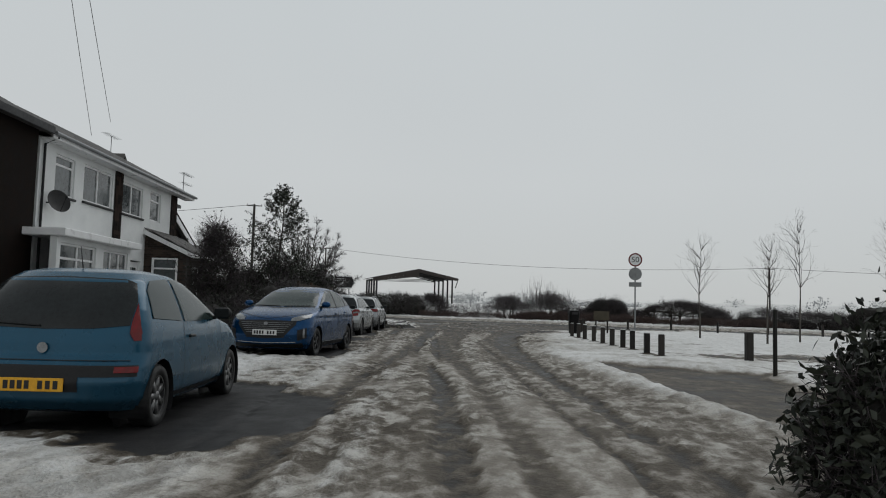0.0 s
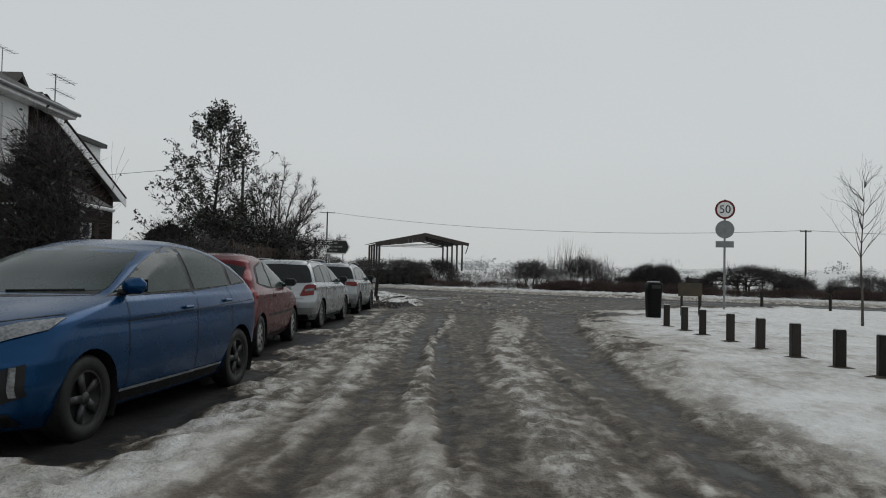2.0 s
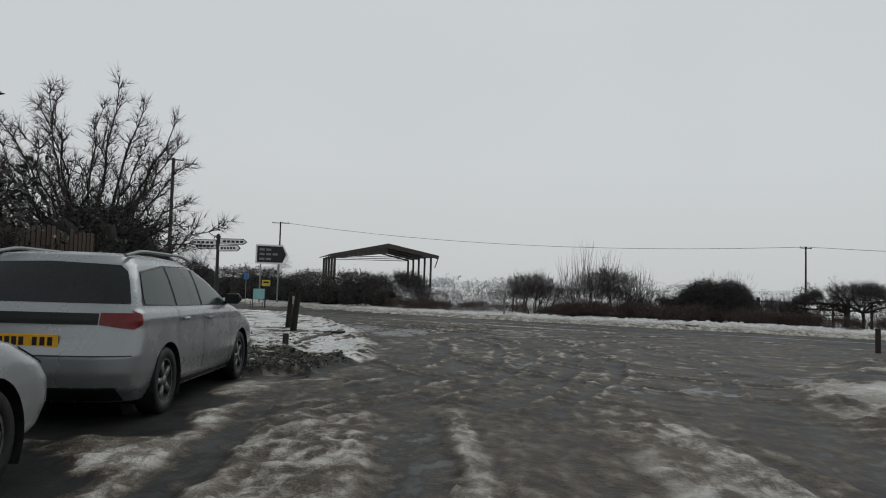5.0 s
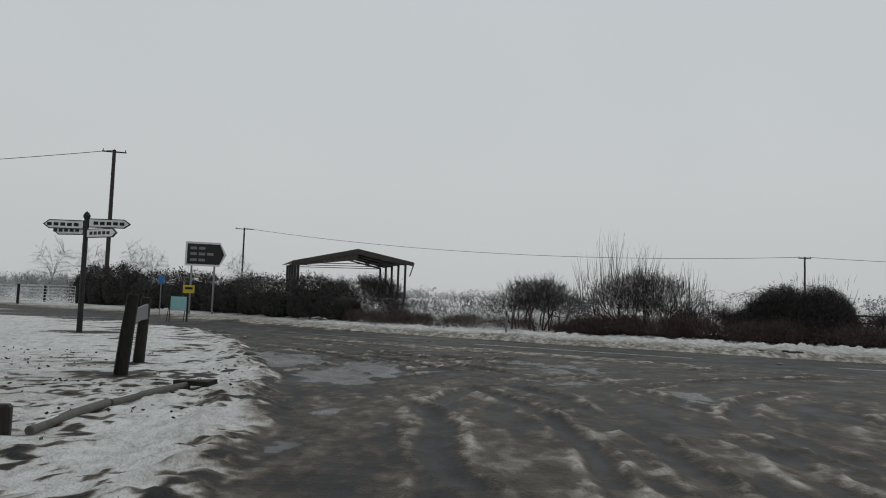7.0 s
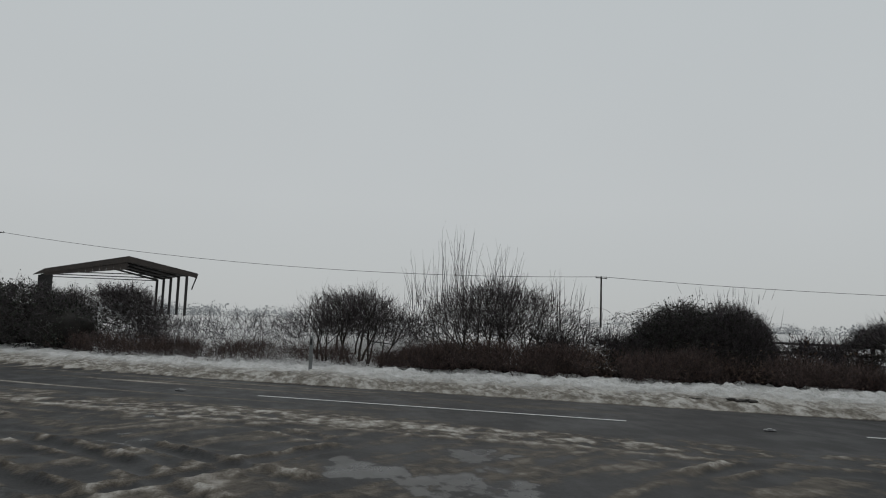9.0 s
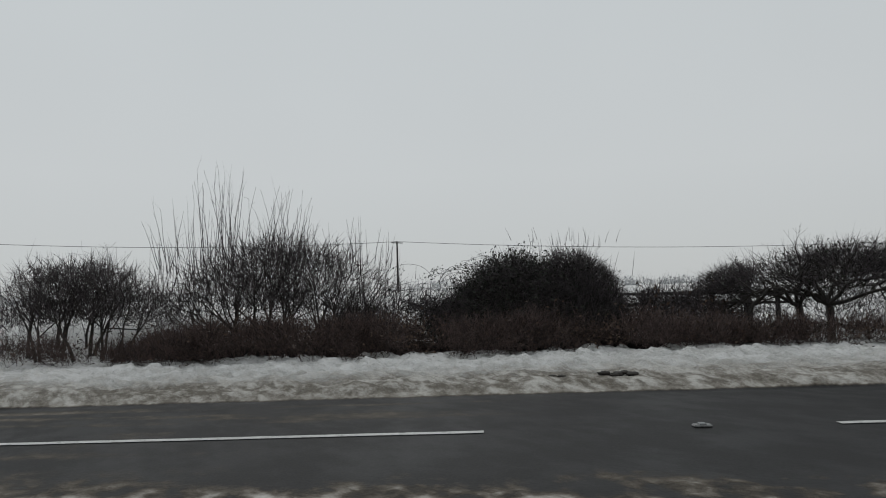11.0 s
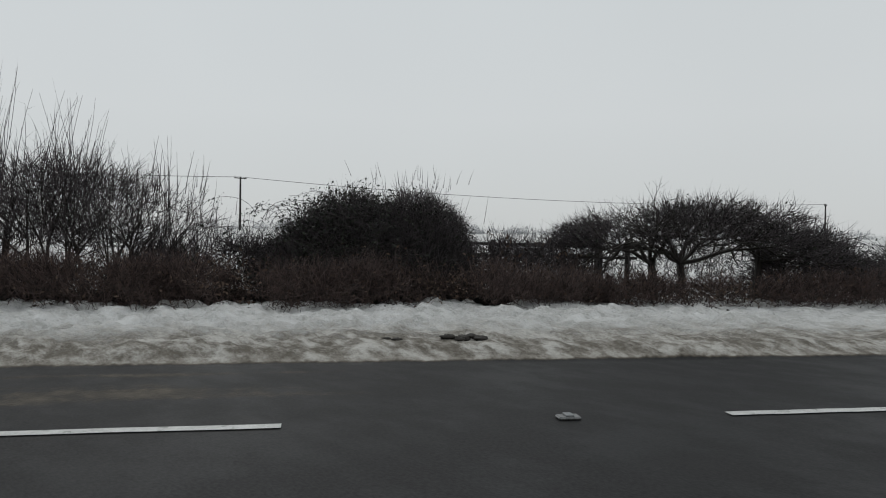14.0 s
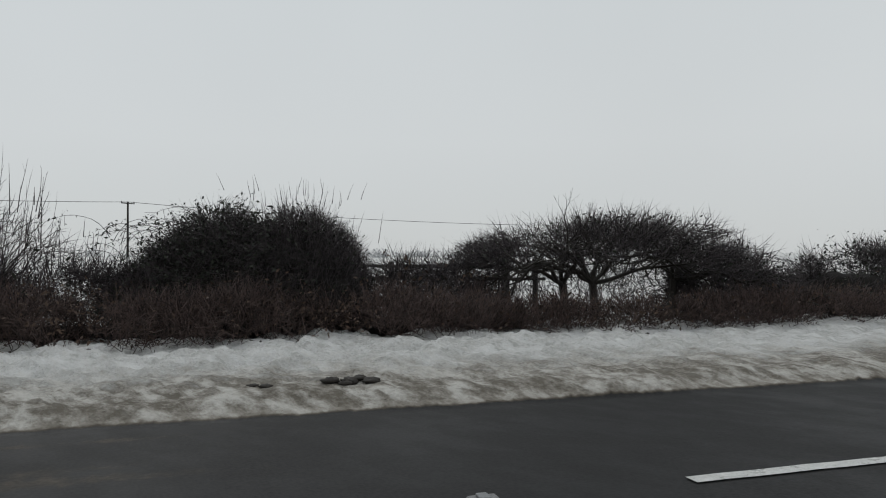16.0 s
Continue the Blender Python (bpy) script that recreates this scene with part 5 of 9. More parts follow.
# small hatchback, red
car(dict(
    name="small_car", label="dark red three-door small hatchback parked at the roadside", place=(-3.81, 17.80), heading=(-0.119, 0.993, 0), length=4.03,
    paint=DARK_RED, rim=ALLOY_PALE, tyre=0.30, arch=0.345, front=1.22, rear=-1.32, track=0.845, spokes=9,
    shell=[(0.20, 1.80, -1.80, 0.78, 5), (0.32, 1.96, -1.94, 0.845, 4.0), (0.46, 2.01, -2.0, 0.872, 3.7), (0.60, 1.98, -1.99, 0.875, 3.7), (0.72, 1.88, -1.95, 0.870, 3.8), (0.84, 1.62, -1.90, 0.86, 4.1),
           (0.90, 1.40, -1.88, 0.860, 4.3), (0.95, 1.18, -1.855, 0.842, 4.4), (0.975, 1.08, -1.84, 0.818, 4.5), (1.00, 0.98, -1.82, 0.808, 4.6), (1.12, 0.70, -1.75, 0.765, 4.6), (1.26, 0.36, -1.62, 0.695, 4.4), (1.39, 0.02, -1.54, 0.645, 4.4), (1.47, -0.28, -1.38, 0.55, 3.8), (1.50, -0.52, -1.12, 0.40, 3.2)],
    ends=[("rear_window", False, [(-0.62, 0.99), (0, 0.95), (0.62, 0.99)], [(-0.62, 1.30), (-0.4, 1.345), (0, 1.36), (0.4, 1.345), (0.62, 1.30)], GLASS, "dark rear window"),
          ("windscreen", True, [(-0.72, 1.03), (0, 1.01), (0.72, 1.03)], [(-0.72, 1.30), (0, 1.40), (0.72, 1.30)], GLASS_MIST, ""),
          ("bumper_strip", False, [(-0.80, 0.46), (0.80, 0.46)], [(-0.80, 0.52), (0.80, 0.52)], BLACK, "black bumper strip"),
          ("tail_light", False, [(0.44, 0.86), (0.50, 0.79), (0.60, 0.73), (0.70, 0.70), (0.80, 0.69)], [(0.44, 0.87), (0.50, 0.93), (0.60, 0.985), (0.70, 1.005), (0.80, 1.0)], RED_LAMP_BRIGHT, "large red tail light"),
          ("tail_light", False, [(-0.80, 0.69), (-0.70, 0.70), (-0.60, 0.73), (-0.50, 0.79), (-0.44, 0.86)], [(-0.80, 1.0), (-0.70, 1.005), (-0.60, 0.985), (-0.50, 0.93), (-0.44, 0.87)], RED_LAMP_BRIGHT, "large red tail light"),
          ("headlight", True, [(0.45, 0.68), (0.80, 0.72)], [(0.45, 0.76), (0.80, 0.86)], CLEAR_LAMP, ""), ("headlight", True, [(-0.80, 0.72), (-0.45, 0.68)], [(-0.80, 0.86), (-0.45, 0.76)], CLEAR_LAMP, ""),
          ("lower_bumper", False, [(-0.78, 0.215), (0.78, 0.215)], [(-0.78, 0.38), (-0.5, 0.42), (0.5, 0.42), (0.78, 0.38)], BLACK, "black lower bumper"),
          ("tailgate_seam", False, [(-0.62, 0.60), (0.62, 0.60)], [(-0.62, 0.606), (0.62, 0.606)], BLACK, "")],
    sides=[("window_surround", [(-1.36, 1.07), (-1.0, 1.01), (-0.58, 0.975), (0.88, 0.975)], [(-1.36, 1.08), (-1.26, 1.22), (-1.10, 1.325), (-0.62, 1.405), (-0.15, 1.40), (0.25, 1.28), (0.88, 1.0)], BLACK, "black window seal"),
           ("quarter_window", [(-1.28, 1.06), (-0.62, 1.0)], [(-1.28, 1.08), (-1.10, 1.30), (-0.62, 1.385)], GLASS_MIST, "misted rear side window"),
           ("door_window", [(-0.54, 0.995), (0.80, 0.995)], [(-0.54, 1.39), (-0.15, 1.38), (0.25, 1.26), (0.80, 1.01)], GLASS_MIST, "misted door window"),
           ("tail_light_side", [(-1.90, 0.69), (-1.78, 0.73), (-1.68, 0.79), (-1.58, 0.90)], [(-1.90, 1.0), (-1.78, 1.0), (-1.68, 0.98), (-1.58, 0.91)], RED_LAMP_BRIGHT, "red tail light wrapping the wing"),
           ("rubbing_strip", [(-0.92, 0.56), (0.84, 0.56)], [(-0.92, 0.60), (0.84, 0.60)], BLACK, "dark rubbing strip"), ("sill_trim", [(-0.95, 0.225), (0.84, 0.225)], [(-0.95, 0.275), (0.84, 0.275)], BLACK, "")],
    seams=[(-0.58, 0.28, 1.38), (0.74, 0.28, 0.99)], handles=[(-0.42, 0.86)], mirror=(0.60, 1.01), mirror_paint=BLACK,
    plates=[(False, 0.0, 0.72, PLATE_Y, 0.52, 0.111)], aerial=(-1.2, 1.44, 0.2)))

# estate cars
ESTATE = [(0.20, 2.05, -2.10, 0.80, 5), (0.32, 2.22, -2.27, 0.865, 4.4), (0.46, 2.29, -2.33, 0.890, 4.4), (0.60, 2.27, -2.33, 0.895, 4.4), (0.72, 2.15, -2.28, 0.89, 4.6), (0.84, 1.86, -2.25, 0.88, 4.8),
          (0.90, 1.56, -2.24, 0.884, 5.0), (0.955, 1.30, -2.22, 0.870, 5.3), (0.985, 1.16, -2.205, 0.840, 5.5), (1.00, 1.10, -2.20, 0.832, 5.6), (1.12, 0.80, -2.13, 0.79, 6.0), (1.26, 0.46, -2.04, 0.735, 6.0), (1.38, 0.10, -1.95, 0.675, 5.6), (1.455, -0.20, -1.86, 0.60, 5.0), (1.485, -0.45, -1.68, 0.47, 4.0)]
estate = dict(
    name="estate_car", label="silver estate car with roof rails parked at the roadside", place=(-4.373, 23.61), heading=(-0.054, 0.998, 0), length=4.6,
    paint=SILVER, tyre=0.315, arch=0.36, front=1.36, rear=-1.40, track=0.855, spokes=10, shell=ESTATE,
    ends=[("rear_window", False, [(-0.78, 1.02), (-0.70, 1.0), (0, 0.985), (0.70, 1.0), (0.78, 1.02)], [(-0.78, 1.10), (-0.60, 1.375), (0, 1.395), (0.60, 1.375), (0.78, 1.10)], GLASS, "dark rear window"),
          ("windscreen", True, [(-0.74, 1.03), (0, 1.01), (0.74, 1.03)], [(-0.74, 1.28), (0, 1.39), (0.74, 1.28)], GLASS_MIST, ""),
          ("tail_light", False, [(0.55, 0.735), (0.60, 0.72), (0.80, 0.745), (0.86, 0.77)], [(0.55, 0.75), (0.63, 0.93), (0.67, 0.965), (0.86, 0.97)], RED_LAMP, "red tail light with a pale band"),
          ("tail_light", False, [(-0.86, 0.77), (-0.80, 0.745), (-0.60, 0.72), (-0.55, 0.735)], [(-0.86, 0.97), (-0.67, 0.965), (-0.63, 0.93), (-0.55, 0.75)], RED_LAMP, "red tail light with a pale band"),
          ("light_band", False, [(0.63, 0.815), (0.84, 0.845)], [(0.64, 0.865), (0.84, 0.895)], CLEAR_LAMP, ""), ("light_band", False, [(-0.84, 0.845), (-0.63, 0.815)], [(-0.84, 0.895), (-0.64, 0.865)], CLEAR_LAMP, ""),
          ("plate_recess", False, [(-0.36, 0.76), (0.36, 0.76)], [(-0.42, 0.92), (0, 0.93), (0.42, 0.92)], GALV, ""),
          ("chrome_strip", False, [(-0.36, 0.925), (0.36, 0.925)], [(-0.36, 0.945), (0.36, 0.945)], CHROME, "bright strip above the plate"),
          ("tailgate_seam", False, [(-0.62, 0.66), (0.62, 0.66)], [(-0.62, 0.667), (0.62, 0.667)], BLACK, ""), ("bumper_seam", False, [(-0.84, 0.46), (0.84, 0.46)], [(-0.84, 0.468), (0.84, 0.468)], BLACK, ""),
          ("diffuser", False, [(-0.70, 0.21), (0.70, 0.21)], [(-0.70, 0.33), (0.70, 0.33)], BLACK, "black lower bumper"),
          ("headlight", True, [(0.48, 0.66), (0.82, 0.70)], [(0.48, 0.78), (0.82, 0.82)], CLEAR_LAMP, ""), ("headlight", True, [(-0.82, 0.70), (-0.48, 0.66)], [(-0.82, 0.82), (-0.48, 0.78)], CLEAR_LAMP, "")],
    sides=[("window_surround", [(-1.90, 1.02), (0.92, 0.98)], [(-1.90, 1.06), (-1.79, 1.315), (-1.14, 1.39), (-0.27, 1.40), (0.05, 1.37), (0.42, 1.235), (0.92, 1.0)], BLACK, "black window surround"),
           ("load_window", [(-1.86, 1.03), (-1.14, 1.01)], [(-1.86, 1.08), (-1.76, 1.30), (-1.14, 1.375)], GLASS_MIST, "misted load bay window"),
           ("rear_door_window", [(-1.08, 1.01), (-0.34, 1.0)], [(-1.08, 1.375), (-0.34, 1.385)], GLASS_MIST, "misted rear door window"),
           ("front_door_window", [(-0.27, 1.0), (0.86, 0.995)], [(-0.27, 1.385), (0.05, 1.355), (0.42, 1.22), (0.86, 1.01)], GLASS_MIST, "misted front door window"),
           ("tail_light_side", [(-2.22, 0.77), (-2.02, 0.86)], [(-2.22, 0.99), (-2.08, 0.985), (-2.02, 0.95)], RED_LAMP, "red tail light wrapping the wing"),
           ("sill_trim", [(-1.0, 0.225), (0.98, 0.225)], [(-1.0, 0.27), (0.98, 0.27)], BLACK, ""), ("shoulder_line", [(-1.85, 0.90), (1.3, 0.83)], [(-1.85, 0.907), (1.3, 0.837)], GALV, "")],
    seams=[(-0.31, 0.28, 1.385), (0.82, 0.28, 0.99), (-1.12, 0.60, 1.01)], handles=[(-0.12, 0.86), (-0.95, 0.88)], mirror=(0.72, 1.01), mirror_paint=BLACK,
    plates=[(False, 0.0, 0.845, PLATE_Y, 0.52, 0.111)], rails=[(-1.80, 0.05, 0.60, 1.45)])
car(estate)

old = dict(estate)
old.update(name="estate_car", label="older dull silver estate car with roof rails at the road's end", place=(-4.80, 29.25), heading=(-0.08, 0.997, 0), paint=SILVER_DULL, spokes=5,
           shell=[(z, n * 1.0, t, w * 0.985, k + 0.4) for z, n, t, w, k in ESTATE], rails=[(-1.80, 0.05, 0.58, 1.46)],
           ends=[("rear_window", False, [(-0.76, 1.04), (0.76, 1.04)], [(-0.76, 1.12), (-0.60, 1.37), (0, 1.39), (0.60, 1.37), (0.76, 1.12)], GLASS, "dark rear window"),
                 ("windscreen", True, [(-0.74, 1.05), (0, 1.03), (0.74, 1.05)], [(-0.74, 1.30), (0, 1.41), (0.74, 1.30)], GLASS_MIST, ""),
                 ("tail_light", False, [(0.55, 0.86), (0.83, 0.82)], [(0.55, 0.96), (0.83, 0.96)], RED_LAMP, "red tail light"), ("tail_light", False, [(-0.83, 0.82), (-0.55, 0.86)], [(-0.83, 0.96), (-0.55, 0.96)], RED_LAMP, "red tail light"),
                 ("garnish", False, [(-0.54, 0.86), (0.54, 0.86)], [(-0.54, 0.955), (0.54, 0.955)], BLACK, "dark strip between the lights"),
                 ("bumper_seam", False, [(-0.84, 0.60), (0.84, 0.60)], [(-0.84, 0.61), (0.84, 0.61)], BLACK, ""), ("diffuser", False, [(-0.70, 0.21), (0.70, 0.21)], [(-0.70, 0.34), (0.70, 0.34)], BLACK, "black lower bumper")],
           plates=[(False, 0.0, 0.72, PLATE_Y, 0.52, 0.111)])
car(old)

# ---- houses on the far side of the parked cars ----
# house frame: s along the road from its far eave end, out towards the road, z up
HP = Vector((-12.05, 25.97, 0))


def hp(s, out=0.0, z=0.0):
    return HP + U * s + R * out + Vector((0, 0, z))


HT = Matrix((R, -U, Vector((0, 0, 1)))).transposed()  # local x towards the road, y back along it


def slab(g, s0, s1, o0, o1, z0, z1, bevel=0.0):
    g.box(hp((s0 + s1) / 2, (o0 + o1) / 2, (z0 + z1) / 2), (abs(o1 - o0), abs(s1 - s0), z1 - z0), HT, bevel)
    return g


def wall_with_openings(name, s0, s1, out, z0, z1, holes, material, parent, thick=0.28):
    """A front wall in one piece, pierced by its openings (s0, s1, z0, z1)."""
    su = sorted({s0, s1, *[h[0] for h in holes], *[h[1] for h in holes]})
    zu = sorted({z0, z1, *[h[2] for h in holes], *[h[3] for h in holes]})
    na, nb = len(su), len(zu)

    def solid(i, k):
        if not (0 <= i < na - 1 and 0 <= k < nb - 1):
            return False
        a, b = (su[i] + su[i + 1]) / 2, (zu[k] + zu[k + 1]) / 2
        return not any(h[0] < a < h[1] and h[2] < b < h[3] for h in holes)

    verts = [hp(a, o, b) for o in (out, out - thick) for a in su for b in zu]
    at = lambda d, i, k: (d * na + i) * nb + k
    faces = []
    for i in range(na - 1):
        for k in range(nb - 1):
            if not solid(i, k):
                continue
            for d in (0, 1):
                faces.append((at(d, i, k), at(d, i + 1, k), at(d, i + 1, k + 1), at(d, i, k + 1)))
            for (di, dk), (p, q) in (((-1, 0), ((i, k), (i, k + 1))), ((1, 0), ((i + 1, k), (i + 1, k + 1))), ((0, -1), ((i, k), (i + 1, k))), ((0, 1), ((i, k + 1), (i + 1, k + 1)))):
                if not solid(i + di, k + dk):
                    faces.append((at(0, *p), at(0, *q), at(1, *q), at(1, *p)))
    return Geo().add(verts, faces).ob(name, material, parent)


def window(s0, s1, z0, z1, out, parent, lights=2, transom=0.0, sill=True):
    """A white casement: frame, bars, panes and sill, set back in its opening."""
    f = Geo()
    w = 0.065
    o0, o1 = out - 0.13, out - 0.05
    slab(f, s0, s1, o0, o1, z1 - w, z1, 0.008)
    slab(f, s0, s1, o0, o1, z0, z0 + w, 0.008)
    slab(f, s0, s0 + w, o0, o1, z0 + w, z1 - w, 0.008)
    slab(f, s1 - w, s1, o0, o1, z0 + w, z1 - w, 0.008)
    frame_ob = f.ob("window", UPVC, parent, "white plastic casement window")
    for k in range(1, lights):
        c = s0 + (s1 - s0) * k / lights
        slab(Geo(), c - w / 2, c + w / 2, o0, o1, z0 + w, z1 - w, 0.008).ob("mullion", UPVC, frame_ob)
    if transom:
        slab(Geo(), s0 + w, s1 - w, o0 + 0.01, o1 - 0.01, transom - w / 2, transom + w / 2, 0.008).ob("transom", UPVC, frame_ob)
    for k in range(lights):
        a, b = s0 + (s1 - s0) * k / lights + w / 2, s0 + (s1 - s0) * (k + 1) / lights - w / 2
        slab(Geo(), a, b, out - 0.10, out - 0.085, z0 + w / 2, z1 - w / 2).ob("pane", PANE, frame_ob)
    if sill:
        slab(Geo(), s0 - 0.06, s1 + 0.06, out - 0.05, out + 0.07, z0 - 0.07, z0 - 0.005, 0.015).ob("sill", BLACK, frame_ob, "dark window sill")
    return frame_ob


def roof_tiles(parent, corner, along, up, n_along, n_up, w, material, name="roof_tile", limit=300):
    """Lapped tiles on a slope: corner at the low left end, unit vectors along the eave and up the slope."""
    along, up = Vector(along).normalized(), Vector(up).normalized()
    normal = along.cross(up).normalized()
    if normal.z < 0:
        normal = -normal
    g = Geo()
    g.box((0, 0, 0), (w * 0.985, 0.36, 0.022), bevel=0.006)
    me = g.mesh(name)
    me.materials.append(material)
    rest = Geo()
    base = Matrix((along, up, normal)).transposed().to_4x4()
    tilt = Matrix.Rotation(radians(3.5), 4, "X")
    count = 0
    for j in range(n_up):
        for i in range(n_along):
            p = Vector(corner) + along * ((i + 0.5 + 0.5 * (j % 2)) * w) + up * (j * 0.30 + 0.16) + normal * 0.035
            m = Matrix.Translation(p) @ base @ tilt
            if count < limit:
                o = new(name, me)
                o.parent, o.matrix_basis = parent, m
            else:
                rest.add([m @ Vector(v) for v in g.v], g.f)
            count += 1
    if rest.v:
        r = rest.ob("roof_tiles", material, parent)
        tagged(r, kind="stuff")


def house_pair():
    e = thing("house", "pair of white rendered two-storey houses with dark hung-tile strips", "house")
    holes = [(-11.5, -10.35, 4.0, 5.14), (-9.75, -7.65, 4.05, 5.18), (-6.90, -5.0, 4.05, 5.12), (-4.25, -3.15, 4.08, 5.18), (-6.1, -4.9, 0.35, 2.5)]
    wall_with_openings("front_wall", -12.4, -1.4, 0, -0.2, 5.45, holes, RENDER_W, e)
    g = Geo()
    slab(g, -1.68, -1.4, -7.5, -0.28, -0.2, 5.45)
    g.prism([hp(-1.68, -7.5, 5.45), hp(-1.68, -0.0, 5.45), hp(-1.68, -3.75, 7.4)], U * 0.28)
    g.ob("gable_wall", BRICK_DARK, e, "dark brick gable wall")
    slab(Geo(), -12.4, -1.4, -7.5, -7.2, -0.2, 5.45).ob("back_wall", RENDER_W, e)
    slab(Geo(), -12.3, -1.6, -7.2, -0.3, 2.5, 2.6).ob("upper_floor", MORTAR, e)
    window(-11.5, -10.35, 4.0, 5.14, 0, e, 1, 4.86)
    window(-9.75, -7.65, 4.05, 5.18, 0, e, 2)
    window(-6.90, -5.0, 4.05, 5.12, 0, e, 2)
    window(-4.25, -3.15, 4.08, 5.18, 0, e, 1, 4.85, False)
    # dark strips of hung tiles
    for s0, s1 in ((-7.52, -6.95), (-2.02, -1.38)):
        strip = slab(Geo(), s0, s1, 0.002, 0.03, 3.1 if s0 < -5 else 2.2, 5.45).ob("tile_strip", MORTAR, e, "strip of dark hung tiles")
        tile = Geo().box((0, 0, 0), (0.02, (s1 - s0) / 3 - 0.006, 0.17), bevel=0.004)
        me = tile.mesh("wall_tile")
        me.materials.append(TILE_HUNG)
        z, j = (3.1 if s0 < -5 else 2.2) + 0.08, 0
        while z < 5.42:
            for k in range(3):
                o = new("wall_tile", me)
                o.parent = strip
                o.matrix_basis = Matrix.Translation(hp(s0 + (s1 - s0) * (k + 0.5) / 3, 0.045, z)) @ HT.to_4x4() @ Matrix.Rotation(radians(-3), 4, "Y")
            z += 0.15
    # roof with soffit, fascia, gutter
    r = Geo()
    th = 0.10
    a, b = [hp(-12.6, 0.38, 5.50), hp(-12.6, -3.75, 7.55), hp(-12.6, -7.9, 5.50), hp(-12.6, -7.9, 5.40), hp(-12.6, -3.75, 7.43), hp(-12.6, 0.38, 5.40)], None
    r.prism(a, U * 12.35)
    roof = r.ob("roof", ROOF_TILE, e, "dark tiled roof with wet snow patches")
    slope = (hp(0, -3.75, 7.55) - hp(0, 0.38, 5.50)).normalized()
    roof_tiles(roof, hp(-12.6, 0.36, 5.53), U, slope, 38, 15, 0.325, ROOF_TILE)
    slab(Geo(), -12.5, -0.27, 0.36, 0.40, 5.36, 5.54, 0.01).ob("fascia", UPVC, e, "white fascia board")
    slab(Geo(), -12.5, -0.27, -0.0, 0.36, 5.36, 5.385).ob("soffit", UPVC, e)
    gut = Geo()
    gut.tube([hp(-12.5, 0.455, 5.50), hp(-0.2, 0.455, 5.50)], 0.055, 10)
    gut.ob("gutter", GALV, e)
    Geo().tube([hp(-12.25, 0.42, 5.42), hp(-12.25, 0.06, 5.25), hp(-12.25, 0.06, 0)], 0.035, 8).ob("downpipe", BLACK, e)
    bar = Geo()
    bar.tube([hp(-0.26, 0.40, 5.46), hp(-0.26, -3.75, 7.5)], 0.05, 6)
    bar.tube([hp(-0.26, -7.9, 5.46), hp(-0.26, -3.75, 7.5)], 0.05, 6)
    bar.ob("bargeboard", UPVC, e)
    # front bay extensions with a flat white roof edge
    bay = thing("bay_extension", "white flat-roofed glazed bay along the house front", "bay window")
    holes = [(-13.0, -10.9, 1.15, 2.55), (-10.4, -8.6, 0.9, 2.55)]
    wall_with_openings("bay_wall", -13.2, -8.4, 1.0, -0.2, 2.7, holes, RENDER_W, bay, 0.18)
    slab(Geo(), -8.58, -8.4, -0.0, 0.82, -0.2, 2.7).ob("bay_side", RENDER_W, bay)
    slab(Geo(), -13.3, -8.15, 0.0, 1.25, 2.70, 2.90, 0.02).ob("bay_roof", UPVC, bay, "flat roof with a white edge")
    window(-13.0, -10.9, 1.15, 2.55, 1.0, bay, 2, 2.15, False)
    window(-10.4, -8.6, 0.9, 2.55, 1.0, bay, 3, 0, False)
    door = Geo()
    slab(door, -6.1, -4.9, -0.16, -0.10, 0.0, 2.45, 0.01)
    d = door.ob("front_door", UPVC, e, "white glazed front door")
    slab(Geo(), -5.9, -5.55, -0.10, -0.085, 0.9, 2.25).ob("pane", PANE, d)
    slab(Geo(), -5.45, -5.1, -0.10, -0.085, 0.4, 2.25).ob("pane", PANE, d)


house_pair()


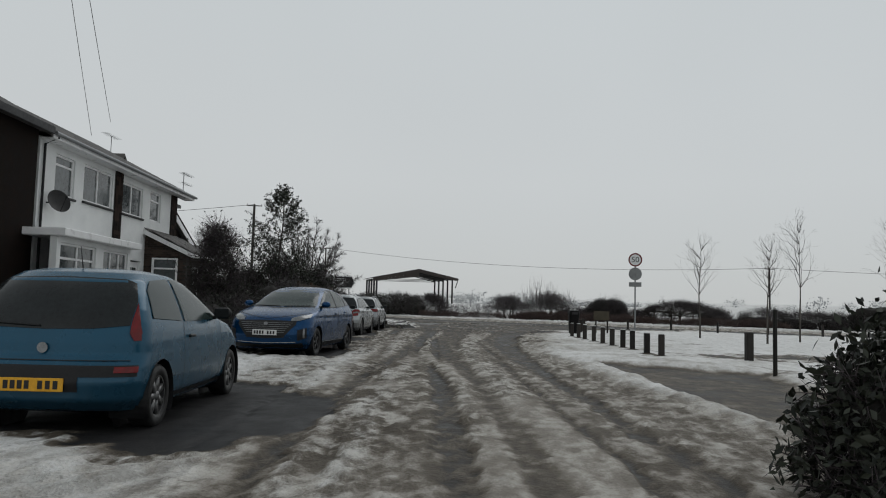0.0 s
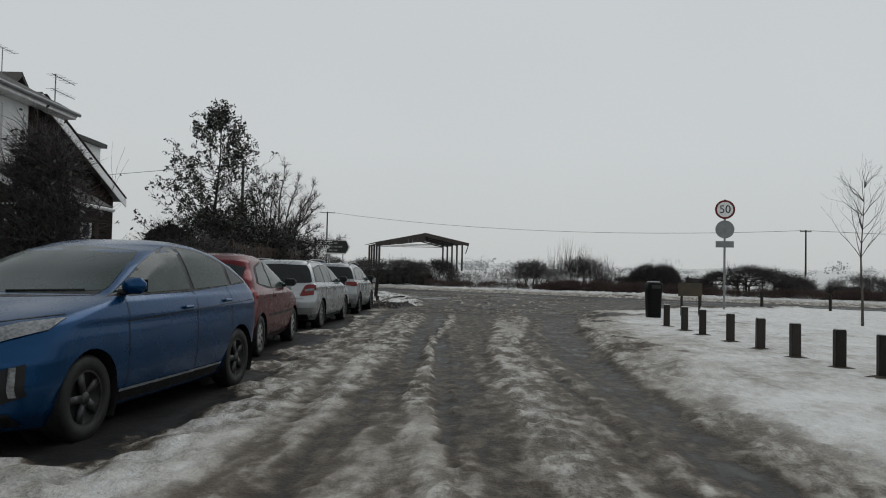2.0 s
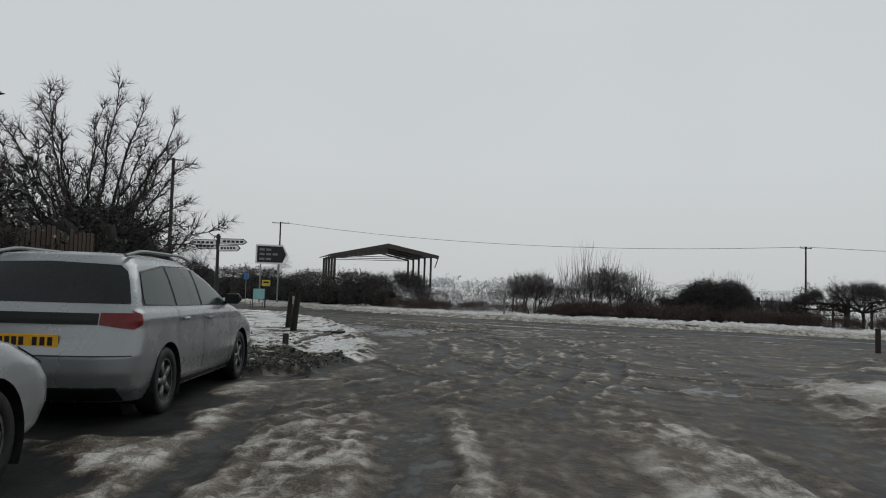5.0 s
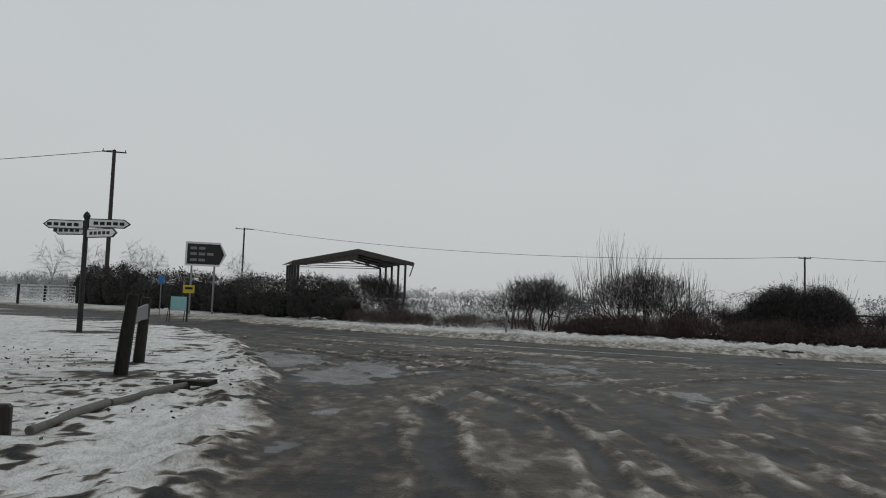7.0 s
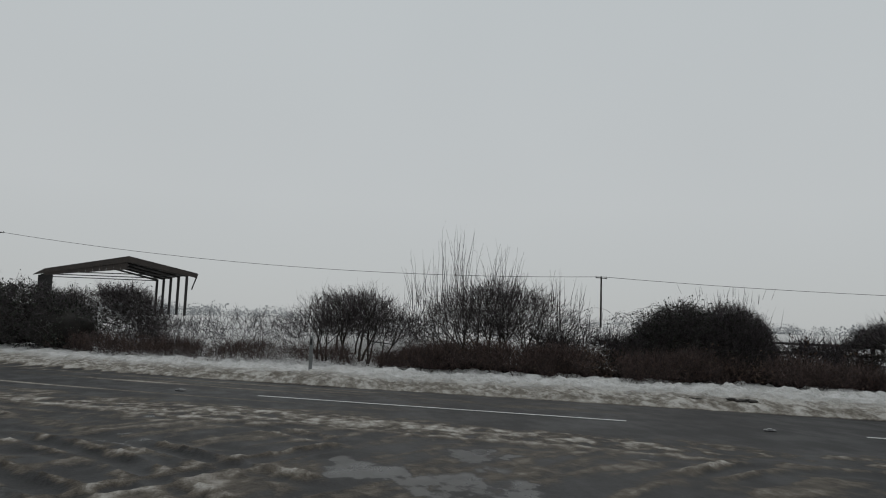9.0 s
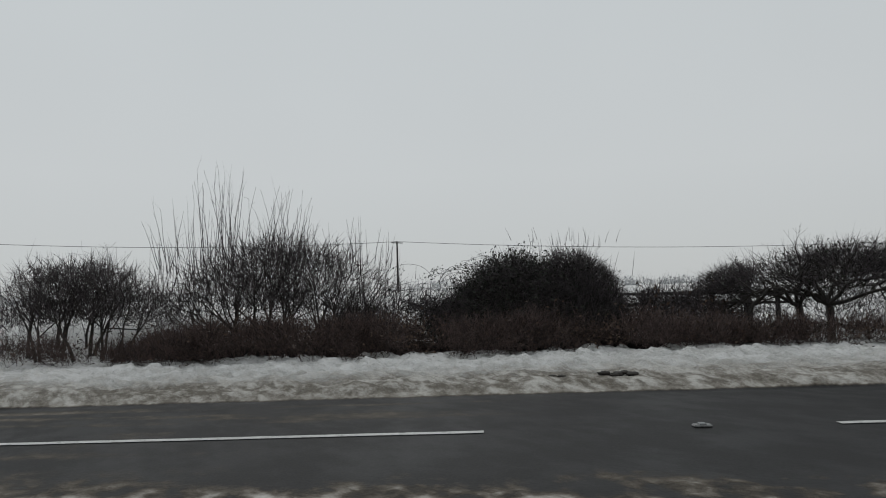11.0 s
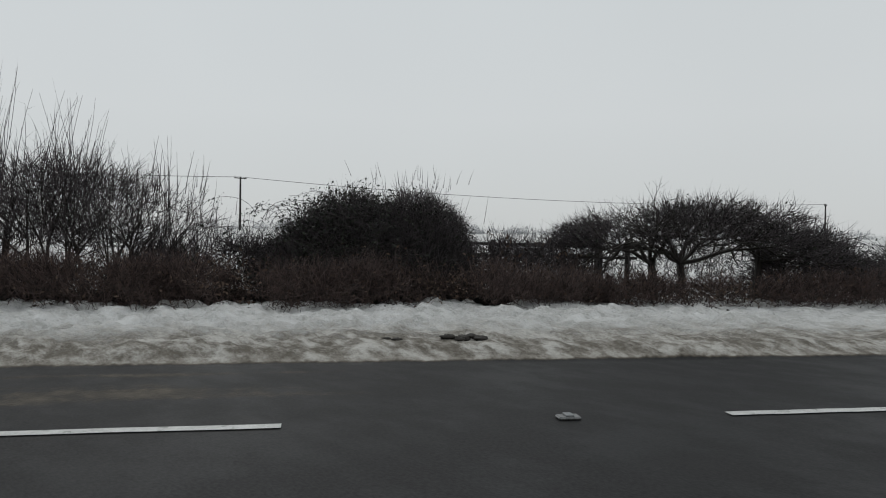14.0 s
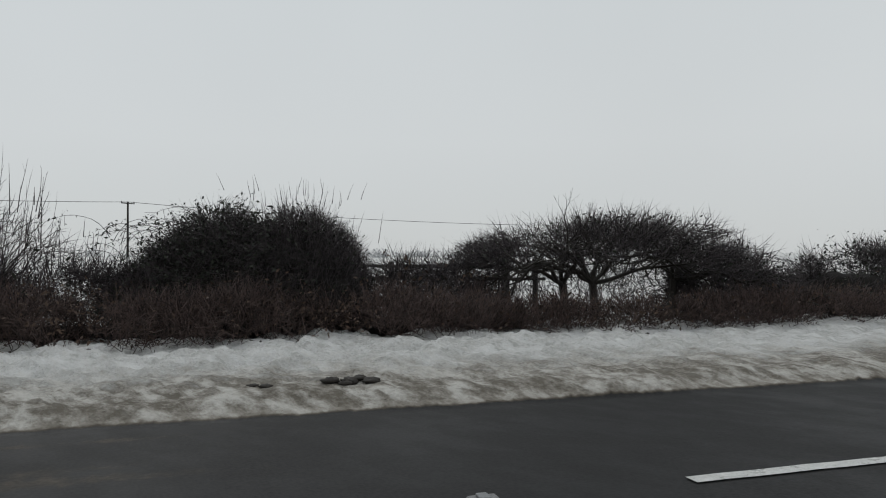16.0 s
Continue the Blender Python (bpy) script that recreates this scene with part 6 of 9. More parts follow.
def porch():
    """A brick side room with a lean-to tiled roof falling towards the road."""
    e = thing("porch", "dark brick lean-to porch with white windows and tiled roof", "porch")
    # brick side wall facing back along the road, with its window; laid brick by brick
    base = slab(Geo(), -4.58, -4.36, 0.0, 1.55, -0.2, 1.30)
    slab(base, -4.58, -4.36, 0.0, 0.30, 1.30, 2.66)
    slab(base, -4.58, -4.36, 1.25, 1.55, 1.30, 2.66)
    base.prism([hp(-4.58, 0, 2.66), hp(-4.58, 1.55, 2.66), hp(-4.58, 1.55, 2.78), hp(-4.58, 0.0, 3.52)], U * 0.22)
    wall = base.ob("side_wall", MORTAR, e, "dark brick side wall")
    bm = Geo().box((0, 0, 0), (0.212, 0.02, 0.063), bevel=0.004).mesh("brick")
    bm.materials.append(BRICK_DARK)
    j, z, n = 0, -0.15, 0
    while z < 3.4:
        o = 0.11 if j % 2 == 0 else 0.0
        while o < 1.5:
            inside = 0.30 < o < 1.25 and 1.28 < z < 2.66
            if not inside and z < 3.46 - 0.478 * o:
                b = new("brick", bm)
                b.parent = wall
                b.matrix_basis = Matrix.Translation(hp(-4.585, o, z)) @ HT.to_4x4()
                n += 1
            o += 0.222
        z += 0.075
        j += 1
    # window in the side wall
    wf = Geo()
    for a, b, c, d in ((0.30, 1.25, 2.60, 2.66), (0.30, 1.25, 1.30, 1.37), (0.30, 0.37, 1.37, 2.60), (1.18, 1.25, 1.37, 2.60), (0.37, 1.18, 2.24, 2.30)):
        slab(wf, -4.63, -4.53, a, b, c, d, 0.008)
    w = wf.ob("window", UPVC, e, "white plastic casement window")
    slab(Geo(), -4.56, -4.55, 0.35, 1.20, 1.35, 2.27).ob("pane", PANE, w)
    slab(Geo(), -4.56, -4.55, 0.35, 1.20, 2.27, 2.62).ob("pane", PANE, w)
    slab(Geo(), -4.70, -4.58, 0.26, 1.29, 1.24, 1.30, 0.01).ob("sill", UPVC, w)
    # front with door and glazing
    wall_with_openings("front_wall", -4.36, -1.2, 1.55, -0.2, 2.75, [(-3.9, -2.9, 0.1, 2.4), (-2.6, -1.5, 1.0, 2.4)], BRICK_DARK, e, 0.2)
    window(-3.9, -2.9, 0.1, 2.4, 1.55, e, 2, 0, False)
    window(-2.6, -1.5, 1.0, 2.4, 1.55, e, 2, 2.0, False)
    slab(Geo(), -1.42, -1.2, 0.0, 1.35, -0.2, 2.8).ob("far_wall", BRICK_DARK, e)
    r = Geo()
    r.prism([hp(-4.75, 0.0, 3.68), hp(-4.75, 1.85, 2.80), hp(-4.75, 1.85, 2.72), hp(-4.75, 0.0, 3.58)], U * 3.75)
    roof = r.ob("roof", ROOF_TILE, e, "dark tiled lean-to roof")
    up = (hp(0, 0.0, 3.68) - hp(0, 1.85, 2.80)).normalized()
    roof_tiles(roof, hp(-4.72, 1.86, 2.82), U, up, 11, 7, 0.325, ROOF_TILE)
    Geo().prism([hp(-4.80, 0.0, 3.70), hp(-4.80, 1.88, 2.82), hp(-4.80, 1.88, 2.66), hp(-4.80, 0.0, 3.52)], U * 0.035).ob("bargeboard", UPVC, e, "white sloping bargeboard")
    Geo().tube([hp(-4.8, 1.92, 2.76), hp(-1.2, 1.92, 2.76)], 0.05, 10).ob("gutter", UPVC, e)


porch()


def dark_house():
    """The next house back, standing forward, clad in dark tiles."""
    e = thing("house", "dark tile-hung house standing forward of its white neighbour", "house")
    slab(Geo(), -21.5, -12.8, -7.0, 0.15, -0.2, 5.6).ob("wall", TILE_HUNG, e, "dark hung-tile wall")
    g = Geo()
    g.prism([hp(-21.7, 0.45, 5.62), hp(-21.7, -3.4, 7.7), hp(-21.7, -7.4, 5.62), hp(-21.7, -7.4, 5.5), hp(-21.7, 0.45, 5.5)], U * 9.1)
    roof = g.ob("roof", ROOF_TILE, e)
    slab(Geo(), -21.7, -12.6, 0.43, 0.48, 5.44, 5.64, 0.01).ob("fascia", BLACK, e, "dark fascia board")


dark_house()


def chalet():
    """A gabled house farther on: dark gable to the road, white barge, flat-roofed dormer."""
    e = thing("house", "chalet house with dark gable, white bargeboards and a dormer", "house")
    o = HP + U * 8.5 + R * (-3.6)

    def cp(s, out, z):
        return o + U * s + R * out + Vector((0, 0, z))
    g = Geo()
    g.prism([cp(-9.2, 0, -0.2), cp(3.2, 0, -0.2), cp(3.2, 0, 4.2), cp(-3.6, 0, 7.05), cp(-9.2, 0, 4.6)], R * -9)
    g.ob("wall", TILE_HUNG, e, "dark tile-hung gable wall")
    tile = Geo().box((0, 0, 0), (0.018, 0.196, 0.235), bevel=0.004).mesh("wall_tile")
    tile.materials.append(TILE_HUNG)
    turn = Matrix((R, U, Vector((0, 0, 1)))).transposed().to_4x4() @ Matrix.Rotation(-0.05, 4, "Y")
    rest = Geo()
    count = 0
    for row in range(27):
        z = 4.0 + 0.11 * row
        for k in range(60):
            s = -6.0 + 0.2 * k + 0.1 * (row % 2)
            if s > 3.1 or z > 7.0 - (7.05 - 4.2) * abs(s + 3.6) / 6.8 - 0.12:
                continue
            count += 1
            if count <= 300:
                o2 = new("wall_tile", tile)
                o2.parent = e
                o2.matrix_basis = Matrix.Translation(cp(s, 0.012, z)) @ turn
            else:
                rest.box(cp(s, 0.012, z), (0.018, 0.196, 0.235), turn.to_3x3())
    tagged(rest.ob("upper_tiles", TILE_HUNG, e, "courses of dark hung tiles"), kind="stuff")
    for s_end, z_end in ((3.8, 4.25), (-9.8, 4.55)):
        r = Geo()
        n = 0.12
        r.prism([cp(-3.6, 0.3, 7.32), cp(s_end, 0.3, z_end), cp(s_end, 0.3, z_end - n), cp(-3.6, 0.3, 7.32 - n)], R * -9.6)
        roof = r.ob("roof", ROOF_TILE, e)
        b = Geo()
        b.prism([cp(-3.6, 0.34, 7.25), cp(s_end, 0.34, z_end - 0.03), cp(s_end, 0.34, z_end - 0.36), cp(-3.6, 0.34, 6.92)], R * -0.04)
        b.ob("bargeboard", UPVC, e, "white bargeboard")
    for k in range(24):
        s = -3.4 + 7.2 * k / 24
        z = 7.32 - (7.32 - 4.25) * (s + 0.15 + 3.6) / 7.4
        Geo().box(cp(s + 0.15, 0.24, z + 0.05), (0.26, 0.33, 0.04), Matrix((R, U, Vector((0, 0, 1)))).transposed() @ Matrix.Rotation(-0.39, 3, "X"), 0.01).ob("verge_tile", ROOF_TILE, e)
    d = Geo()
    d.prism([cp(0.4, -1.1, 6.62), cp(4.25, -1.1, 6.62), cp(4.25, -1.1, 3.9), cp(0.4, -1.1, 5.4)], R * -2.4)
    dorm = d.ob("dormer", RENDER_W, e, "white flat-roofed dormer")
    t = Geo()
    t.prism([cp(0.1, -0.9, 6.62), cp(4.5, -0.9, 6.62), cp(4.5, -0.9, 6.80), cp(0.1, -0.9, 6.80)], R * -2.9)
    t.ob("dormer_roof", STEEL_DARK, dorm, "dark flat dormer roof")


chalet()


def far_gable():
    """The ridge end of a house behind, peeping over the roof, with a television aerial."""
    e = thing("house", "house behind with a dark roof and white gable peak", "house")
    c = Vector((-20.4, 35.0, 0))
    g = Geo()
    p = [c + U * -3 + Vector((0, 0, 0)), c + U * 3, c + U * 3 + Vector((0, 0, 6.2)), c + Vector((0, 0, 8.95)), c + U * -3 + Vector((0, 0, 6.2))]
    g.prism(p, R * -7)
    g.ob("wall", RENDER_W, e)
    for sgn in (-1, 1):
        r = Geo()
        r.prism([c + Vector((0, 0, 9.3)) + R * 0.4, c + U * (sgn * 3.4) + Vector((0, 0, 6.1)) + R * 0.4, c + U * (sgn * 3.4) + Vector((0, 0, 5.95)) + R * 0.4, c + Vector((0, 0, 9.1)) + R * 0.4], R * -7.8)
        r.ob("roof", ROOF_TILE, e)
    a = thing("television_aerial", "thin metal television aerial on a mast", "aerial")
    top = Vector((-20.6, 34.6, 10.2))
    Geo().tube([top - Vector((0, 0, 1.6)), top], 0.02, 6).ob("mast", GALV, a)
    Geo().tube([top + U * -0.9, top + U * 0.9], 0.012, 6).ob("boom", GALV, a)
    for k in range(9):
        q = top + U * (-0.85 + 0.21 * k)
        Geo().tube([q - R * 0.22, q + R * 0.22], 0.006, 5).ob("element", GALV, a)


far_gable()


def dish():
    e = thing("satellite_dish", "dark mesh satellite dish on the white wall", "satellite dish")
    c = hp(-11.9, 0.35, 3.75)
    face = (R * 0.8 - U * 0.5 + Vector((0, 0, 0.35))).normalized()
    a = face.cross(Vector((0, 0, 1))).normalized()
    b = a.cross(face)
    rows = []
    for i in range(7):
        r = 0.33 * i / 6
        rows.append([c + a * r * math.cos(6.28319 * k / 24) + b * r * math.sin(6.28319 * k / 24) + face * (0.10 * (i / 6) ** 2 - 0.1) for k in range(25)])
    Geo().grid(rows).ob("reflector", STEEL_DARK, e)
    Geo().tube([c - face * 0.1, hp(-11.9, 0.0, 3.7)], 0.02, 8).ob("bracket", STEEL_DARK, e)
    Geo().tube([c - b * 0.30 - face * 0.02, c + face * 0.32 - b * 0.05], 0.011, 6).ob("feed_arm", STEEL_DARK, e)
    Geo().box(c + face * 0.33 - b * 0.04, (0.05, 0.05, 0.09), bevel=0.01).ob("receiver", BLACK, e)


dish()


def eave_aerial():
    e = thing("television_aerial", "thin metal television aerial on the house eave", "aerial")
    a = hp(-0.9, 0.1, 5.6)
    Geo().tube([a, a + Vector((0, 0, 0.9))], 0.016, 6).ob("mast", GALV, e)
    for z, n in ((0.85, 7), (0.45, 5)):
        c = a + Vector((0, 0, z))
        Geo().tube([c - U * 0.2, c + U * 1.1], 0.010, 6).ob("boom", GALV, e)
        for k in range(n):
            q = c + U * (-0.15 + 1.2 * k / n)
            Geo().tube([q - R * 0.18, q + R * 0.18], 0.005, 5).ob("element", GALV, e)


eave_aerial()

# ---- hedges, bushes and trees ----
RNG = np.random.RandomState(11)


def rods(name, segs, material, parent=None):
    """Three-sided tapered twigs from rows of (start, end, radius at start, radius at end)."""
    s = np.asarray(segs, float)
    a, b, r0, r1 = s[:, 0:3], s[:, 3:6], s[:, 6:7], s[:, 7:8]
    d = b - a
    d /= np.linalg.norm(d, axis=1, keepdims=True) + 1e-9
    ref = np.where(np.abs(d[:, 2:3]) < 0.9, [[0, 0, 1.0]], [[1.0, 0, 0]])
    e = np.cross(d, ref)
    e /= np.linalg.norm(e, axis=1, keepdims=True) + 1e-9
    f = np.cross(d, e)
    ring = [(math.cos(x), math.sin(x)) for x in (0, 2.0944, 4.1888)]
    # twig ends run to a point, all other lengths keep their girth
    tip = (r1 <= 0.62 * r0)[:, 0] & (r0[:, 0] < 0.009)
    foot = np.where(tip[:, None], r0 * 1.12, r0)
    low = np.stack([a + foot * (c * e + w * f) for c, w in ring], 1)
    high = np.stack([b + r1 * (c * e + w * f) for c, w in ring], 1)
    v1 = np.concatenate([low, high], 1)[~tip].reshape(-1, 3)
    v2 = np.concatenate([low, b[:, None]], 1)[tip].reshape(-1, 3)
    k = np.arange((~tip).sum())[:, None] * 6
    q = np.concatenate([k + np.array([tri]) for i in range(3) for tri in ((i, (i + 1) % 3, (i + 1) % 3 + 3), (i, (i + 1) % 3 + 3, i + 3))])
    k = np.arange(tip.sum())[:, None] * 4 + len(v1)
    t = np.concatenate([k + np.array([[i, (i + 1) % 3, 3]]) for i in range(3)])
    return raw_mesh(name, np.concatenate([v1, v2]), np.concatenate([q, t]), material, parent=parent)


def leaves(name, pts, size, material, parent=None, flat=0.0):
    """Small folded leaves scattered at the points."""
    p = np.asarray(pts, float)
    n = len(p)
    a = RNG.normal(size=(n, 3))
    a[:, 2] *= 1 - flat
    a /= np.linalg.norm(a, axis=1, keepdims=True)
    b = np.cross(a, RNG.normal(size=(n, 3)))
    b /= np.linalg.norm(b, axis=1, keepdims=True)
    c = np.cross(a, b)
    s = size * RNG.uniform(0.6, 1.3, (n, 1))
    v = np.stack([p - a * s, p + b * s * 0.45 + c * s * 0.12, p + a * s, p - b * s * 0.45 + c * s * 0.12], 1).reshape(-1, 3)
    k = np.arange(n)[:, None] * 4
    q = np.concatenate([k + np.array([[0, 1, 2]]), k + np.array([[0, 2, 3]])])
    return raw_mesh(name, v, q, material, parent=parent)


def grow(start, way, length, radius, depth, out, tips, spread=0.6, lift=0.15, kids=3, taper=0.62, bends=3):
    """A branch of a few bent lengths, with smaller branches off it."""
    p, d = np.array(start, float), np.array(way, float)
    d /= np.linalg.norm(d)
    r = radius
    for i in range(bends):
        d = d + RNG.normal(size=3) * 0.16 + np.array([0, 0, lift * 0.3])
        d /= np.linalg.norm(d)
        q = p + d * length / bends
        r2 = max(r * (1 - 0.32 / bends * (i + 1)), 0.002)
        out.append((*p, *q, r, r2))
        if depth > 0 and (i > 0 or bends == 1):
            for _ in range(kids if i < bends - 1 else kids + 1):
                w = d + RNG.normal(size=3) * spread + np.array([0, 0, lift])
                grow(q, w, length * RNG.uniform(0.45, 0.75), r2 * taper, depth - 1, out, tips, spread, lift, kids, taper, max(2, bends - 1))
        p, r = q, r2
    if depth == 0:
        tips.append(p)


def shade_core(name, centre, size, parent, seed=0, along=None):
    """An added bumpy core that closes a thick bush, painted dark for its inner shade."""
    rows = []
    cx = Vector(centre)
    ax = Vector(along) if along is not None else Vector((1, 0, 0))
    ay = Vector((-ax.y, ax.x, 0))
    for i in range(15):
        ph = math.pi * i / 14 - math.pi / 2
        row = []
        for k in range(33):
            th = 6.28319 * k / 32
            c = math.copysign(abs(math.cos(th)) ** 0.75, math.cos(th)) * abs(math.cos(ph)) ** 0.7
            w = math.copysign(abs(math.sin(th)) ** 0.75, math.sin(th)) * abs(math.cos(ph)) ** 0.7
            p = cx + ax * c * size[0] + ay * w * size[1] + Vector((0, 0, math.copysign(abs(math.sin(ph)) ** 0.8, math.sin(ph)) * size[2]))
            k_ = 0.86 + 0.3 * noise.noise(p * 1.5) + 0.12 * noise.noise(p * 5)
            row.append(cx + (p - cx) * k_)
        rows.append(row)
    return Geo().grid(rows).ob(name, CORE, parent, "added core painted dark as inner shade", True)


def thicket(name, label, category, a, b, depth, h, twigs, leafs, twig_mat, leaf_mat, seed, core=0.7, group="", hump=0.3, up=0.5, tw=(0.25, 0.6), rad=0.006, leaf=0.05, base=0.0, stems=0, fringe=0.6):
    """A hedge or bush between two points of the plan: twigs, leaves and an added core painted dark as shade."""
    e = thing(name, label, category, Matrix.Identity(4), group)
    a, b = Vector((*a, 0)), Vector((*b, 0))
    ax = (b - a)
    ln = ax.length
    ax = ax.normalized()
    ay = Vector((-ax.y, ax.x, 0))
    n = int(twigs * 1.6)
    u, w = RNG.uniform(0, 1, n), RNG.uniform(-1, 1, n)
    top = h * (1 - hump + 2 * hump * fbm(u * ln * 0.8 + seed * 7.3, np.full(n, seed * 1.7), 3, seed))
    endc = np.clip(1 - np.abs(2 * u - 1) ** (5 if ln > 4 else 2.6), 0, 1) ** 0.45
    t = RNG.uniform(0, 1, n) ** 0.75
    z = base + t * (top - base) * endc
    reach = depth / 2 * (0.75 + 0.5 * fbm(u * ln * 1.1 + 3, z * 1.3 + seed, 3, seed + 4)) * np.clip(1.15 - t ** 3, 0.25, 1) * (0.5 + 0.5 * endc)
    px = np.outer(u * ln, ax) + np.outer(w * reach, ay) + np.array(a)
    px[:, 2] = z
    g0 = np.array([height(*(a + ax * (ln * f))[:2]) for f in np.linspace(0, 1, 9)])
    ground = np.interp(u, np.linspace(0, 1, 9), g0)
    px[:, 2] += ground
    d = RNG.normal(size=(n, 3)) * 0.75 + np.outer(w, ay) * 0.8 + np.array([0, 0, up])
    d += np.outer(2 * u - 1, ax) * (0.5 if ln < 4 else 0.1)
    d /= np.linalg.norm(d, axis=1, keepdims=True)
    length = RNG.uniform(*tw, n) * (0.6 + fringe * t)
    # thin patches and gaps, more of them towards the outline
    dens = fbm(px[:, 0] * 1.7 + px[:, 2] * 1.3, px[:, 1] * 1.7 - px[:, 2] * 1.1, 3, seed + 9)
    keep = dens > np.quantile(dens, 1 - twigs / n)
    segs = []
    m1 = px + d * length[:, None] * 0.5
    d2 = d + RNG.normal(size=(n, 3)) * 0.35 + np.array([0, 0, 0.25 * up])
    d2 /= np.linalg.norm(d2, axis=1, keepdims=True)
    m2 = m1 + d2 * length[:, None] * 0.5
    d3 = d + RNG.normal(size=(n, 3)) * 0.6
    d3 /= np.linalg.norm(d3, axis=1, keepdims=True)
    m3 = m1 + d3 * length[:, None] * 0.4
    r = rad * RNG.uniform(0.6, 1.3, (n, 1))
    segs = np.concatenate([np.hstack([px, m1, r, r * 0.75])[keep], np.hstack([m1, m2, r * 0.75, r * 0.3])[keep], np.hstack([m1, m3, r * 0.6, r * 0.25])[keep]])
    rods("branchwork", segs, twig_mat, e)
    if leafs:
        pick = RNG.choice(n, leafs)
        leaves("foliage", (m1[pick] + (m2[pick] - m1[pick]) * RNG.uniform(-0.6, 1.05, (leafs, 1))) + RNG.normal(size=(leafs, 3)) * 0.04, leaf, leaf_mat, e)
    if stems:
        for k in range(stems):
            out, tips = [], []
            f = RNG.uniform(0.15, 0.85)
            p = a + ax * (ln * f) + ay * RNG.uniform(-0.25, 0.25) * depth
            p.z = height(p.x, p.y) - 0.05
            grow(p, Vector((RNG.normal() * 0.25, RNG.normal() * 0.25, 1)), h * 0.5, 0.045 * RNG.uniform(0.7, 1.4), 2, out, tips, 0.5, 0.2, 2, 0.6, 3)
            rods("stem", out, BARK, e)
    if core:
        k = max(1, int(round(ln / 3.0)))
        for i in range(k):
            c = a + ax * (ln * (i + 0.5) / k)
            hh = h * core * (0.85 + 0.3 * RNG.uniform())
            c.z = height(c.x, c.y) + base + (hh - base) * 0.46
            shade_core("shade_core", c, (ln / k * (0.5 if k > 1 else 0.44), depth * 0.33, (hh - base) * 0.54), e, i, ax)
    return e


def mp(q, m):
    p = at_main(q, m)
    return (p.x, p.y)


def loaf(name, label, knots, m, depth, n, leafs, twig_mat, leaf_mat, seed, low=0.0, tw=(0.15, 0.4), rad=0.005, up=0.5, leaf=0.035, shrink=0.86, group="hedgerow bushes", span=1.6):
    """A dense bush whose top follows a line of (place along the road, height), with an added core painted dark as shade
    and twigs all over its skin.
    """
    e = thing(name, label, "bush", Matrix.Identity(4), group)
    kq, kz = np.array(knots).T
    mid = (kq[0] + kq[-1]) / 2

    def skin(q, a, k):
        top = np.interp(q, kq, kz) + 0.22 * (fbm(q * 1.7 + seed, q * 0 + seed, 3, seed) - 0.5)
        bump = 0.84 + 0.32 * fbm(q * span + seed, a * 1.7, 3, seed + 3)
        return m - np.cos(a) * depth / 2 * k * bump * np.clip((top - low) / (kz.max() - low), 0.3, 1) ** 0.5, low + (top - low) * np.abs(np.sin(a)) ** 0.8 * k * (0.5 + 0.5 * bump)
    g0 = height(*mp(mid, m))
    rows = []
    for q in np.linspace(kq[0] + 0.08, kq[-1] - 0.08, 40):
        row = []
        for a in np.linspace(0.0, math.pi, 19):
            mm, z = skin(np.array([q]), np.array([a]), shrink)
            p = at_main(q, float(mm[0]), g0 + float(z[0]))
            row.append(p + Vector((noise.noise(p * 5), noise.noise(p * 5 + Vector((9, 0, 0))), noise.noise(p * 6))) * 0.07)
        rows.append(row)
    Geo().grid(rows).ob("shade_core", CORE, e, "added core painted dark as inner shade", True)
    q, a = RNG.uniform(kq[0], kq[-1], n), np.clip(RNG.normal(1.15, 0.7, n), 0, math.pi)
    mm, z = skin(q, a, RNG.uniform(0.80, 0.98, n))
    pt = np.array(ML)[None] + np.outer(q, MD) + np.outer(mm, MN)
    pt[:, 2] = g0 + z
    d = RNG.normal(size=(n, 3)) * 0.6 - np.outer(np.cos(a), MN) * 0.7 + np.outer((q - mid) / (kq[-1] - kq[0]), MD) + np.array([0, 0, up])
    d /= np.linalg.norm(d, axis=1, keepdims=True)
    ln = RNG.uniform(*tw, (n, 1))
    m1 = pt + d * ln * 0.5
    m2 = m1 + (d + RNG.normal(size=(n, 3)) * 0.4) * ln * 0.5
    m3 = m1 + (d + RNG.normal(size=(n, 3)) * 0.7) * ln * 0.35
    r = rad * RNG.uniform(0.6, 1.3, (n, 1))
    rods("branchwork", np.concatenate([np.hstack([pt, m1, r, r * 0.7]), np.hstack([m1, m2, r * 0.7, r * 0.3]), np.hstack([m1, m3, r * 0.6, r * 0.3])]), twig_mat, e)
    if leafs:
        pick = RNG.choice(n, leafs)
        leaves("foliage", m1[pick] + (m2[pick] - m1[pick]) * RNG.uniform(-0.7, 1.0, (leafs, 1)) + RNG.normal(size=(leafs, 3)) * 0.03, leaf, leaf_mat, e)
    return e


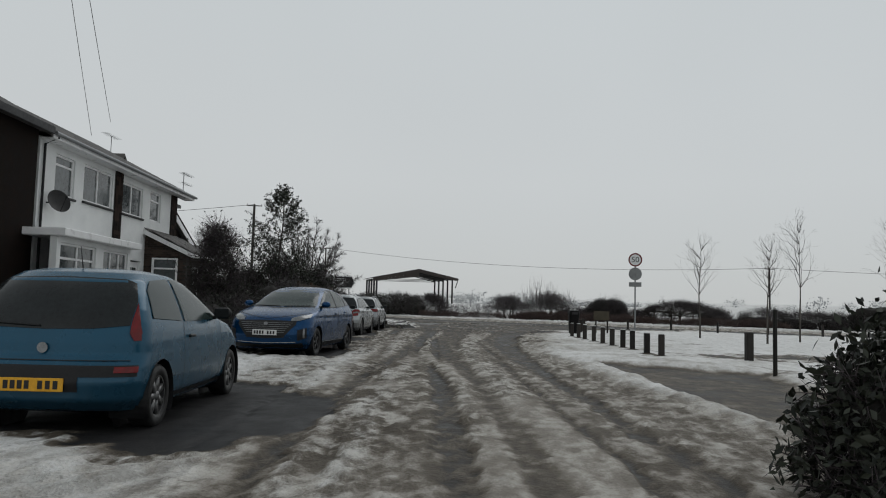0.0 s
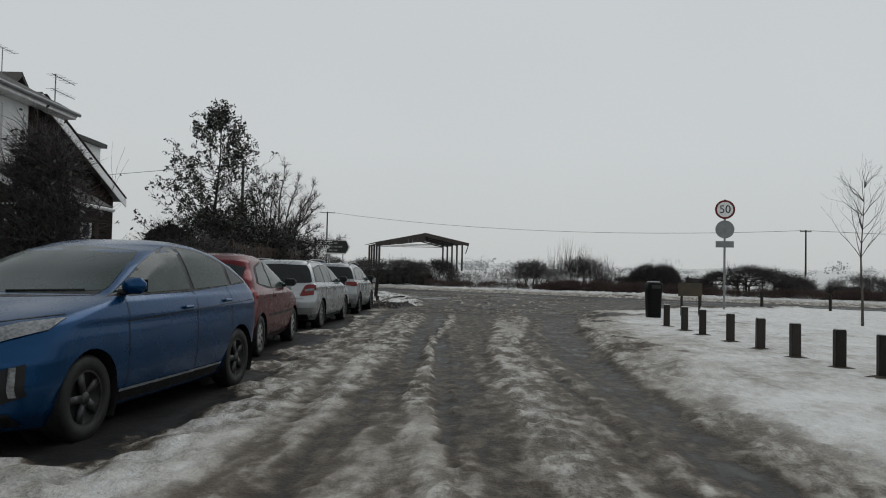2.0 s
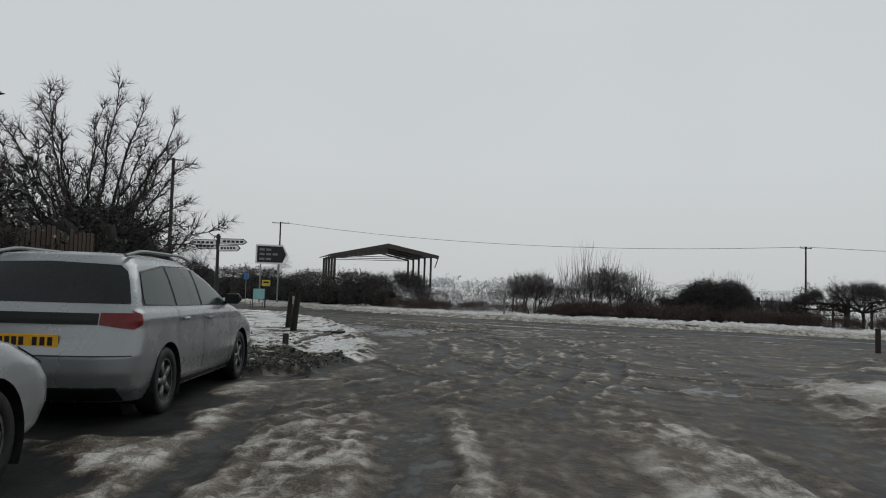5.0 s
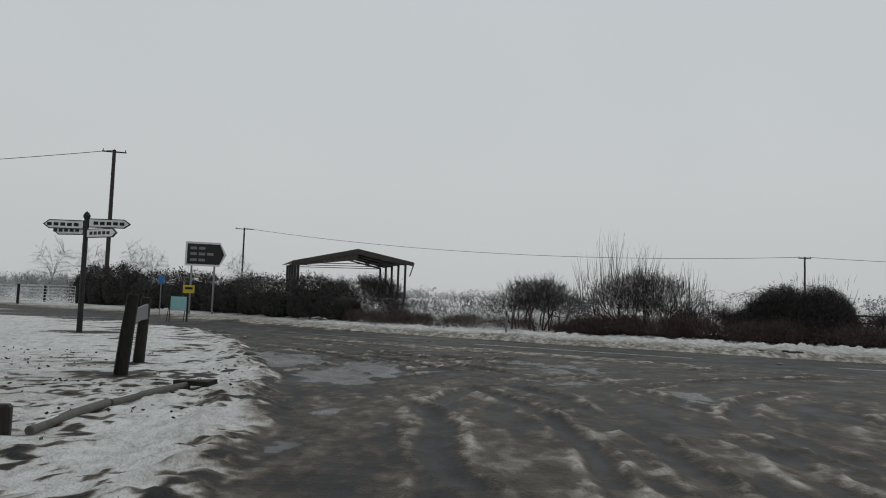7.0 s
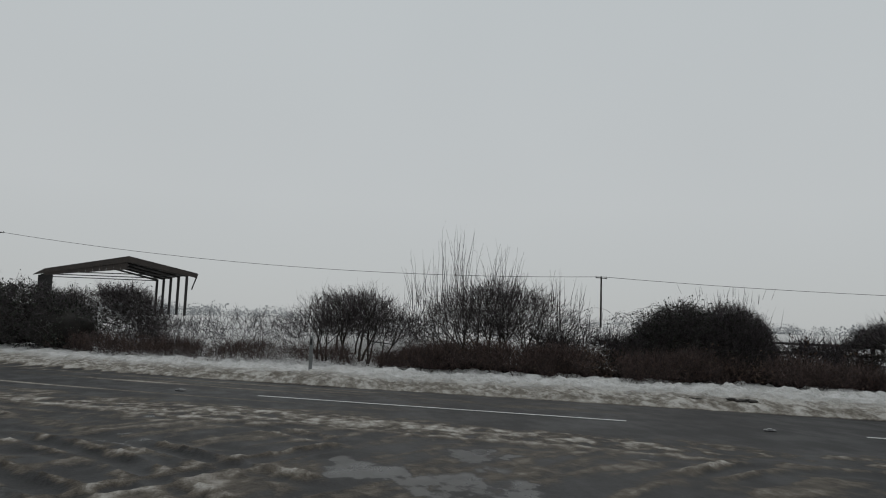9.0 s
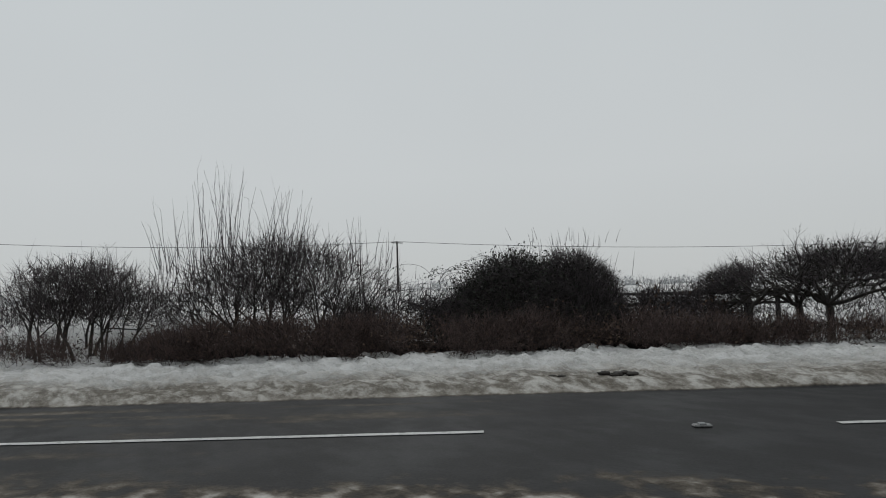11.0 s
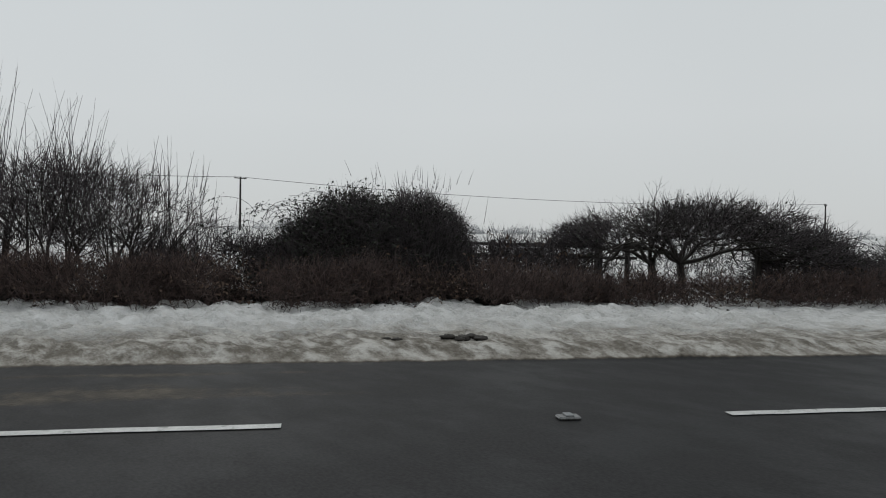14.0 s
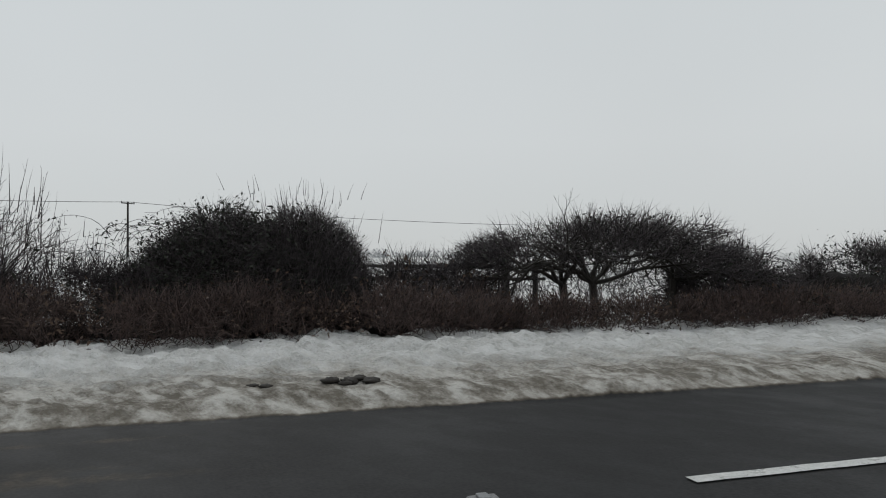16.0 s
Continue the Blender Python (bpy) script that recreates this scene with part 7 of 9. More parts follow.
def sprays(e, starts, rise, run, n_leaf):
    """Arching bramble canes with leaves towards their tips."""
    segs, tips = [], []
    for q, m, z, way in starts:
        p = np.array(at_main(q, m, z))
        d = np.array(MD) * way * 0.55 + np.array(MN) * RNG.normal() * 0.3 + np.array([0, 0, 1.0])
        k = RNG.uniform(0.7, 1.2)
        for i in range(9):
            w = p + d / np.linalg.norm(d) * run * k / 9
            segs.append((*p, *w, 0.006 * (1 - i / 12), 0.0055 * (1 - (i + 1) / 12)))
            if i > 3:
                tips.append(w)
                s2 = w + RNG.normal(size=3) * 0.07
                segs.append((*w, *s2, 0.003, 0.002))
                tips.append(s2)
            p, d = w, d + np.array(MD) * way * 0.16 + np.array([0, 0, -0.24 / rise]) + RNG.normal(size=3) * 0.05
    tagged(rods("cane", segs, TWIG, e), kind="stuff")
    tips = np.array(tips)
    tagged(leaves("leaf", tips[RNG.choice(len(tips), n_leaf)] + RNG.normal(size=(n_leaf, 3)) * 0.03, 0.028, LEAF, e), kind="stuff")


def thorn_bush(label, q0, q1, m, top, stems, fill, seed):
    """An open bare bush: many stems fanning up from the ground into forked branches, with fine twigs in the crown."""
    e = thing("bush", label, "bush", Matrix.Identity(4), "hedgerow bushes")
    mid, half = (q0 + q1) / 2, (q1 - q0) / 2
    for k in range(stems):
        f = (k + 0.5) / stems * 2 - 1 + RNG.normal() * 0.05
        p = at_main(mid + half * 0.72 * f, m + RNG.normal() * 0.3)
        p.z = height(p.x, p.y) - 0.05
        out, tips = [], []
        tall = top * (1 - 0.30 * abs(f) ** 2) * RNG.uniform(0.85, 1.0)
        grow(p, MD * (f * 0.30 + RNG.normal() * 0.12) + MN * RNG.normal() * 0.2 + Vector((0, 0, 1)), tall * 0.55, 0.042 * RNG.uniform(0.7, 1.3), 3, out, tips, 0.50, 0.22, 2, 0.62, 3)
        rods("stem", out, BARK, e)
    n = fill
    q = mid + half * np.clip(RNG.normal(0, 0.5, n), -1.05, 1.05)
    roof = top * (1 - 0.34 * np.abs((q - mid) / half) ** 2.2)
    z = roof * RNG.uniform(0.42, 0.98, n)
    pt = np.array(ML)[None] + np.outer(q, MD) + np.outer(m + RNG.normal(0, 0.55, n), MN)
    pt[:, 2] = z + height(*mp(mid, m))
    d = RNG.normal(size=(n, 3)) * 0.6 + np.outer((q - mid) / half, MD) * 0.6 + np.array([0, 0, 0.8])
    d /= np.linalg.norm(d, axis=1, keepdims=True)
    ln = RNG.uniform(0.2, 0.6, (n, 1))
    a = pt + d * ln * 0.5
    b = a + (d + RNG.normal(size=(n, 3)) * 0.35) * ln * 0.5
    c = a + (d + RNG.normal(size=(n, 3)) * 0.6) * ln * 0.35
    r = RNG.uniform(0.004, 0.008, (n, 1))
    rods("branchwork", np.concatenate([np.hstack([pt, a, r, r * 0.7]), np.hstack([a, b, r * 0.7, r * 0.3]), np.hstack([a, c, r * 0.6, r * 0.3])]), TWIG, e)
    return e


# far verge of the main road
thorn_bush("tall bare hawthorn bush with many stems behind the snow bank", -6.1, -1.7, 8.2, 2.25, 19, 2900, 1)
thicket("bush", "low dark tangle of bare twigs behind the snow bank", "bush", mp(-3.0, 8.0), mp(0.2, 8.0), 1.8, 1.05, 3600, 300, TWIG, LEAF, 2, 0.0, "hedgerow bushes", 0.25)
ivy = loaf("bush", "dense domed ivy and bramble bush above the snow bank", [(-0.8, 0.75), (-0.5, 1.1), (-0.15, 1.55), (0.3, 1.9), (0.85, 2.12), (1.25, 1.98), (1.6, 1.6), (1.95, 1.0)], 8.3, 2.6, 5000, 7000, TWIG, LEAF, 3)
sprays(ivy, [(RNG.uniform(-0.9, 1.3), 7.9 + RNG.normal() * 0.4, RNG.uniform(1.2, 1.75), RNG.choice([-1, -1, 1])) for _ in range(34)], 1.0, 0.9, 420)
loaf("bush", "rounded brown bush with fine upright twigs", [(0.9, 1.0), (1.25, 1.62), (1.65, 1.88), (2.1, 1.92), (2.5, 1.72), (2.75, 1.35), (2.95, 0.7)], 8.3, 2.4, 6000, 2000, TWIG, LEAF, 4, 0.0, (0.12, 0.36), 0.004, 1.2, 0.03)
gap = thicket("bush", "thin bramble and twigs in a hedge gap", "bush", mp(2.5, 8.4), mp(5.2, 8.4), 1.6, 0.95, 2600, 400, TWIG, LEAF_BROWN, 5, 0.0, "hedgerow bushes", 0.3)
sprays(gap, [(RNG.uniform(2.7, 4.6), 8.2 + RNG.normal() * 0.4, RNG.uniform(0.6, 0.9), RNG.choice([-1, 1])) for _ in range(16)], 0.9, 0.8, 160)
thorn_bush("rounded bare bush above snow-dusted weeds", -10.2, -6.7, 9.0, 2.05, 13, 3000, 6)
thicket("hedge", "dark clipped roadside hedge beside the bend", "hedge", (-15.2, 73.4), (-6.2, 63.0), 2.4, 1.9, 8500, 14000, TWIG, LEAF, 7, 0.72, "roadside hedges", 0.12, 0.5, (0.2, 0.5), 0.007, 0.05)
thicket("hedge", "dark roadside hedge running into the distance", "hedge", (-24.5, 83.5), (-15.0, 73.2), 2.4, 2.3, 4500, 5000, TWIG, LEAF, 8, 0.85, "roadside hedges", 0.12, 0.5, (0.25, 0.5), 0.009, 0.07)
thicket("hedge", "tall dark hedge beyond the far bend", "hedge", (-32.5, 91.0), (-24.2, 83.4), 2.6, 3.0, 4500, 6000, TWIG, LEAF, 31, 0.85, "roadside hedges", 0.15, 0.5, (0.3, 0.6), 0.010, 0.07)
thicket("hedge", "thin hedge behind the field gates, painted grey for haze", "hedge", (-47.0, 101.0), (-32.0, 91.5), 2.2, 2.2, 4000, 800, TWIG_FAR, LEAF, 32, 0.0, "roadside hedges", 0.25, 0.7, (0.4, 0.8), 0.012, 0.07)
thicket("bush", "bare shrubs beside the barn", "bush", mp(-20.5, 9.5), mp(-15.4, 9.3), 2.8, 1.9, 7000, 2500, TWIG, LEAF, 9, 0.0, "hedgerow bushes", 0.2, 0.6, (0.25, 0.6), 0.007, 0.04)
thicket("weeds", "snow-laden dry weeds and brambles on the bank", "weeds", mp(-16.5, 9.6), mp(-6.4, 10.2), 4.5, 1.0, 2300, 0, TWIG, None, 10, 0.0, "", 0.3, 0.9, (0.25, 0.6), 0.006)
thicket("weeds", "snow-laden weeds behind the hedge", "weeds", mp(-7.5, 12.5), mp(0.5, 12.0), 3.0, 1.1, 1500, 0, TWIG, None, 18, 0.0, "", 0.3, 0.8, (0.2, 0.5), 0.008)
thicket("dead_growth", "band of russet dead stems along the bank", "undergrowth", mp(-17, 6.6), mp(-6, 6.4), 1.4, 0.38, 7000, 2000, TWIG_RED, LEAF_BROWN, 11, 0.0, "", 0.4, 0.9, (0.15, 0.45), 0.004, 0.03)
thicket("dead_growth", "band of russet dead stems along the bank", "undergrowth", mp(-6.6, 6.6), mp(4.8, 6.6), 1.9, 0.46, 13500, 4000, TWIG_RED, LEAF_BROWN, 12, 0.0, "", 0.4, 0.8, (0.15, 0.45), 0.005, 0.03)
thicket("dead_growth", "band of russet dead stems along the bank", "undergrowth", mp(4.2, 6.6), mp(15, 6.6), 1.8, 0.34, 10500, 3500, TWIG_RED, LEAF_BROWN, 13, 0.0, "", 0.4, 0.8, (0.15, 0.4), 0.005, 0.03)
thicket("dead_growth", "dark tangle of dead bracken behind the band of stems", "undergrowth", mp(-6.5, 7.7), mp(5.2, 7.7), 1.4, 0.60, 7500, 2000, TWIG_RED, LEAF_BROWN, 16, 0.45, "", 0.35, 0.7, (0.2, 0.5), 0.005, 0.035)
thicket("hedge", "low dark hedge fading along the road", "hedge", mp(11.0, 8.2), mp(19, 8.2), 2.4, 1.2, 8500, 3500, TWIG, LEAF, 14, 0.78, "roadside hedges", 0.3, 0.7, (0.25, 0.55), 0.006, 0.04)
thicket("hedge", "low dark hedge fading along the road", "hedge", mp(18, 8.2), mp(48, 8.2), 2.6, 1.9, 8500, 8000, TWIG, LEAF, 15, 0.92, "roadside hedges", 0.25, 0.7, (0.3, 0.7), 0.012, 0.07)


def shoots(clumps, name, label, rad=0.009):
    """Long upright young shoots in clumps: (middle q, spread, m, lowest root, lowest and highest tip, count)."""
    e = thing(name, label, "shoots")
    segs = []
    for qc, sd, m, z0, lo, hi, n in clumps:
        for _ in range(n):
            off = RNG.normal()
            p = np.array(at_main(qc + off * sd, m + RNG.normal() * 0.4, z0 + RNG.uniform(-0.2, 0.7)))
            tip = lo + (hi - lo) * RNG.uniform() ** 0.8 * math.exp(-0.35 * off * off)
            ln = max(tip - p[2], 0.25)
            d = np.array(MD) * (off * 0.16 + RNG.normal() * 0.10) + np.array(MN) * RNG.normal() * 0.12 + np.array([0, 0, 1.0])
            for k in range(5):
                w = p + d * ln / 5
                r = rad * (1 - k / 6.0)
                segs.append((*p, *w, r, r * 0.8))
                if k > 0 and RNG.uniform() < 0.5:
                    s = w + (d * 0.8 + RNG.normal(size=3) * 0.3) * ln * RNG.uniform(0.08, 0.2)
                    segs.append((*w, *s, r * 0.6, r * 0.3))
                p, d = w, d + np.array([RNG.normal() * 0.06, RNG.normal() * 0.06, 0])
    tagged(rods("branchwork", segs, TWIG, e), kind="stuff")


shoots(((-5.0, 0.75, 8.2, 1.5, 2.4, 4.0, 75), (-3.7, 0.40, 8.2, 1.6, 2.4, 3.6, 45), (-2.3, 0.45, 8.2, 1.4, 2.0, 3.0, 40), (-6.4, 0.5, 8.2, 1.2, 1.9, 2.9, 25), (-1.4, 0.5, 8.1, 0.9, 1.3, 2.1, 25)), "upright_shoots", "long thin upright shoots rising from the hawthorn")
shoots(((1.9, 0.5, 8.3, 1.6, 1.9, 2.4, 60),), "upright_shoots", "short upright twigs above the hedge bush", 0.006)


def arch_tree():
    """A low spreading thorn tree: arching limbs from a forked trunk, a flat domed crown and clear space under it."""
    e = thing("thorn_tree", "low spreading thorn tree with arched dark crown", "tree")

    def dome(q):
        return np.interp(q, (4.75, 5.2, 5.9, 7.0, 8.2, 9.3, 10.1, 10.7), (1.25, 1.56, 1.74, 1.82, 1.72, 1.46, 1.05, 0.6)) + 0.26 * (fbm(q * 2.3, q * 0 + 2.2, 3, 3) - 0.5)

    def limb(a, b, r, arch):
        """A crooked limb from a to b with forked side branches."""
        out, tips = [], []
        prev = np.array(a)
        for i in range(1, 8):
            f = i / 7
            w = np.array(a) + (np.array(b) - np.array(a)) * f + np.array([0, 0, arch * math.sin(3.14 * f)]) + RNG.normal(size=3) * 0.04
            out.append((*prev, *w, r * (1 - 0.75 * (f - 1 / 7)), r * (1 - 0.75 * f)))
            if i > 2:
                for _ in range(2):
                    grow(w, (w - prev) * 3 + RNG.normal(size=3) * 0.5 + np.array([0, 0, 0.1]), RNG.uniform(0.25, 0.5), r * 0.35, 2, out, tips, 0.6, 0.12, 2, 0.6, 2)
            prev = w
        rods("limb", out, BARK, e)
    for q, lean, ends in ((7.0, 0.0, (5.1, 5.7, 6.3, 6.9, 7.6, 8.4, 9.0)), (6.43, -0.05, (4.95, 5.5, 6.1, 6.7)), (8.4, 0.1, (7.6, 8.3, 9.2, 10.0))):
        p = at_main(q, 8.2 + RNG.normal() * 0.1)
        p.z = height(p.x, p.y) - 0.05
        fork = p + MD * lean + Vector((0, 0, 0.75))
        rods("trunk", [(*p, *(p + (fork - p) * 0.5 + MD * 0.03), 0.105, 0.085), (*(p + (fork - p) * 0.5 + MD * 0.03), *fork, 0.085, 0.08)], BARK, e)
        for t in ends:
            b = at_main(t, 8.2 + RNG.normal() * 0.8, float(dome(np.array([t]))[0]) - RNG.uniform(0.3, 0.65))
            limb(fork, b, 0.05, 0.22)
    n = 9500
    q, v, w = RNG.uniform(4.75, 10.7, n), RNG.uniform(-1, 1, n), RNG.uniform(0, 1, n)
    under = np.interp(q, (4.75, 5.2, 5.6, 6.3, 7.0, 7.4, 8.3, 8.5, 10.7), (1.05, 1.15, 1.2, 1.15, 1.0, 1.2, 1.15, 0.7, 0.35)) + 0.3 * (fbm(q * 1.9, v + 4, 3, 8) - 0.5)
    z = under + (dome(q) - under) * w ** 0.75
    m = 8.2 + 1.4 * v * np.sqrt(np.clip(1 - ((q - 7.5) / 3.4) ** 2 * 0.7, 0.05, 1))
    p = np.array(ML)[None] + np.outer(q, MD) + np.outer(m, MN)
    p[:, 2] = z
    keep = fbm(q * 2.6 + 5, z * 4.0 + v, 3, 14) > 0.42
    p = p[keep]
    n = len(p)
    d = p - np.array(at_main(7.1, 8.2, 0.6))
    d = d / np.linalg.norm(d, axis=1, keepdims=True) * 0.8 + RNG.normal(size=(n, 3)) * 0.55 + np.array([0, 0, 0.15])
    d /= np.linalg.norm(d, axis=1, keepdims=True)
    ln = RNG.uniform(0.18, 0.45, (n, 1))
    a = p + d * ln * 0.5
    b = a + (d + RNG.normal(size=(n, 3)) * 0.4) * ln * 0.5
    c = a + (d + RNG.normal(size=(n, 3)) * 0.7) * ln * 0.4
    r = RNG.uniform(0.004, 0.008, (n, 1))
    rods("branchwork", np.concatenate([np.hstack([p, a, r, r * 0.7]), np.hstack([a, b, r * 0.7, r * 0.3]), np.hstack([a, c, r * 0.5, r * 0.3])]), TWIG, e)
    pick = RNG.choice(n, 2600)
    leaves("foliage", a[pick] + RNG.normal(size=(2600, 3)) * 0.06, 0.035, LEAF, e)


arch_tree()
thicket("bush", "bare twiggy bush under the thorn tree", "bush", mp(8.7, 8.5), mp(10.7, 8.4), 1.6, 1.15, 2000, 400, TWIG, LEAF, 33, 0.0, "hedgerow bushes", 0.2, 0.6, (0.25, 0.6), 0.007, 0.04)
thicket("weeds", "dry stalks and thin twigs under the thorn tree", "weeds", mp(5.0, 9.4), mp(9.0, 9.4), 1.2, 1.05, 1300, 0, TWIG, None, 34, 0.0, "", 0.3, 0.9, (0.25, 0.5), 0.006)

# along the side road, behind the parked cars and round the corner
thicket("hedge", "tall dark evergreen hedge on the corner", "hedge", (-8.3, 33.8), (-10.6, 41.2), 2.6, 2.6, 8000, 16000, TWIG, LEAF, 21, 0.93, "roadside hedges", 0.10, 0.4, (0.2, 0.45), 0.006, 0.05)
thicket("hedge", "dark garden hedge behind the parked cars", "hedge", (-6.6, 20.5), (-7.9, 33.5), 2.0, 1.75, 8000, 8000, TWIG, LEAF, 22, 0.9, "roadside hedges", 0.15, 0.4, (0.2, 0.5), 0.006, 0.05)
thicket("hedge", "dark garden hedge behind the parked cars", "hedge", (-6.7, 14.4), (-6.9, 21.0), 1.4, 1.0, 5000, 5000, TWIG, LEAF, 23, 0.9, "roadside hedges", 0.2, 0.4, (0.2, 0.5), 0.006, 0.05)
thicket("shrub", "dark overgrown climbing shrub beside a garden trellis", "shrub", (-8.0, 18.15), (-6.5, 18.0), 0.9, 3.35, 4200, 2600, TWIG, LEAF, 24, 0.5, "", 0.2, 0.6, (0.3, 0.75), 0.006, 0.05, 0.0, 5)


def trellis():
    """Two posts with a diamond lattice between them."""
    e = thing("trellis", "weathered dark timber garden trellis with diamond lattice", "trellis", Matrix.Translation((-8.15, 17.95, 0)))
    wide, low, top = 0.72, 0.35, 2.35
    for x in (0, wide):
        Geo().box((x, 0, top / 2), (0.06, 0.06, top + 0.1), bevel=0.006).ob("post", TRELLIS_WOOD, e)
    for z in (low, top):
        Geo().box((wide / 2, 0, z), (wide - 0.064, 0.035, 0.045), bevel=0.004).ob("rail", TRELLIS_WOOD, e)
    step_ = 0.17
    for sign in (1, -1):
        c = low - wide
        while c < top + wide:
            # the batten runs along z = c + sign * x, cut at the frame
            ends = []
            for x in (0.03, wide - 0.03):
                z = c + sign * x if sign > 0 else c + wide - x
                ends.append([x, z])
            (x0, z0), (x1, z1) = ends
            if max(z0, z1) > low and min(z0, z1) < top:
                cut = lambda z: x0 + (x1 - x0) * (z - z0) / (z1 - z0)
                out = []
                for x, z in ends:
                    if z < low:
                        x, z = cut(low), low
                    if z > top:
                        x, z = cut(top), top
                    out.append((x, 0.012 * sign, z))
                Geo().tube(out, 0.011, 4).ob("batten", TRELLIS_WOOD, e)
            c += step_


trellis()
thicket("hedge", "dark clipped hedge beside the drive", "hedge", (4.08, -0.22), (8.6, 1.3), 1.1, 1.2, 8000, 26000, TWIG, LEAF, 25, 0.72, "roadside hedges", 0.08, 0.4, (0.15, 0.35), 0.005, 0.045)
thicket("hedge", "low garden hedge in front of the houses", "hedge", (-9.6, 10.0), (-8.6, 16.5), 1.0, 0.85, 3500, 3500, TWIG, LEAF, 26, 0.85, "garden hedges", 0.2)


def corner_litter():
    """Flattened dead grass and fallen leaves on the trodden corner, and stray leaves on the snow beside it."""
    x, y = RNG.uniform(-10.0, -1.0, 75000), RNG.uniform(28.0, 44.0, 75000)
    z, snow, _, _, road, _ = lay(x, y)
    bare = (34.0 - 1.25 * (x + 3.6) - y > 0) & (y > 29.5) & ~road & (snow < 0.42)
    stray = (y > 31) & ~road & (snow > 0.5) & (fbm(x * 0.8, y * 0.8, 3, 91) > 0.5) & (RNG.uniform(size=len(x)) < 0.09)
    p = np.stack([x, y, z], 1)
    g, loose = p[bare], p[bare | stray]
    d = RNG.normal(size=g.shape) * np.array([0.8, 0.8, 0.1]) + np.array([0, 0, 0.25])
    d /= np.linalg.norm(d, axis=1, keepdims=True)
    tip = g + d * RNG.uniform(0.03, 0.10, (len(g), 1))
    r = np.full((len(g), 1), 0.0035)
    e = rods("dead_grass", np.hstack([g - np.array([0, 0, 0.01]), tip, r, r * 0.3]), DEAD_GRASS)
    tagged(e, "flattened dead grass on the trodden corner", "grass", kind="stuff")
    loose = loose[RNG.uniform(size=len(loose)) < 0.45]
    f = leaves("fallen_leaves", loose + np.array([0, 0, 0.012]), 0.028, LEAF, None, 0.85)
    tagged(f, "dark fallen leaves on snow and soil", "leaves", kind="stuff")


corner_litter()


def arched(a, b, out, r, bow, n=7, wander=0.03):
    """A branch that leaves sideways and turns upwards: its points, laid into out as tapering lengths."""
    a, b = np.array(a, float), np.array(b, float)
    c = a + (b - a) * 0.5 - np.array([0, 0, bow])
    pts = [a]
    for i in range(1, n + 1):
        f = i / n
        p = a * (1 - f) ** 2 + 2 * c * f * (1 - f) + b * f * f + RNG.normal(size=3) * wander
        out.append((*pts[-1], *p, r * (1 - 0.8 * (i - 1) / n), r * (1 - 0.8 * f)))
        pts.append(p)
    return pts


def leafy_tree():
    """A conical tree with a straight trunk, branches that sweep up, and dark leaf clusters at their ends."""
    e = thing("tree", "tall conical tree with dark leaf clusters on bare branches", "tree")
    base = np.array([-8.75, 28.9, height(-8.75, 28.9) - 0.05])
    tall, wood, fine, ends = 6.25, [], [], []
    trunk = [base + np.array([0.10 * math.sin(k * 0.7), 0.08 * math.sin(k * 0.9 + 1), tall * k / 14]) for k in range(15)]
    rods("trunk", [(*trunk[k], *trunk[k + 1], 0.095 * (1 - k / 15), 0.095 * (1 - (k + 1) / 15)) for k in range(14)], BARK, e)
    for k in range(190):
        f = 0.06 + 0.95 * ((k + RNG.uniform(0, 1)) / 190) ** 1.15
        wide = np.interp(f, (0.1, 0.3, 0.47, 0.65, 0.80, 0.90, 0.96, 1.0), (2.5, 2.4, 2.15, 1.75, 1.3, 0.75, 0.35, 0.05)) * RNG.uniform(0.5, 1.1)
        a = RNG.uniform(0, 6.28)
        end = base + np.array([math.cos(a) * wide, math.sin(a) * wide, tall * f + RNG.normal() * 0.1])
        g = max(f - (0.5 * wide + 0.15) / tall, 0.03) * 14
        start = trunk[int(g)] + (trunk[int(g) + 1] - trunk[int(g)]) * (g % 1)
        pts = arched(start, end, wood, 0.030 * (1.15 - f), 0.16 * wide, 7, 0.025)
        for q, p in zip(pts[2:], pts[3:]):
            for _ in range(2):
                d = (p - q) / (np.linalg.norm(p - q) + 1e-6) * 0.7 + RNG.normal(size=3) * 0.5 + np.array([0, 0, 0.35])
                t = p + d / np.linalg.norm(d) * RNG.uniform(0.15, 0.42)
                h = p + (t - p) * 0.5 + RNG.normal(size=3) * 0.02
                fine += [(*p, *h, 0.007, 0.005), (*h, *t, 0.005, 0.003)]
                ends.append(t)
        ends.append(end)
    rods("branch", wood, BARK, e)
    rods("branchwork", fine, TWIG, e)
    ends = np.array(ends)
    tips = np.repeat(ends[RNG.uniform(size=len(ends)) < 0.8], 8, axis=0)
    leaves("crown", tips + RNG.normal(size=tips.shape) * np.array([0.045, 0.045, 0.05]), 0.055, LEAF, e)


leafy_tree()
thicket("shrub", "dense dark undergrowth below the ragged tree", "shrub", (-10.8, 27.5), (-7.0, 30.5), 2.6, 2.7, 7000, 8000, TWIG, LEAF, 27, 0.8, "", 0.25, 0.5, (0.3, 0.7), 0.007, 0.06)


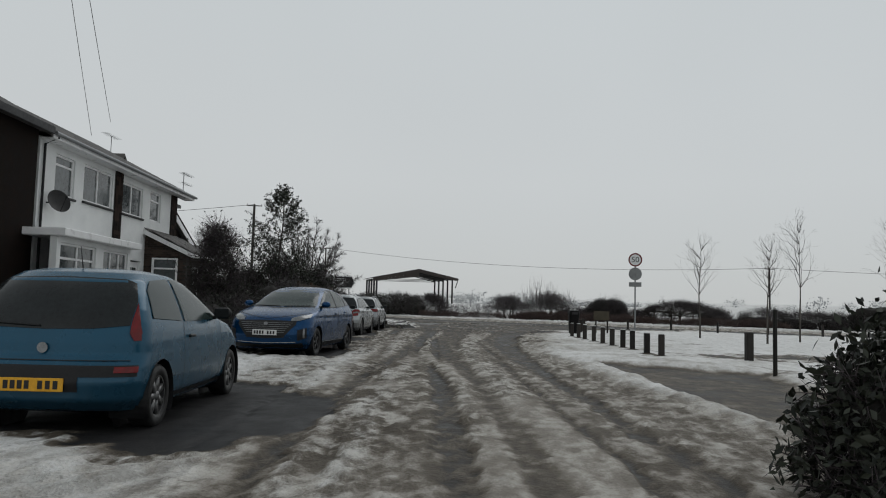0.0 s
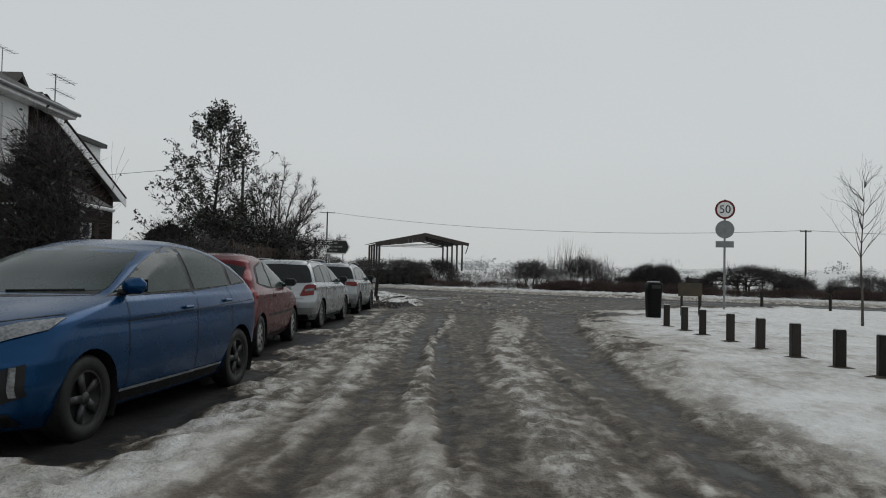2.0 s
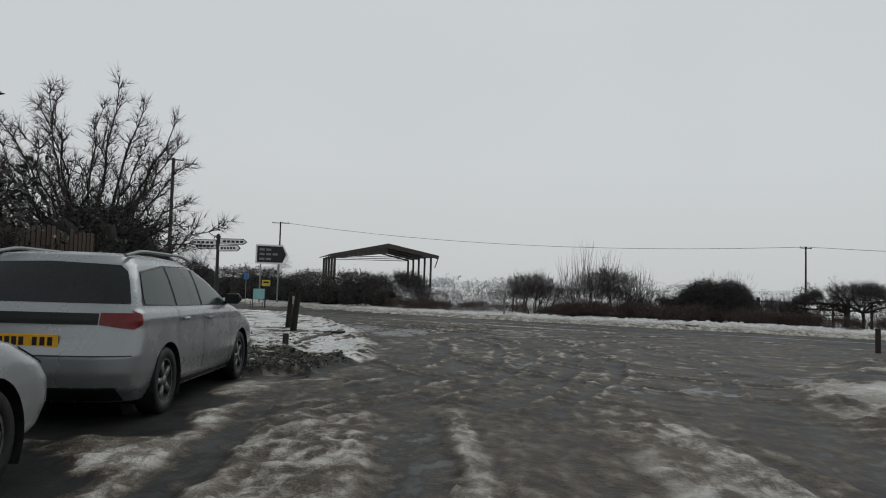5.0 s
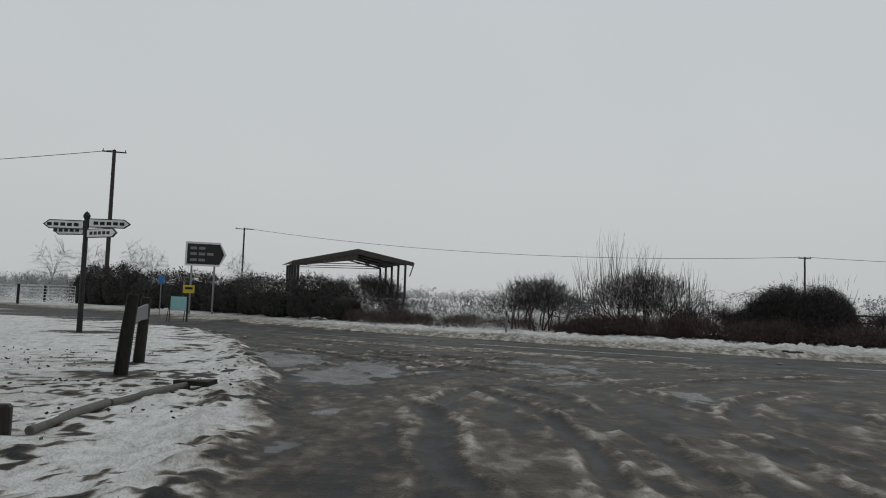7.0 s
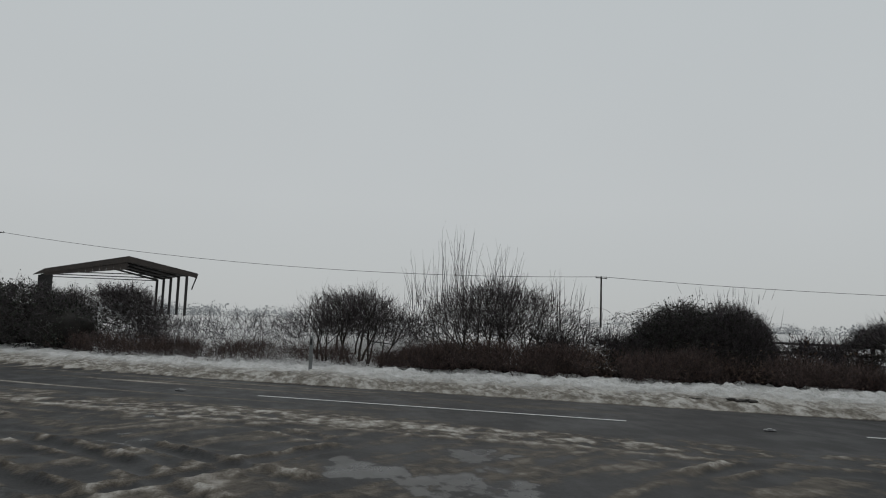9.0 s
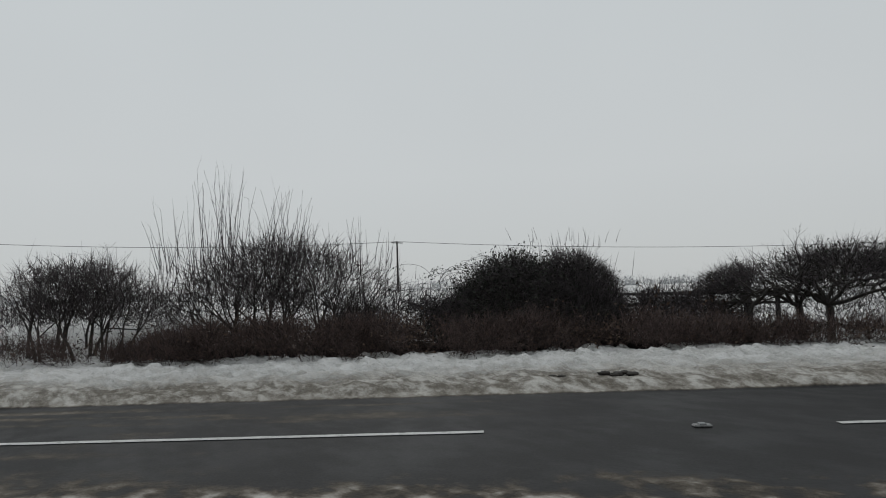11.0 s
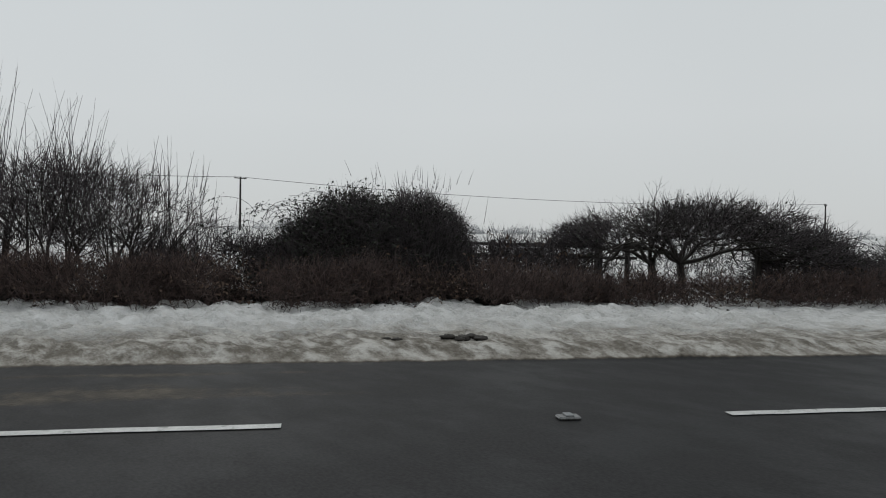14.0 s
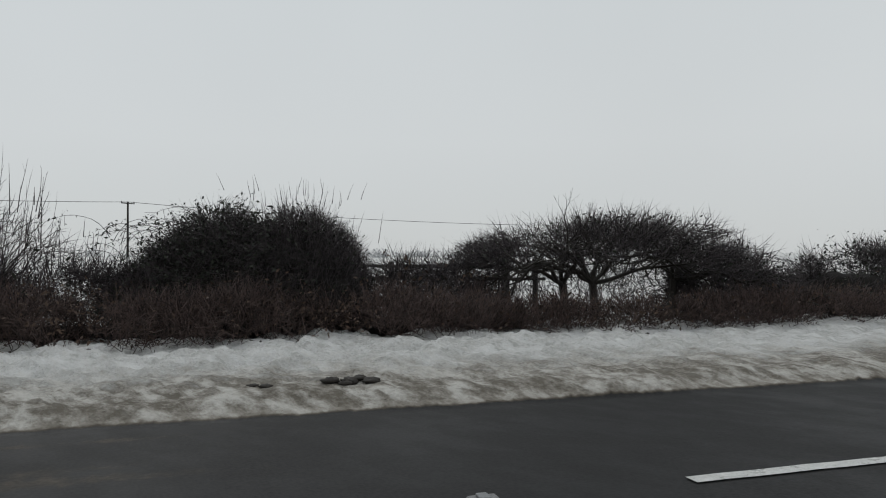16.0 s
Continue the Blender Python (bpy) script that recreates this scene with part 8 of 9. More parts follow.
def bare_tree(x, y, h, wide, name, label, wood=None, twigs=420):
    """A spreading bare tree: trunk and limbs, then branches filling a domed crown, each with a spray of fine twigs."""
    e = thing(name, label, "tree")
    z = height(x, y) - 0.05
    p = np.array([x, y, z])
    top = p + np.array([0.1, 0, h * 0.24])
    out, knots = [(*p, *top, 0.15, 0.13)], []
    for k in range(8):
        a = 6.28 * k / 8 + RNG.uniform(-0.3, 0.3)
        rise = RNG.uniform(0.35, 0.85)
        end = p + np.array([math.cos(a) * wide * 0.62 * (1.1 - 0.5 * rise), math.sin(a) * wide * 0.62 * (1.1 - 0.5 * rise), h * (0.35 + 0.45 * rise)])
        prev, r = top - np.array([0, 0, RNG.uniform(0, 0.2)]), 0.075
        for i in range(1, 7):
            f = i / 6
            q = top + (end - top) * f + np.array([0, 0, 0.35 * math.sin(3.14 * f)]) + RNG.normal(size=3) * 0.10
            out.append((*prev, *q, r, r * 0.8))
            knots.append(q)
            prev, r = q, r * 0.8
    knots = np.array(knots)
    fine = []
    mid = p + np.array([0, 0, h * 0.34])
    n = 0
    while n < twigs:
        v = RNG.normal(size=3)
        v[2] = abs(v[2]) - 0.25
        v /= np.linalg.norm(v)
        t = mid + v * RNG.uniform(0.45, 1.0) ** 0.6 * np.array([wide, wide, h * 0.66]) * RNG.uniform(0.88, 1.04)
        if t[2] < z + h * 0.22:
            continue
        k = knots[np.argmin(np.linalg.norm(knots - t, axis=1) + 0.6 * np.maximum(knots[:, 2] - t[2], 0))]
        bend = k + (t - k) * 0.5 + np.array([0, 0, 0.10 * np.linalg.norm(t - k)]) + RNG.normal(size=3) * 0.08
        out.append((*k, *bend, 0.020, 0.013))
        out.append((*bend, *t, 0.013, 0.007))
        for _ in range(18):
            f = RNG.uniform(0.1, 1.0)
            q = bend + (t - bend) * f if RNG.uniform() < 0.75 else k + (bend - k) * f
            d = (t - k) / (np.linalg.norm(t - k) + 0.2) * 0.7 + RNG.normal(size=3) * 0.55 + np.array([0, 0, 0.15])
            d /= np.linalg.norm(d)
            ln = RNG.uniform(0.18, 0.5)
            w = q + d * ln * 0.6
            fine.append((*q, *w, 0.0055, 0.0042))
            fine.append((*w, *(w + (d + RNG.normal(size=3) * 0.4) * ln * 0.4), 0.0042, 0.0025))
        n += 1
    rods("trunk", out, wood or BARK, e)
    rods("branchwork", fine, wood or TWIG, e)


def fan_tree(x, y, h, wide):
    """A broad bare tree: limbs fanning up and out of a short trunk, forking to fine twigs along a domed outline."""
    e = thing("tree", "broad bare tree with dark limbs and fine twigs", "tree")
    p = np.array([x, y, height(x, y) - 0.05])
    c = p + np.array([0, 0, h * 0.36])
    fork = p + np.array([0.05, 0, h * 0.16])
    wood, mid, fine = [(*p, *fork, 0.17, 0.14)], [], []
    for k in range(40):
        a, up = 2.4 * k + RNG.normal() * 0.2, RNG.uniform(-0.12, 1.0)
        flat = math.sqrt(max(1 - up * up, 0.03))
        end = c + np.array([math.cos(a) * flat * wide, math.sin(a) * flat * wide, up * h * 0.64]) * RNG.uniform(0.82, 1.03)
        root = fork - np.array([0, 0, RNG.uniform(0, 0.25)])
        pts = arched(root, end, wood, 0.055 * RNG.uniform(0.7, 1.2), -0.16 * np.linalg.norm((end - root)[:2]), 10, 0.05)
        for i in range(3, 11):
            for _ in range(4):
                d = (pts[i] - pts[i - 1])
                d = d / (np.linalg.norm(d) + 1e-6) * 0.9 + RNG.normal(size=3) * 0.45 + np.array([0, 0, 0.12])
                ln = (0.28 + 0.95 * (1 - i / 11)) * RNG.uniform(0.5, 1.0)
                q = pts[i] + d / np.linalg.norm(d) * ln
                side = arched(pts[i], q, mid, 0.013, -0.05 * ln, 3, 0.025)
                for w, v in zip(side, side[1:]):
                    for _k in range(5):
                        t = (v - w) / (np.linalg.norm(v - w) + 1e-6) + RNG.normal(size=3) * 0.5 + np.array([0, 0, 0.1])
                        u = v + t / np.linalg.norm(t) * RNG.uniform(0.12, 0.38)
                        fine.append((*v, *u, 0.0050, 0.0028))
    rods("trunk", wood, BARK, e)
    rods("branch", mid, BARK, e)
    rods("branchwork", fine, TWIG, e)


fan_tree(-9.85, 37.3, 5.6, 2.8)


def sapling(x, y, h):
    e = thing("sapling", "bare young tree with thin wet twigs in the snow", "tree", None, "planted saplings")
    z = height(x, y) - 0.05
    out, tips = [], []
    prev, d = np.array([x, y, z]), np.array([0, 0, 1.0])
    for i in range(10):
        q = prev + d * h / 10
        out.append((*prev, *q, 0.045 * (1 - i / 11), 0.045 * (1 - (i + 1) / 11)))
        if i > 3:
            for _ in range(4):
                a = RNG.uniform(0, 6.28)
                grow(q, np.array([math.cos(a) * 0.7, math.sin(a) * 0.7, 0.9]), h * 0.22 * (1.35 - i / 11), 0.011, 2, out, tips, 0.4, 0.25, 1, 0.6, 3)
        prev, d = q, d + np.array([RNG.normal() * 0.03, RNG.normal() * 0.03, 0])
        d /= np.linalg.norm(d)
    rods("stem", out, FROST_TWIG, e)


for x, y, h in ((9.5, 25.9, 3.55), (13.0, 25.0, 4.25), (10.9, 22.2, 3.3), (17.5, 27.0, 4.3), (15.4, 19.5, 4.0)):
    sapling(x, y, h)


def far_woods():
    """Woodland and field hedges on the skyline, haze painted in as pale grey: rounded ragged crowns of many small
    clumps.
    """
    ball = np.array([(1, 0, 0), (-1, 0, 0), (0, 1, 0), (0, -1, 0), (0, 0, 1), (0, 0, -1)], float)
    tri = np.array([[a, b, c] if k else [b, a, c] for a in (0, 1) for b in (2, 3) for c in (4, 5) for k in [(a + b + c) % 2 == 0]])
    vs, fs, at = [], [], 0
    for _ in range(900):
        a = RNG.uniform(-1.25, 1.25)
        r = RNG.choice([150, 200, 260, 340, 450]) * RNG.uniform(0.92, 1.08)
        x, y = r * math.sin(a), 40 + r * math.cos(a)
        if fbm(np.array([a * 7.0]), np.array([r * 0.012]), 3, 61)[0] < 0.50:
            continue
        h = RNG.uniform(0.010, 0.022) * r * (1.2 if RNG.uniform() < 0.15 else 0.8)
        z = height(x, y) - 0.3
        for _k in range(80):
            v = RNG.normal(size=3)
            v = v / np.linalg.norm(v) * RNG.uniform(0.0, 1.0) ** 0.5 * np.array([h * 0.95, h * 0.95, h * 0.5])
            c = np.array([x, y, z + h * 0.42]) + v
            size = h * RNG.uniform(0.03, 0.07)
            vs.append(c + ball * size * RNG.uniform(0.55, 1.35, (len(ball), 1)))
            fs.append(tri + at)
            at += len(ball)
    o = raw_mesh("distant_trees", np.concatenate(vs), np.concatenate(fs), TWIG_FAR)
    tagged(o, "skyline woodland painted pale grey for haze", "woodland", kind="stuff")


far_woods()

# these trees carry the mist as pale grey in their own colour
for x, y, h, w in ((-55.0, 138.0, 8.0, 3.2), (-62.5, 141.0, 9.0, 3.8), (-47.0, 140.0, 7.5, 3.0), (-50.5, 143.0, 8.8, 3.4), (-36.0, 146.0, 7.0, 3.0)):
    bare_tree(x, y, h, w, "tree", "bare tree painted pale grey for mist", TWIG_FAR, 110)

# ---- street furniture and small things ----
def upright(x, y, dz=0.0, turn=0.0):
    return Matrix.Translation((x, y, height(x, y) + dz)) @ Matrix.Rotation(turn, 4, "Z")


def bollards():
    post = Geo().box((0, 0, 0.23), (0.135, 0.135, 0.54), bevel=0.015).mesh("post")
    post.materials.append(WOOD_DARK)
    cap = Geo().box((0, 0, 0.505), (0.125, 0.125, 0.02), bevel=0.009).mesh("snow_cap")
    cap.materials.append(SNOW)
    mound = Geo()
    rows = []
    for i in range(5):
        r = 0.19 * (1 - i / 5)
        rows.append([(r * math.cos(6.28319 * k / 14) * (1 + 0.25 * math.sin(3 * k)), r * math.sin(6.28319 * k / 14) * (1 + 0.2 * math.cos(2 * k)), 0.035 * (i / 4) ** 0.7 - 0.01) for k in range(15)])
    soil = mound.grid(rows).mesh("soil")
    soil.materials.append(SOIL)
    a, b = Vector((5.53, 12.87, 0)), Vector((4.30, 23.75, 0))
    for k, f in enumerate((0, 0.107, 0.228, 0.318, 0.43, 0.54, 0.655, 0.785, 0.885, 1.0)):
        p = a + (b - a) * f
        e = thing("bollard", "short square dark timber bollard standing in snow", "bollard", upright(p.x, p.y, 0.0, random.uniform(-0.2, 0.2)) @ Matrix.Rotation(random.uniform(-0.04, 0.04), 4, "X"), "bollards along the verge")
        for nm, me in (("post", post), ("snow_cap", cap), ("soil", soil)):
            o = new(nm, me)
            o.parent = e


bollards()


def litter_bin():
    e = thing("litter_bin", "black moulded litter bin standing in snow", "bin", upright(4.66, 27.7, 0, 0.2))
    g = Geo()
    rows = []
    for z, w in ((0.0, 0.175), (0.05, 0.185), (0.70, 0.205), (0.74, 0.215), (0.79, 0.215)):
        rows.append([(w * math.copysign(abs(math.cos(6.28319 * k / 32)) ** 0.45, math.cos(6.28319 * k / 32)), w * math.copysign(abs(math.sin(6.28319 * k / 32)) ** 0.45, math.sin(6.28319 * k / 32)), z) for k in range(33)])
    g.grid(rows)
    g.ob("body", BIN_MAT, e, "", True)
    h = Geo()
    rows = []
    for z, w in ((0.79, 0.225), (0.93, 0.225), (0.98, 0.19), (1.0, 0.10), (1.005, 0.0)):
        rows.append([(w * math.copysign(abs(math.cos(6.28319 * k / 32)) ** 0.45, math.cos(6.28319 * k / 32)), w * math.copysign(abs(math.sin(6.28319 * k / 32)) ** 0.45, math.sin(6.28319 * k / 32)), z) for k in range(33)])
    h.grid(rows)
    hood = h.ob("hood", BIN_MAT, e, "", True)
    for y in (-0.227, 0.227):
        Geo().box((0, y, 0.87), (0.26, 0.012, 0.10), bevel=0.004).ob("slot", SIGN_BLACK, hood)
    Geo().box((0, 0, 1.008), (0.28, 0.28, 0.02), bevel=0.009).ob("snow_cap", SNOW, e)
    n = thing("notice_board", "small olive notice board on two short posts", "notice board", upright(6.0, 29.25, 0, -0.2))
    Geo().box((0, 0, 0.78), (0.68, 0.04, 0.40), bevel=0.008).ob("board", SIGN_OLIVE, n)
    for x in (-0.24, 0.27):
        Geo().box((x, 0.03, 0.48), (0.07, 0.05, 1.0), bevel=0.006).ob("post", WOOD_DARK, n)
    for k in range(3):
        p = thing("stub_post", "short dark timber post beside the bin", "post", upright(4.99 + 0.2 * k, 29.35 + 0.93 * k, 0, 0.2 * k), "stub posts")
        Geo().box((0, 0, 0.27), (0.13, 0.13, 0.62), bevel=0.015).ob("timber", WOOD_DARK, p)


litter_bin()


def speed_sign():
    turn = math.atan2(32.7 - 9, 7.7 - 0.6)
    e = thing("speed_sign", "grey post with round speed limit sign and plates", "road sign", upright(8.22, 34.0, 0, turn - math.pi / 2 + 0.12))
    Geo().tube([(0, 0, -0.1), (0, 0, 3.98)], 0.038, 12).ob("post", GALV, e)

    def disc(z, r, mat, y, name, parent, label=""):
        g = Geo()
        g.tube([(0, y, z), (0, y - 0.008, z)], [r, r], 40)
        return g.ob(name, mat, parent, label)
    d = disc(3.62, 0.345, SIGN_RED, -0.045, "speed_disc", e, "round white sign with red rim")
    disc(3.62, 0.275, SIGN_WHITE, -0.054, "disc_face", d)
    lettering("numerals", "50", 0.40, SIGN_BLACK, Matrix.Translation((0, -0.065, 3.615)) @ Matrix.Rotation(radians(90), 4, "X"), d)
    disc(2.90, 0.325, SIGN_BACK, -0.045, "grey_disc", e, "plain grey round sign streaked with wet snow")
    Geo().box((0, -0.05, 2.36), (0.62, 0.012, 0.23), bevel=0.004).ob("plate", SIGN_BACK, e, "grey rectangular plate")
    for z in (3.75, 3.5, 3.02, 2.78, 2.36):
        Geo().box((0, -0.02, z), (0.11, 0.05, 0.03), bevel=0.006).ob("clip", GALV, e)


speed_sign()


def finger_post():
    e = thing("finger_post", "old dark finger post with white-faced direction arms", "signpost", upright(-11.5, 50.1, 0, 0))
    Geo().tube([(0, 0, -0.1), (0, 0, 2.95)], [0.075, 0.06], 14).ob("post", STEEL_DARK, e)
    rows = [[(r * math.cos(6.28319 * k / 14), r * math.sin(6.28319 * k / 14), z) for k in range(15)] for r, z in ((0.05, 2.95), (0.085, 3.0), (0.09, 3.06), (0.05, 3.13), (0.0, 3.17))]
    Geo().grid(rows).ob("finial", STEEL_DARK, e, "", True)

    def arm(z, turn, ln, mat_label):
        g = Geo()
        h = 0.12
        g.prism([(0.05, -0.02, z - h), (ln - 0.16, -0.02, z - h), (ln, -0.02, z), (ln - 0.16, -0.02, z + h), (0.05, -0.02, z + h)], (0, 0.04, 0))
        o = g.ob("arm", SIGN_BLACK, e, "direction arm with worn lettering")
        o.matrix_basis = Matrix.Rotation(turn, 4, "Z")
        for y in (-0.024, 0.021):
            f = Geo()
            h2 = 0.095
            f.prism([(0.08, y, z - h2), (ln - 0.17, y, z - h2), (ln - 0.045, y, z), (ln - 0.17, y, z + h2), (0.08, y, z + h2)], (0, 0.003, 0))
            p = f.ob("arm_face", SIGN_WHITE, o, "", False)
            for k in range(5):
                Geo().box((0.25 + 0.17 * k, y + (-0.002 if y < 0 else 0.005), z), (0.12, 0.003, 0.085)).ob("letter_bar", SIGN_BLACK, p)
    arm(2.86, radians(4), 1.15, "")
    arm(2.80, radians(186), 1.1, "")
    arm(2.58, radians(-28), 1.25, "")
    arm(2.66, radians(168), 1.0, "")


finger_post()


def arrow_sign():
    e = thing("direction_sign", "large arrow-shaped road sign seen over the hedge", "road sign", Matrix.Identity(4))
    a, b = Vector((-16.08, 69.6, 0)), Vector((-13.9, 70.3, 0))
    ax = (b - a).normalized()
    nrm = Vector((ax.y, -ax.x, 0))
    z0, z1 = 2.68, 3.95

    def pt(u, z, off=0.0):
        return a + ax * u + nrm * off + Vector((0, 0, z))
    L = 2.1
    g = Geo()
    g.prism([pt(0, z0), pt(L - 0.36, z0), pt(L, (z0 + z1) / 2), pt(L - 0.36, z1), pt(0, z1)], nrm * -0.04)
    panel = g.ob("panel", SIGN_WHITE, e, "white-edged arrow panel")
    f = Geo()
    i = 0.10
    f.prism([pt(i, z0 + i, 0.004), pt(L - 0.364, z0 + i, 0.004), pt(L - i * 1.3, (z0 + z1) / 2, 0.004), pt(L - 0.364, z1 - i, 0.004), pt(i, z1 - i, 0.004)], nrm * 0.004)
    face = f.ob("face", SIGN_BLACK, panel, "dark sign face")
    for k, (z, n) in enumerate(((3.62, 2), (3.32, 3), (3.0, 2))):
        for j in range(n):
            bgeo = Geo()
            bgeo.prism([pt(0.25 + 0.42 * j, z - 0.07, 0.012), pt(0.58 + 0.42 * j, z - 0.07, 0.012), pt(0.58 + 0.42 * j, z + 0.07, 0.012), pt(0.25 + 0.42 * j, z + 0.07, 0.012)], nrm * 0.004)
            bgeo.ob("letter_bar", SIGN_BACK, face)
    for u in (0.35, 1.5):
        p = pt(u, 0, -0.08)
        Geo().tube([(p.x, p.y, -0.2), (p.x, p.y, 3.8)], 0.05, 10).ob("post", GALV, e)


arrow_sign()


def nameplate():
    """Two old posts with a broken road name board between them."""
    e = thing("name_board", "broken pale road name board on two dark leaning posts", "street sign", Matrix.Identity(4))
    a, b = Vector((-5.70, 39.75, height(-5.70, 39.75))), Vector((-6.40, 41.9, height(-6.40, 41.9)))
    for p, lean in ((a, (0.10, 0.03)), (b, (0.08, -0.02))):
        g = Geo()
        top = p + Vector((lean[0], lean[1], 0.98))
        g.tube([p - Vector((0, 0, 0.1)), p + (top - p) * 0.5, top], [0.085, 0.08, 0.07], 10)
        g.ob("post", WOOD_DARK, e, "dark leaning post")
    ax = (b - a).normalized()
    side, u, off = Vector((ax.y, -ax.x, 0)), Vector((0, 0, 1)), Vector((0.08, 0.02, 0))
    g = Geo()
    c, d = a + off + ax * 0.05 + u * 0.70, b + off - ax * 0.04 + u * 0.78
    g.prism([c - u * 0.10, (c + d) / 2 - u * 0.09, d - u * 0.12, d + u * 0.11, (c + d) / 2 + u * 0.10, c + u * 0.08], side * 0.025)
    g.ob("board", SIGN_BACK, e, "weathered grey board")


nameplate()


def fallen_rails():
    """Lengths of timber edging, knocked over in the snow on the corner."""
    for (x0, y0), (x1, y1), r in (((-4.55, 38.9), (-4.75, 37.5), 0.036), ((-4.76, 37.45), (-4.72, 36.15), 0.038)):
        e = thing("timber_rail", "fallen round timber rail half buried in snow", "timber rail", None, "fallen rails")
        z0, z1 = height(x0, y0) + 0.04, height(x1, y1) + 0.03
        Geo().tube([(x0, y0, z0), ((x0 + x1) / 2, (y0 + y1) / 2, (z0 + z1) / 2 + 0.01), (x1, y1, z1)], [r, r * 1.05, r * 0.95], 12).ob("rail", WOOD_GREY, e)
        mx, my, mz = x0 + (x1 - x0) * 0.55, y0 + (y1 - y0) * 0.55, z0 + (z1 - z0) * 0.55
        Geo().tube([(mx, my, mz + r * 0.8), ((mx + x1) / 2, (my + y1) / 2, (mz + z1) / 2 + r * 0.95), (x1, y1, z1 + r * 0.7)], [r * 0.2, r * 0.4, r * 0.2], 8).ob("snow_crust", SNOW, e, "patchy crust of wet snow")
    for x, y in ((-4.9, 36.1),):
        e = thing("stub_post", "broken stub of a dark timber post", "post", upright(x, y, 0, 0.3), "stub posts")
        Geo().box((0, 0, 0.07), (0.12, 0.11, 0.32), bevel=0.02).ob("timber", WOOD_DARK, e)

    e = thing("broken_board", "dark broken board lying in the snow by the posts", "board", upright(-4.45, 38.9, 0.02, -0.5))
    Geo().prism([(-0.3, -0.07, 0), (0.26, -0.09, 0.02), (0.31, 0.0, 0.05), (0.2, 0.08, 0.03), (-0.28, 0.06, 0.0)], (0, 0, 0.05)).ob("plank", WOOD_DARK, e)


fallen_rails()


def roadside_boards():
    e = thing("a_board", "pale turquoise temporary board on the snowy verge", "sign board", upright(-13.45, 62.1, 0.0, radians(37)))
    Geo().box((0, 0, 0.76), (0.66, 0.04, 0.58), bevel=0.01).ob("panel", SIGN_TEAL, e)
    for x in (-0.35, 0.35):
        Geo().tube([(x, 0, -0.1), (x, 0, 1.07)], 0.02, 8).ob("leg", STEEL_DARK, e)
        Geo().tube([(x, 0.0, 1.0), (x, 0.4, 0.0)], 0.016, 8).ob("strut", STEEL_DARK, e)
    y = thing("warning_board", "yellow warning board on a dark post", "sign board", upright(-13.16, 62.4, 0.0, radians(37)))
    Geo().box((0, 0, 1.38), (0.48, 0.03, 0.34), bevel=0.008).ob("panel", SIGN_YELLOW, y)
    Geo().box((0, -0.018, 1.42), (0.32, 0.006, 0.10)).ob("letter_bar", SIGN_BLACK, y)
    Geo().tube([(0, 0.03, -0.1), (0, 0.03, 1.62)], 0.03, 8).ob("post", STEEL_DARK, y)
    b = thing("blue_sign", "small blue rectangular sign on a post", "road sign", upright(-14.06, 61.66, 0.0, radians(32)))
    Geo().box((0, 0, 1.72), (0.24, 0.02, 0.34), bevel=0.006).ob("panel", SIGN_BLUE, b)
    Geo().tube([(0, 0.03, -0.1), (0, 0.03, 1.9)], 0.02, 8).ob("post", GALV, b)
    m = thing("marker_post", "grey reflector marker post in the snow bank", "marker post", upright(0.0, 56.2, 0.0, radians(-31)))
    Geo().box((0, 0, 0.36), (0.08, 0.05, 0.86), bevel=0.015).ob("post", SIGN_BACK, m)
    Geo().box((0, -0.028, 0.66), (0.05, 0.006, 0.14), bevel=0.002).ob("reflector", SIGN_BLACK, m)


roadside_boards()


def mud_clods():
    """Lumps of turf and mud thrown up onto the ploughed snow."""
    for q, m, r in ((1.60, 3.02, 0.09), (1.76, 3.08, 0.10), (1.96, 3.02, 0.08), (1.70, 2.94, 0.06), (1.88, 3.14, 0.07), (1.05, 3.05, 0.06), (0.94, 3.10, 0.05)):
        p = at_main(q, m)
        rows = []
        for i in range(9):
            ph = math.pi * i / 8 - math.pi / 2
            row = []
            for k in range(15):
                th = 6.28319 * (k % 14) / 14
                d = Vector((math.cos(th) * math.cos(ph) * 1.25, math.sin(th) * math.cos(ph), math.sin(ph) * 0.38))
                row.append(tuple(d * r * (0.85 + 0.55 * noise.noise(d * 2.2 + Vector((q * 7, m * 3, 0))))))
            rows.append(row)
        e = thing("mud_clod", "dark clod of turf and mud on soiled snow", "mud", Matrix.Translation((p.x, p.y, height(p.x, p.y) + 0.005)), "mud clods on the bank")
        Geo().grid(rows).ob("clod", BARK, e, "", True)


mud_clods()


def telegraph(x, y, top, r, label, arm=1.5, turn=0.5, base=None):
    z = height(x, y) if base is None else base
    e = thing("telegraph_pole", label, "utility pole", Matrix.Translation((x, y, z)), "utility poles")
    Geo().tube([(0, 0, -0.3), (0, 0, (top - z) / 2), (0, 0, top - z)], [r, r * 0.88, r * 0.75], 10).ob("pole", WOOD_DARK, e)
    ax = Vector((math.cos(turn), math.sin(turn), 0))
    Geo().box((0, 0, top - z - 0.2), (arm, 0.12, 0.14), Matrix.Rotation(turn, 3, "Z"), 0.015).ob("crossarm", WOOD_DARK, e)
    for k in (-0.46, 0.0, 0.46):
        p = ax * arm * k + Vector((0, 0, top - z - 0.12))
        Geo().tube([p, p + Vector((0, 0, 0.22))], [0.05, 0.035], 8).ob("insulator", STEEL_DARK, e)
    return Vector((x, y, top))


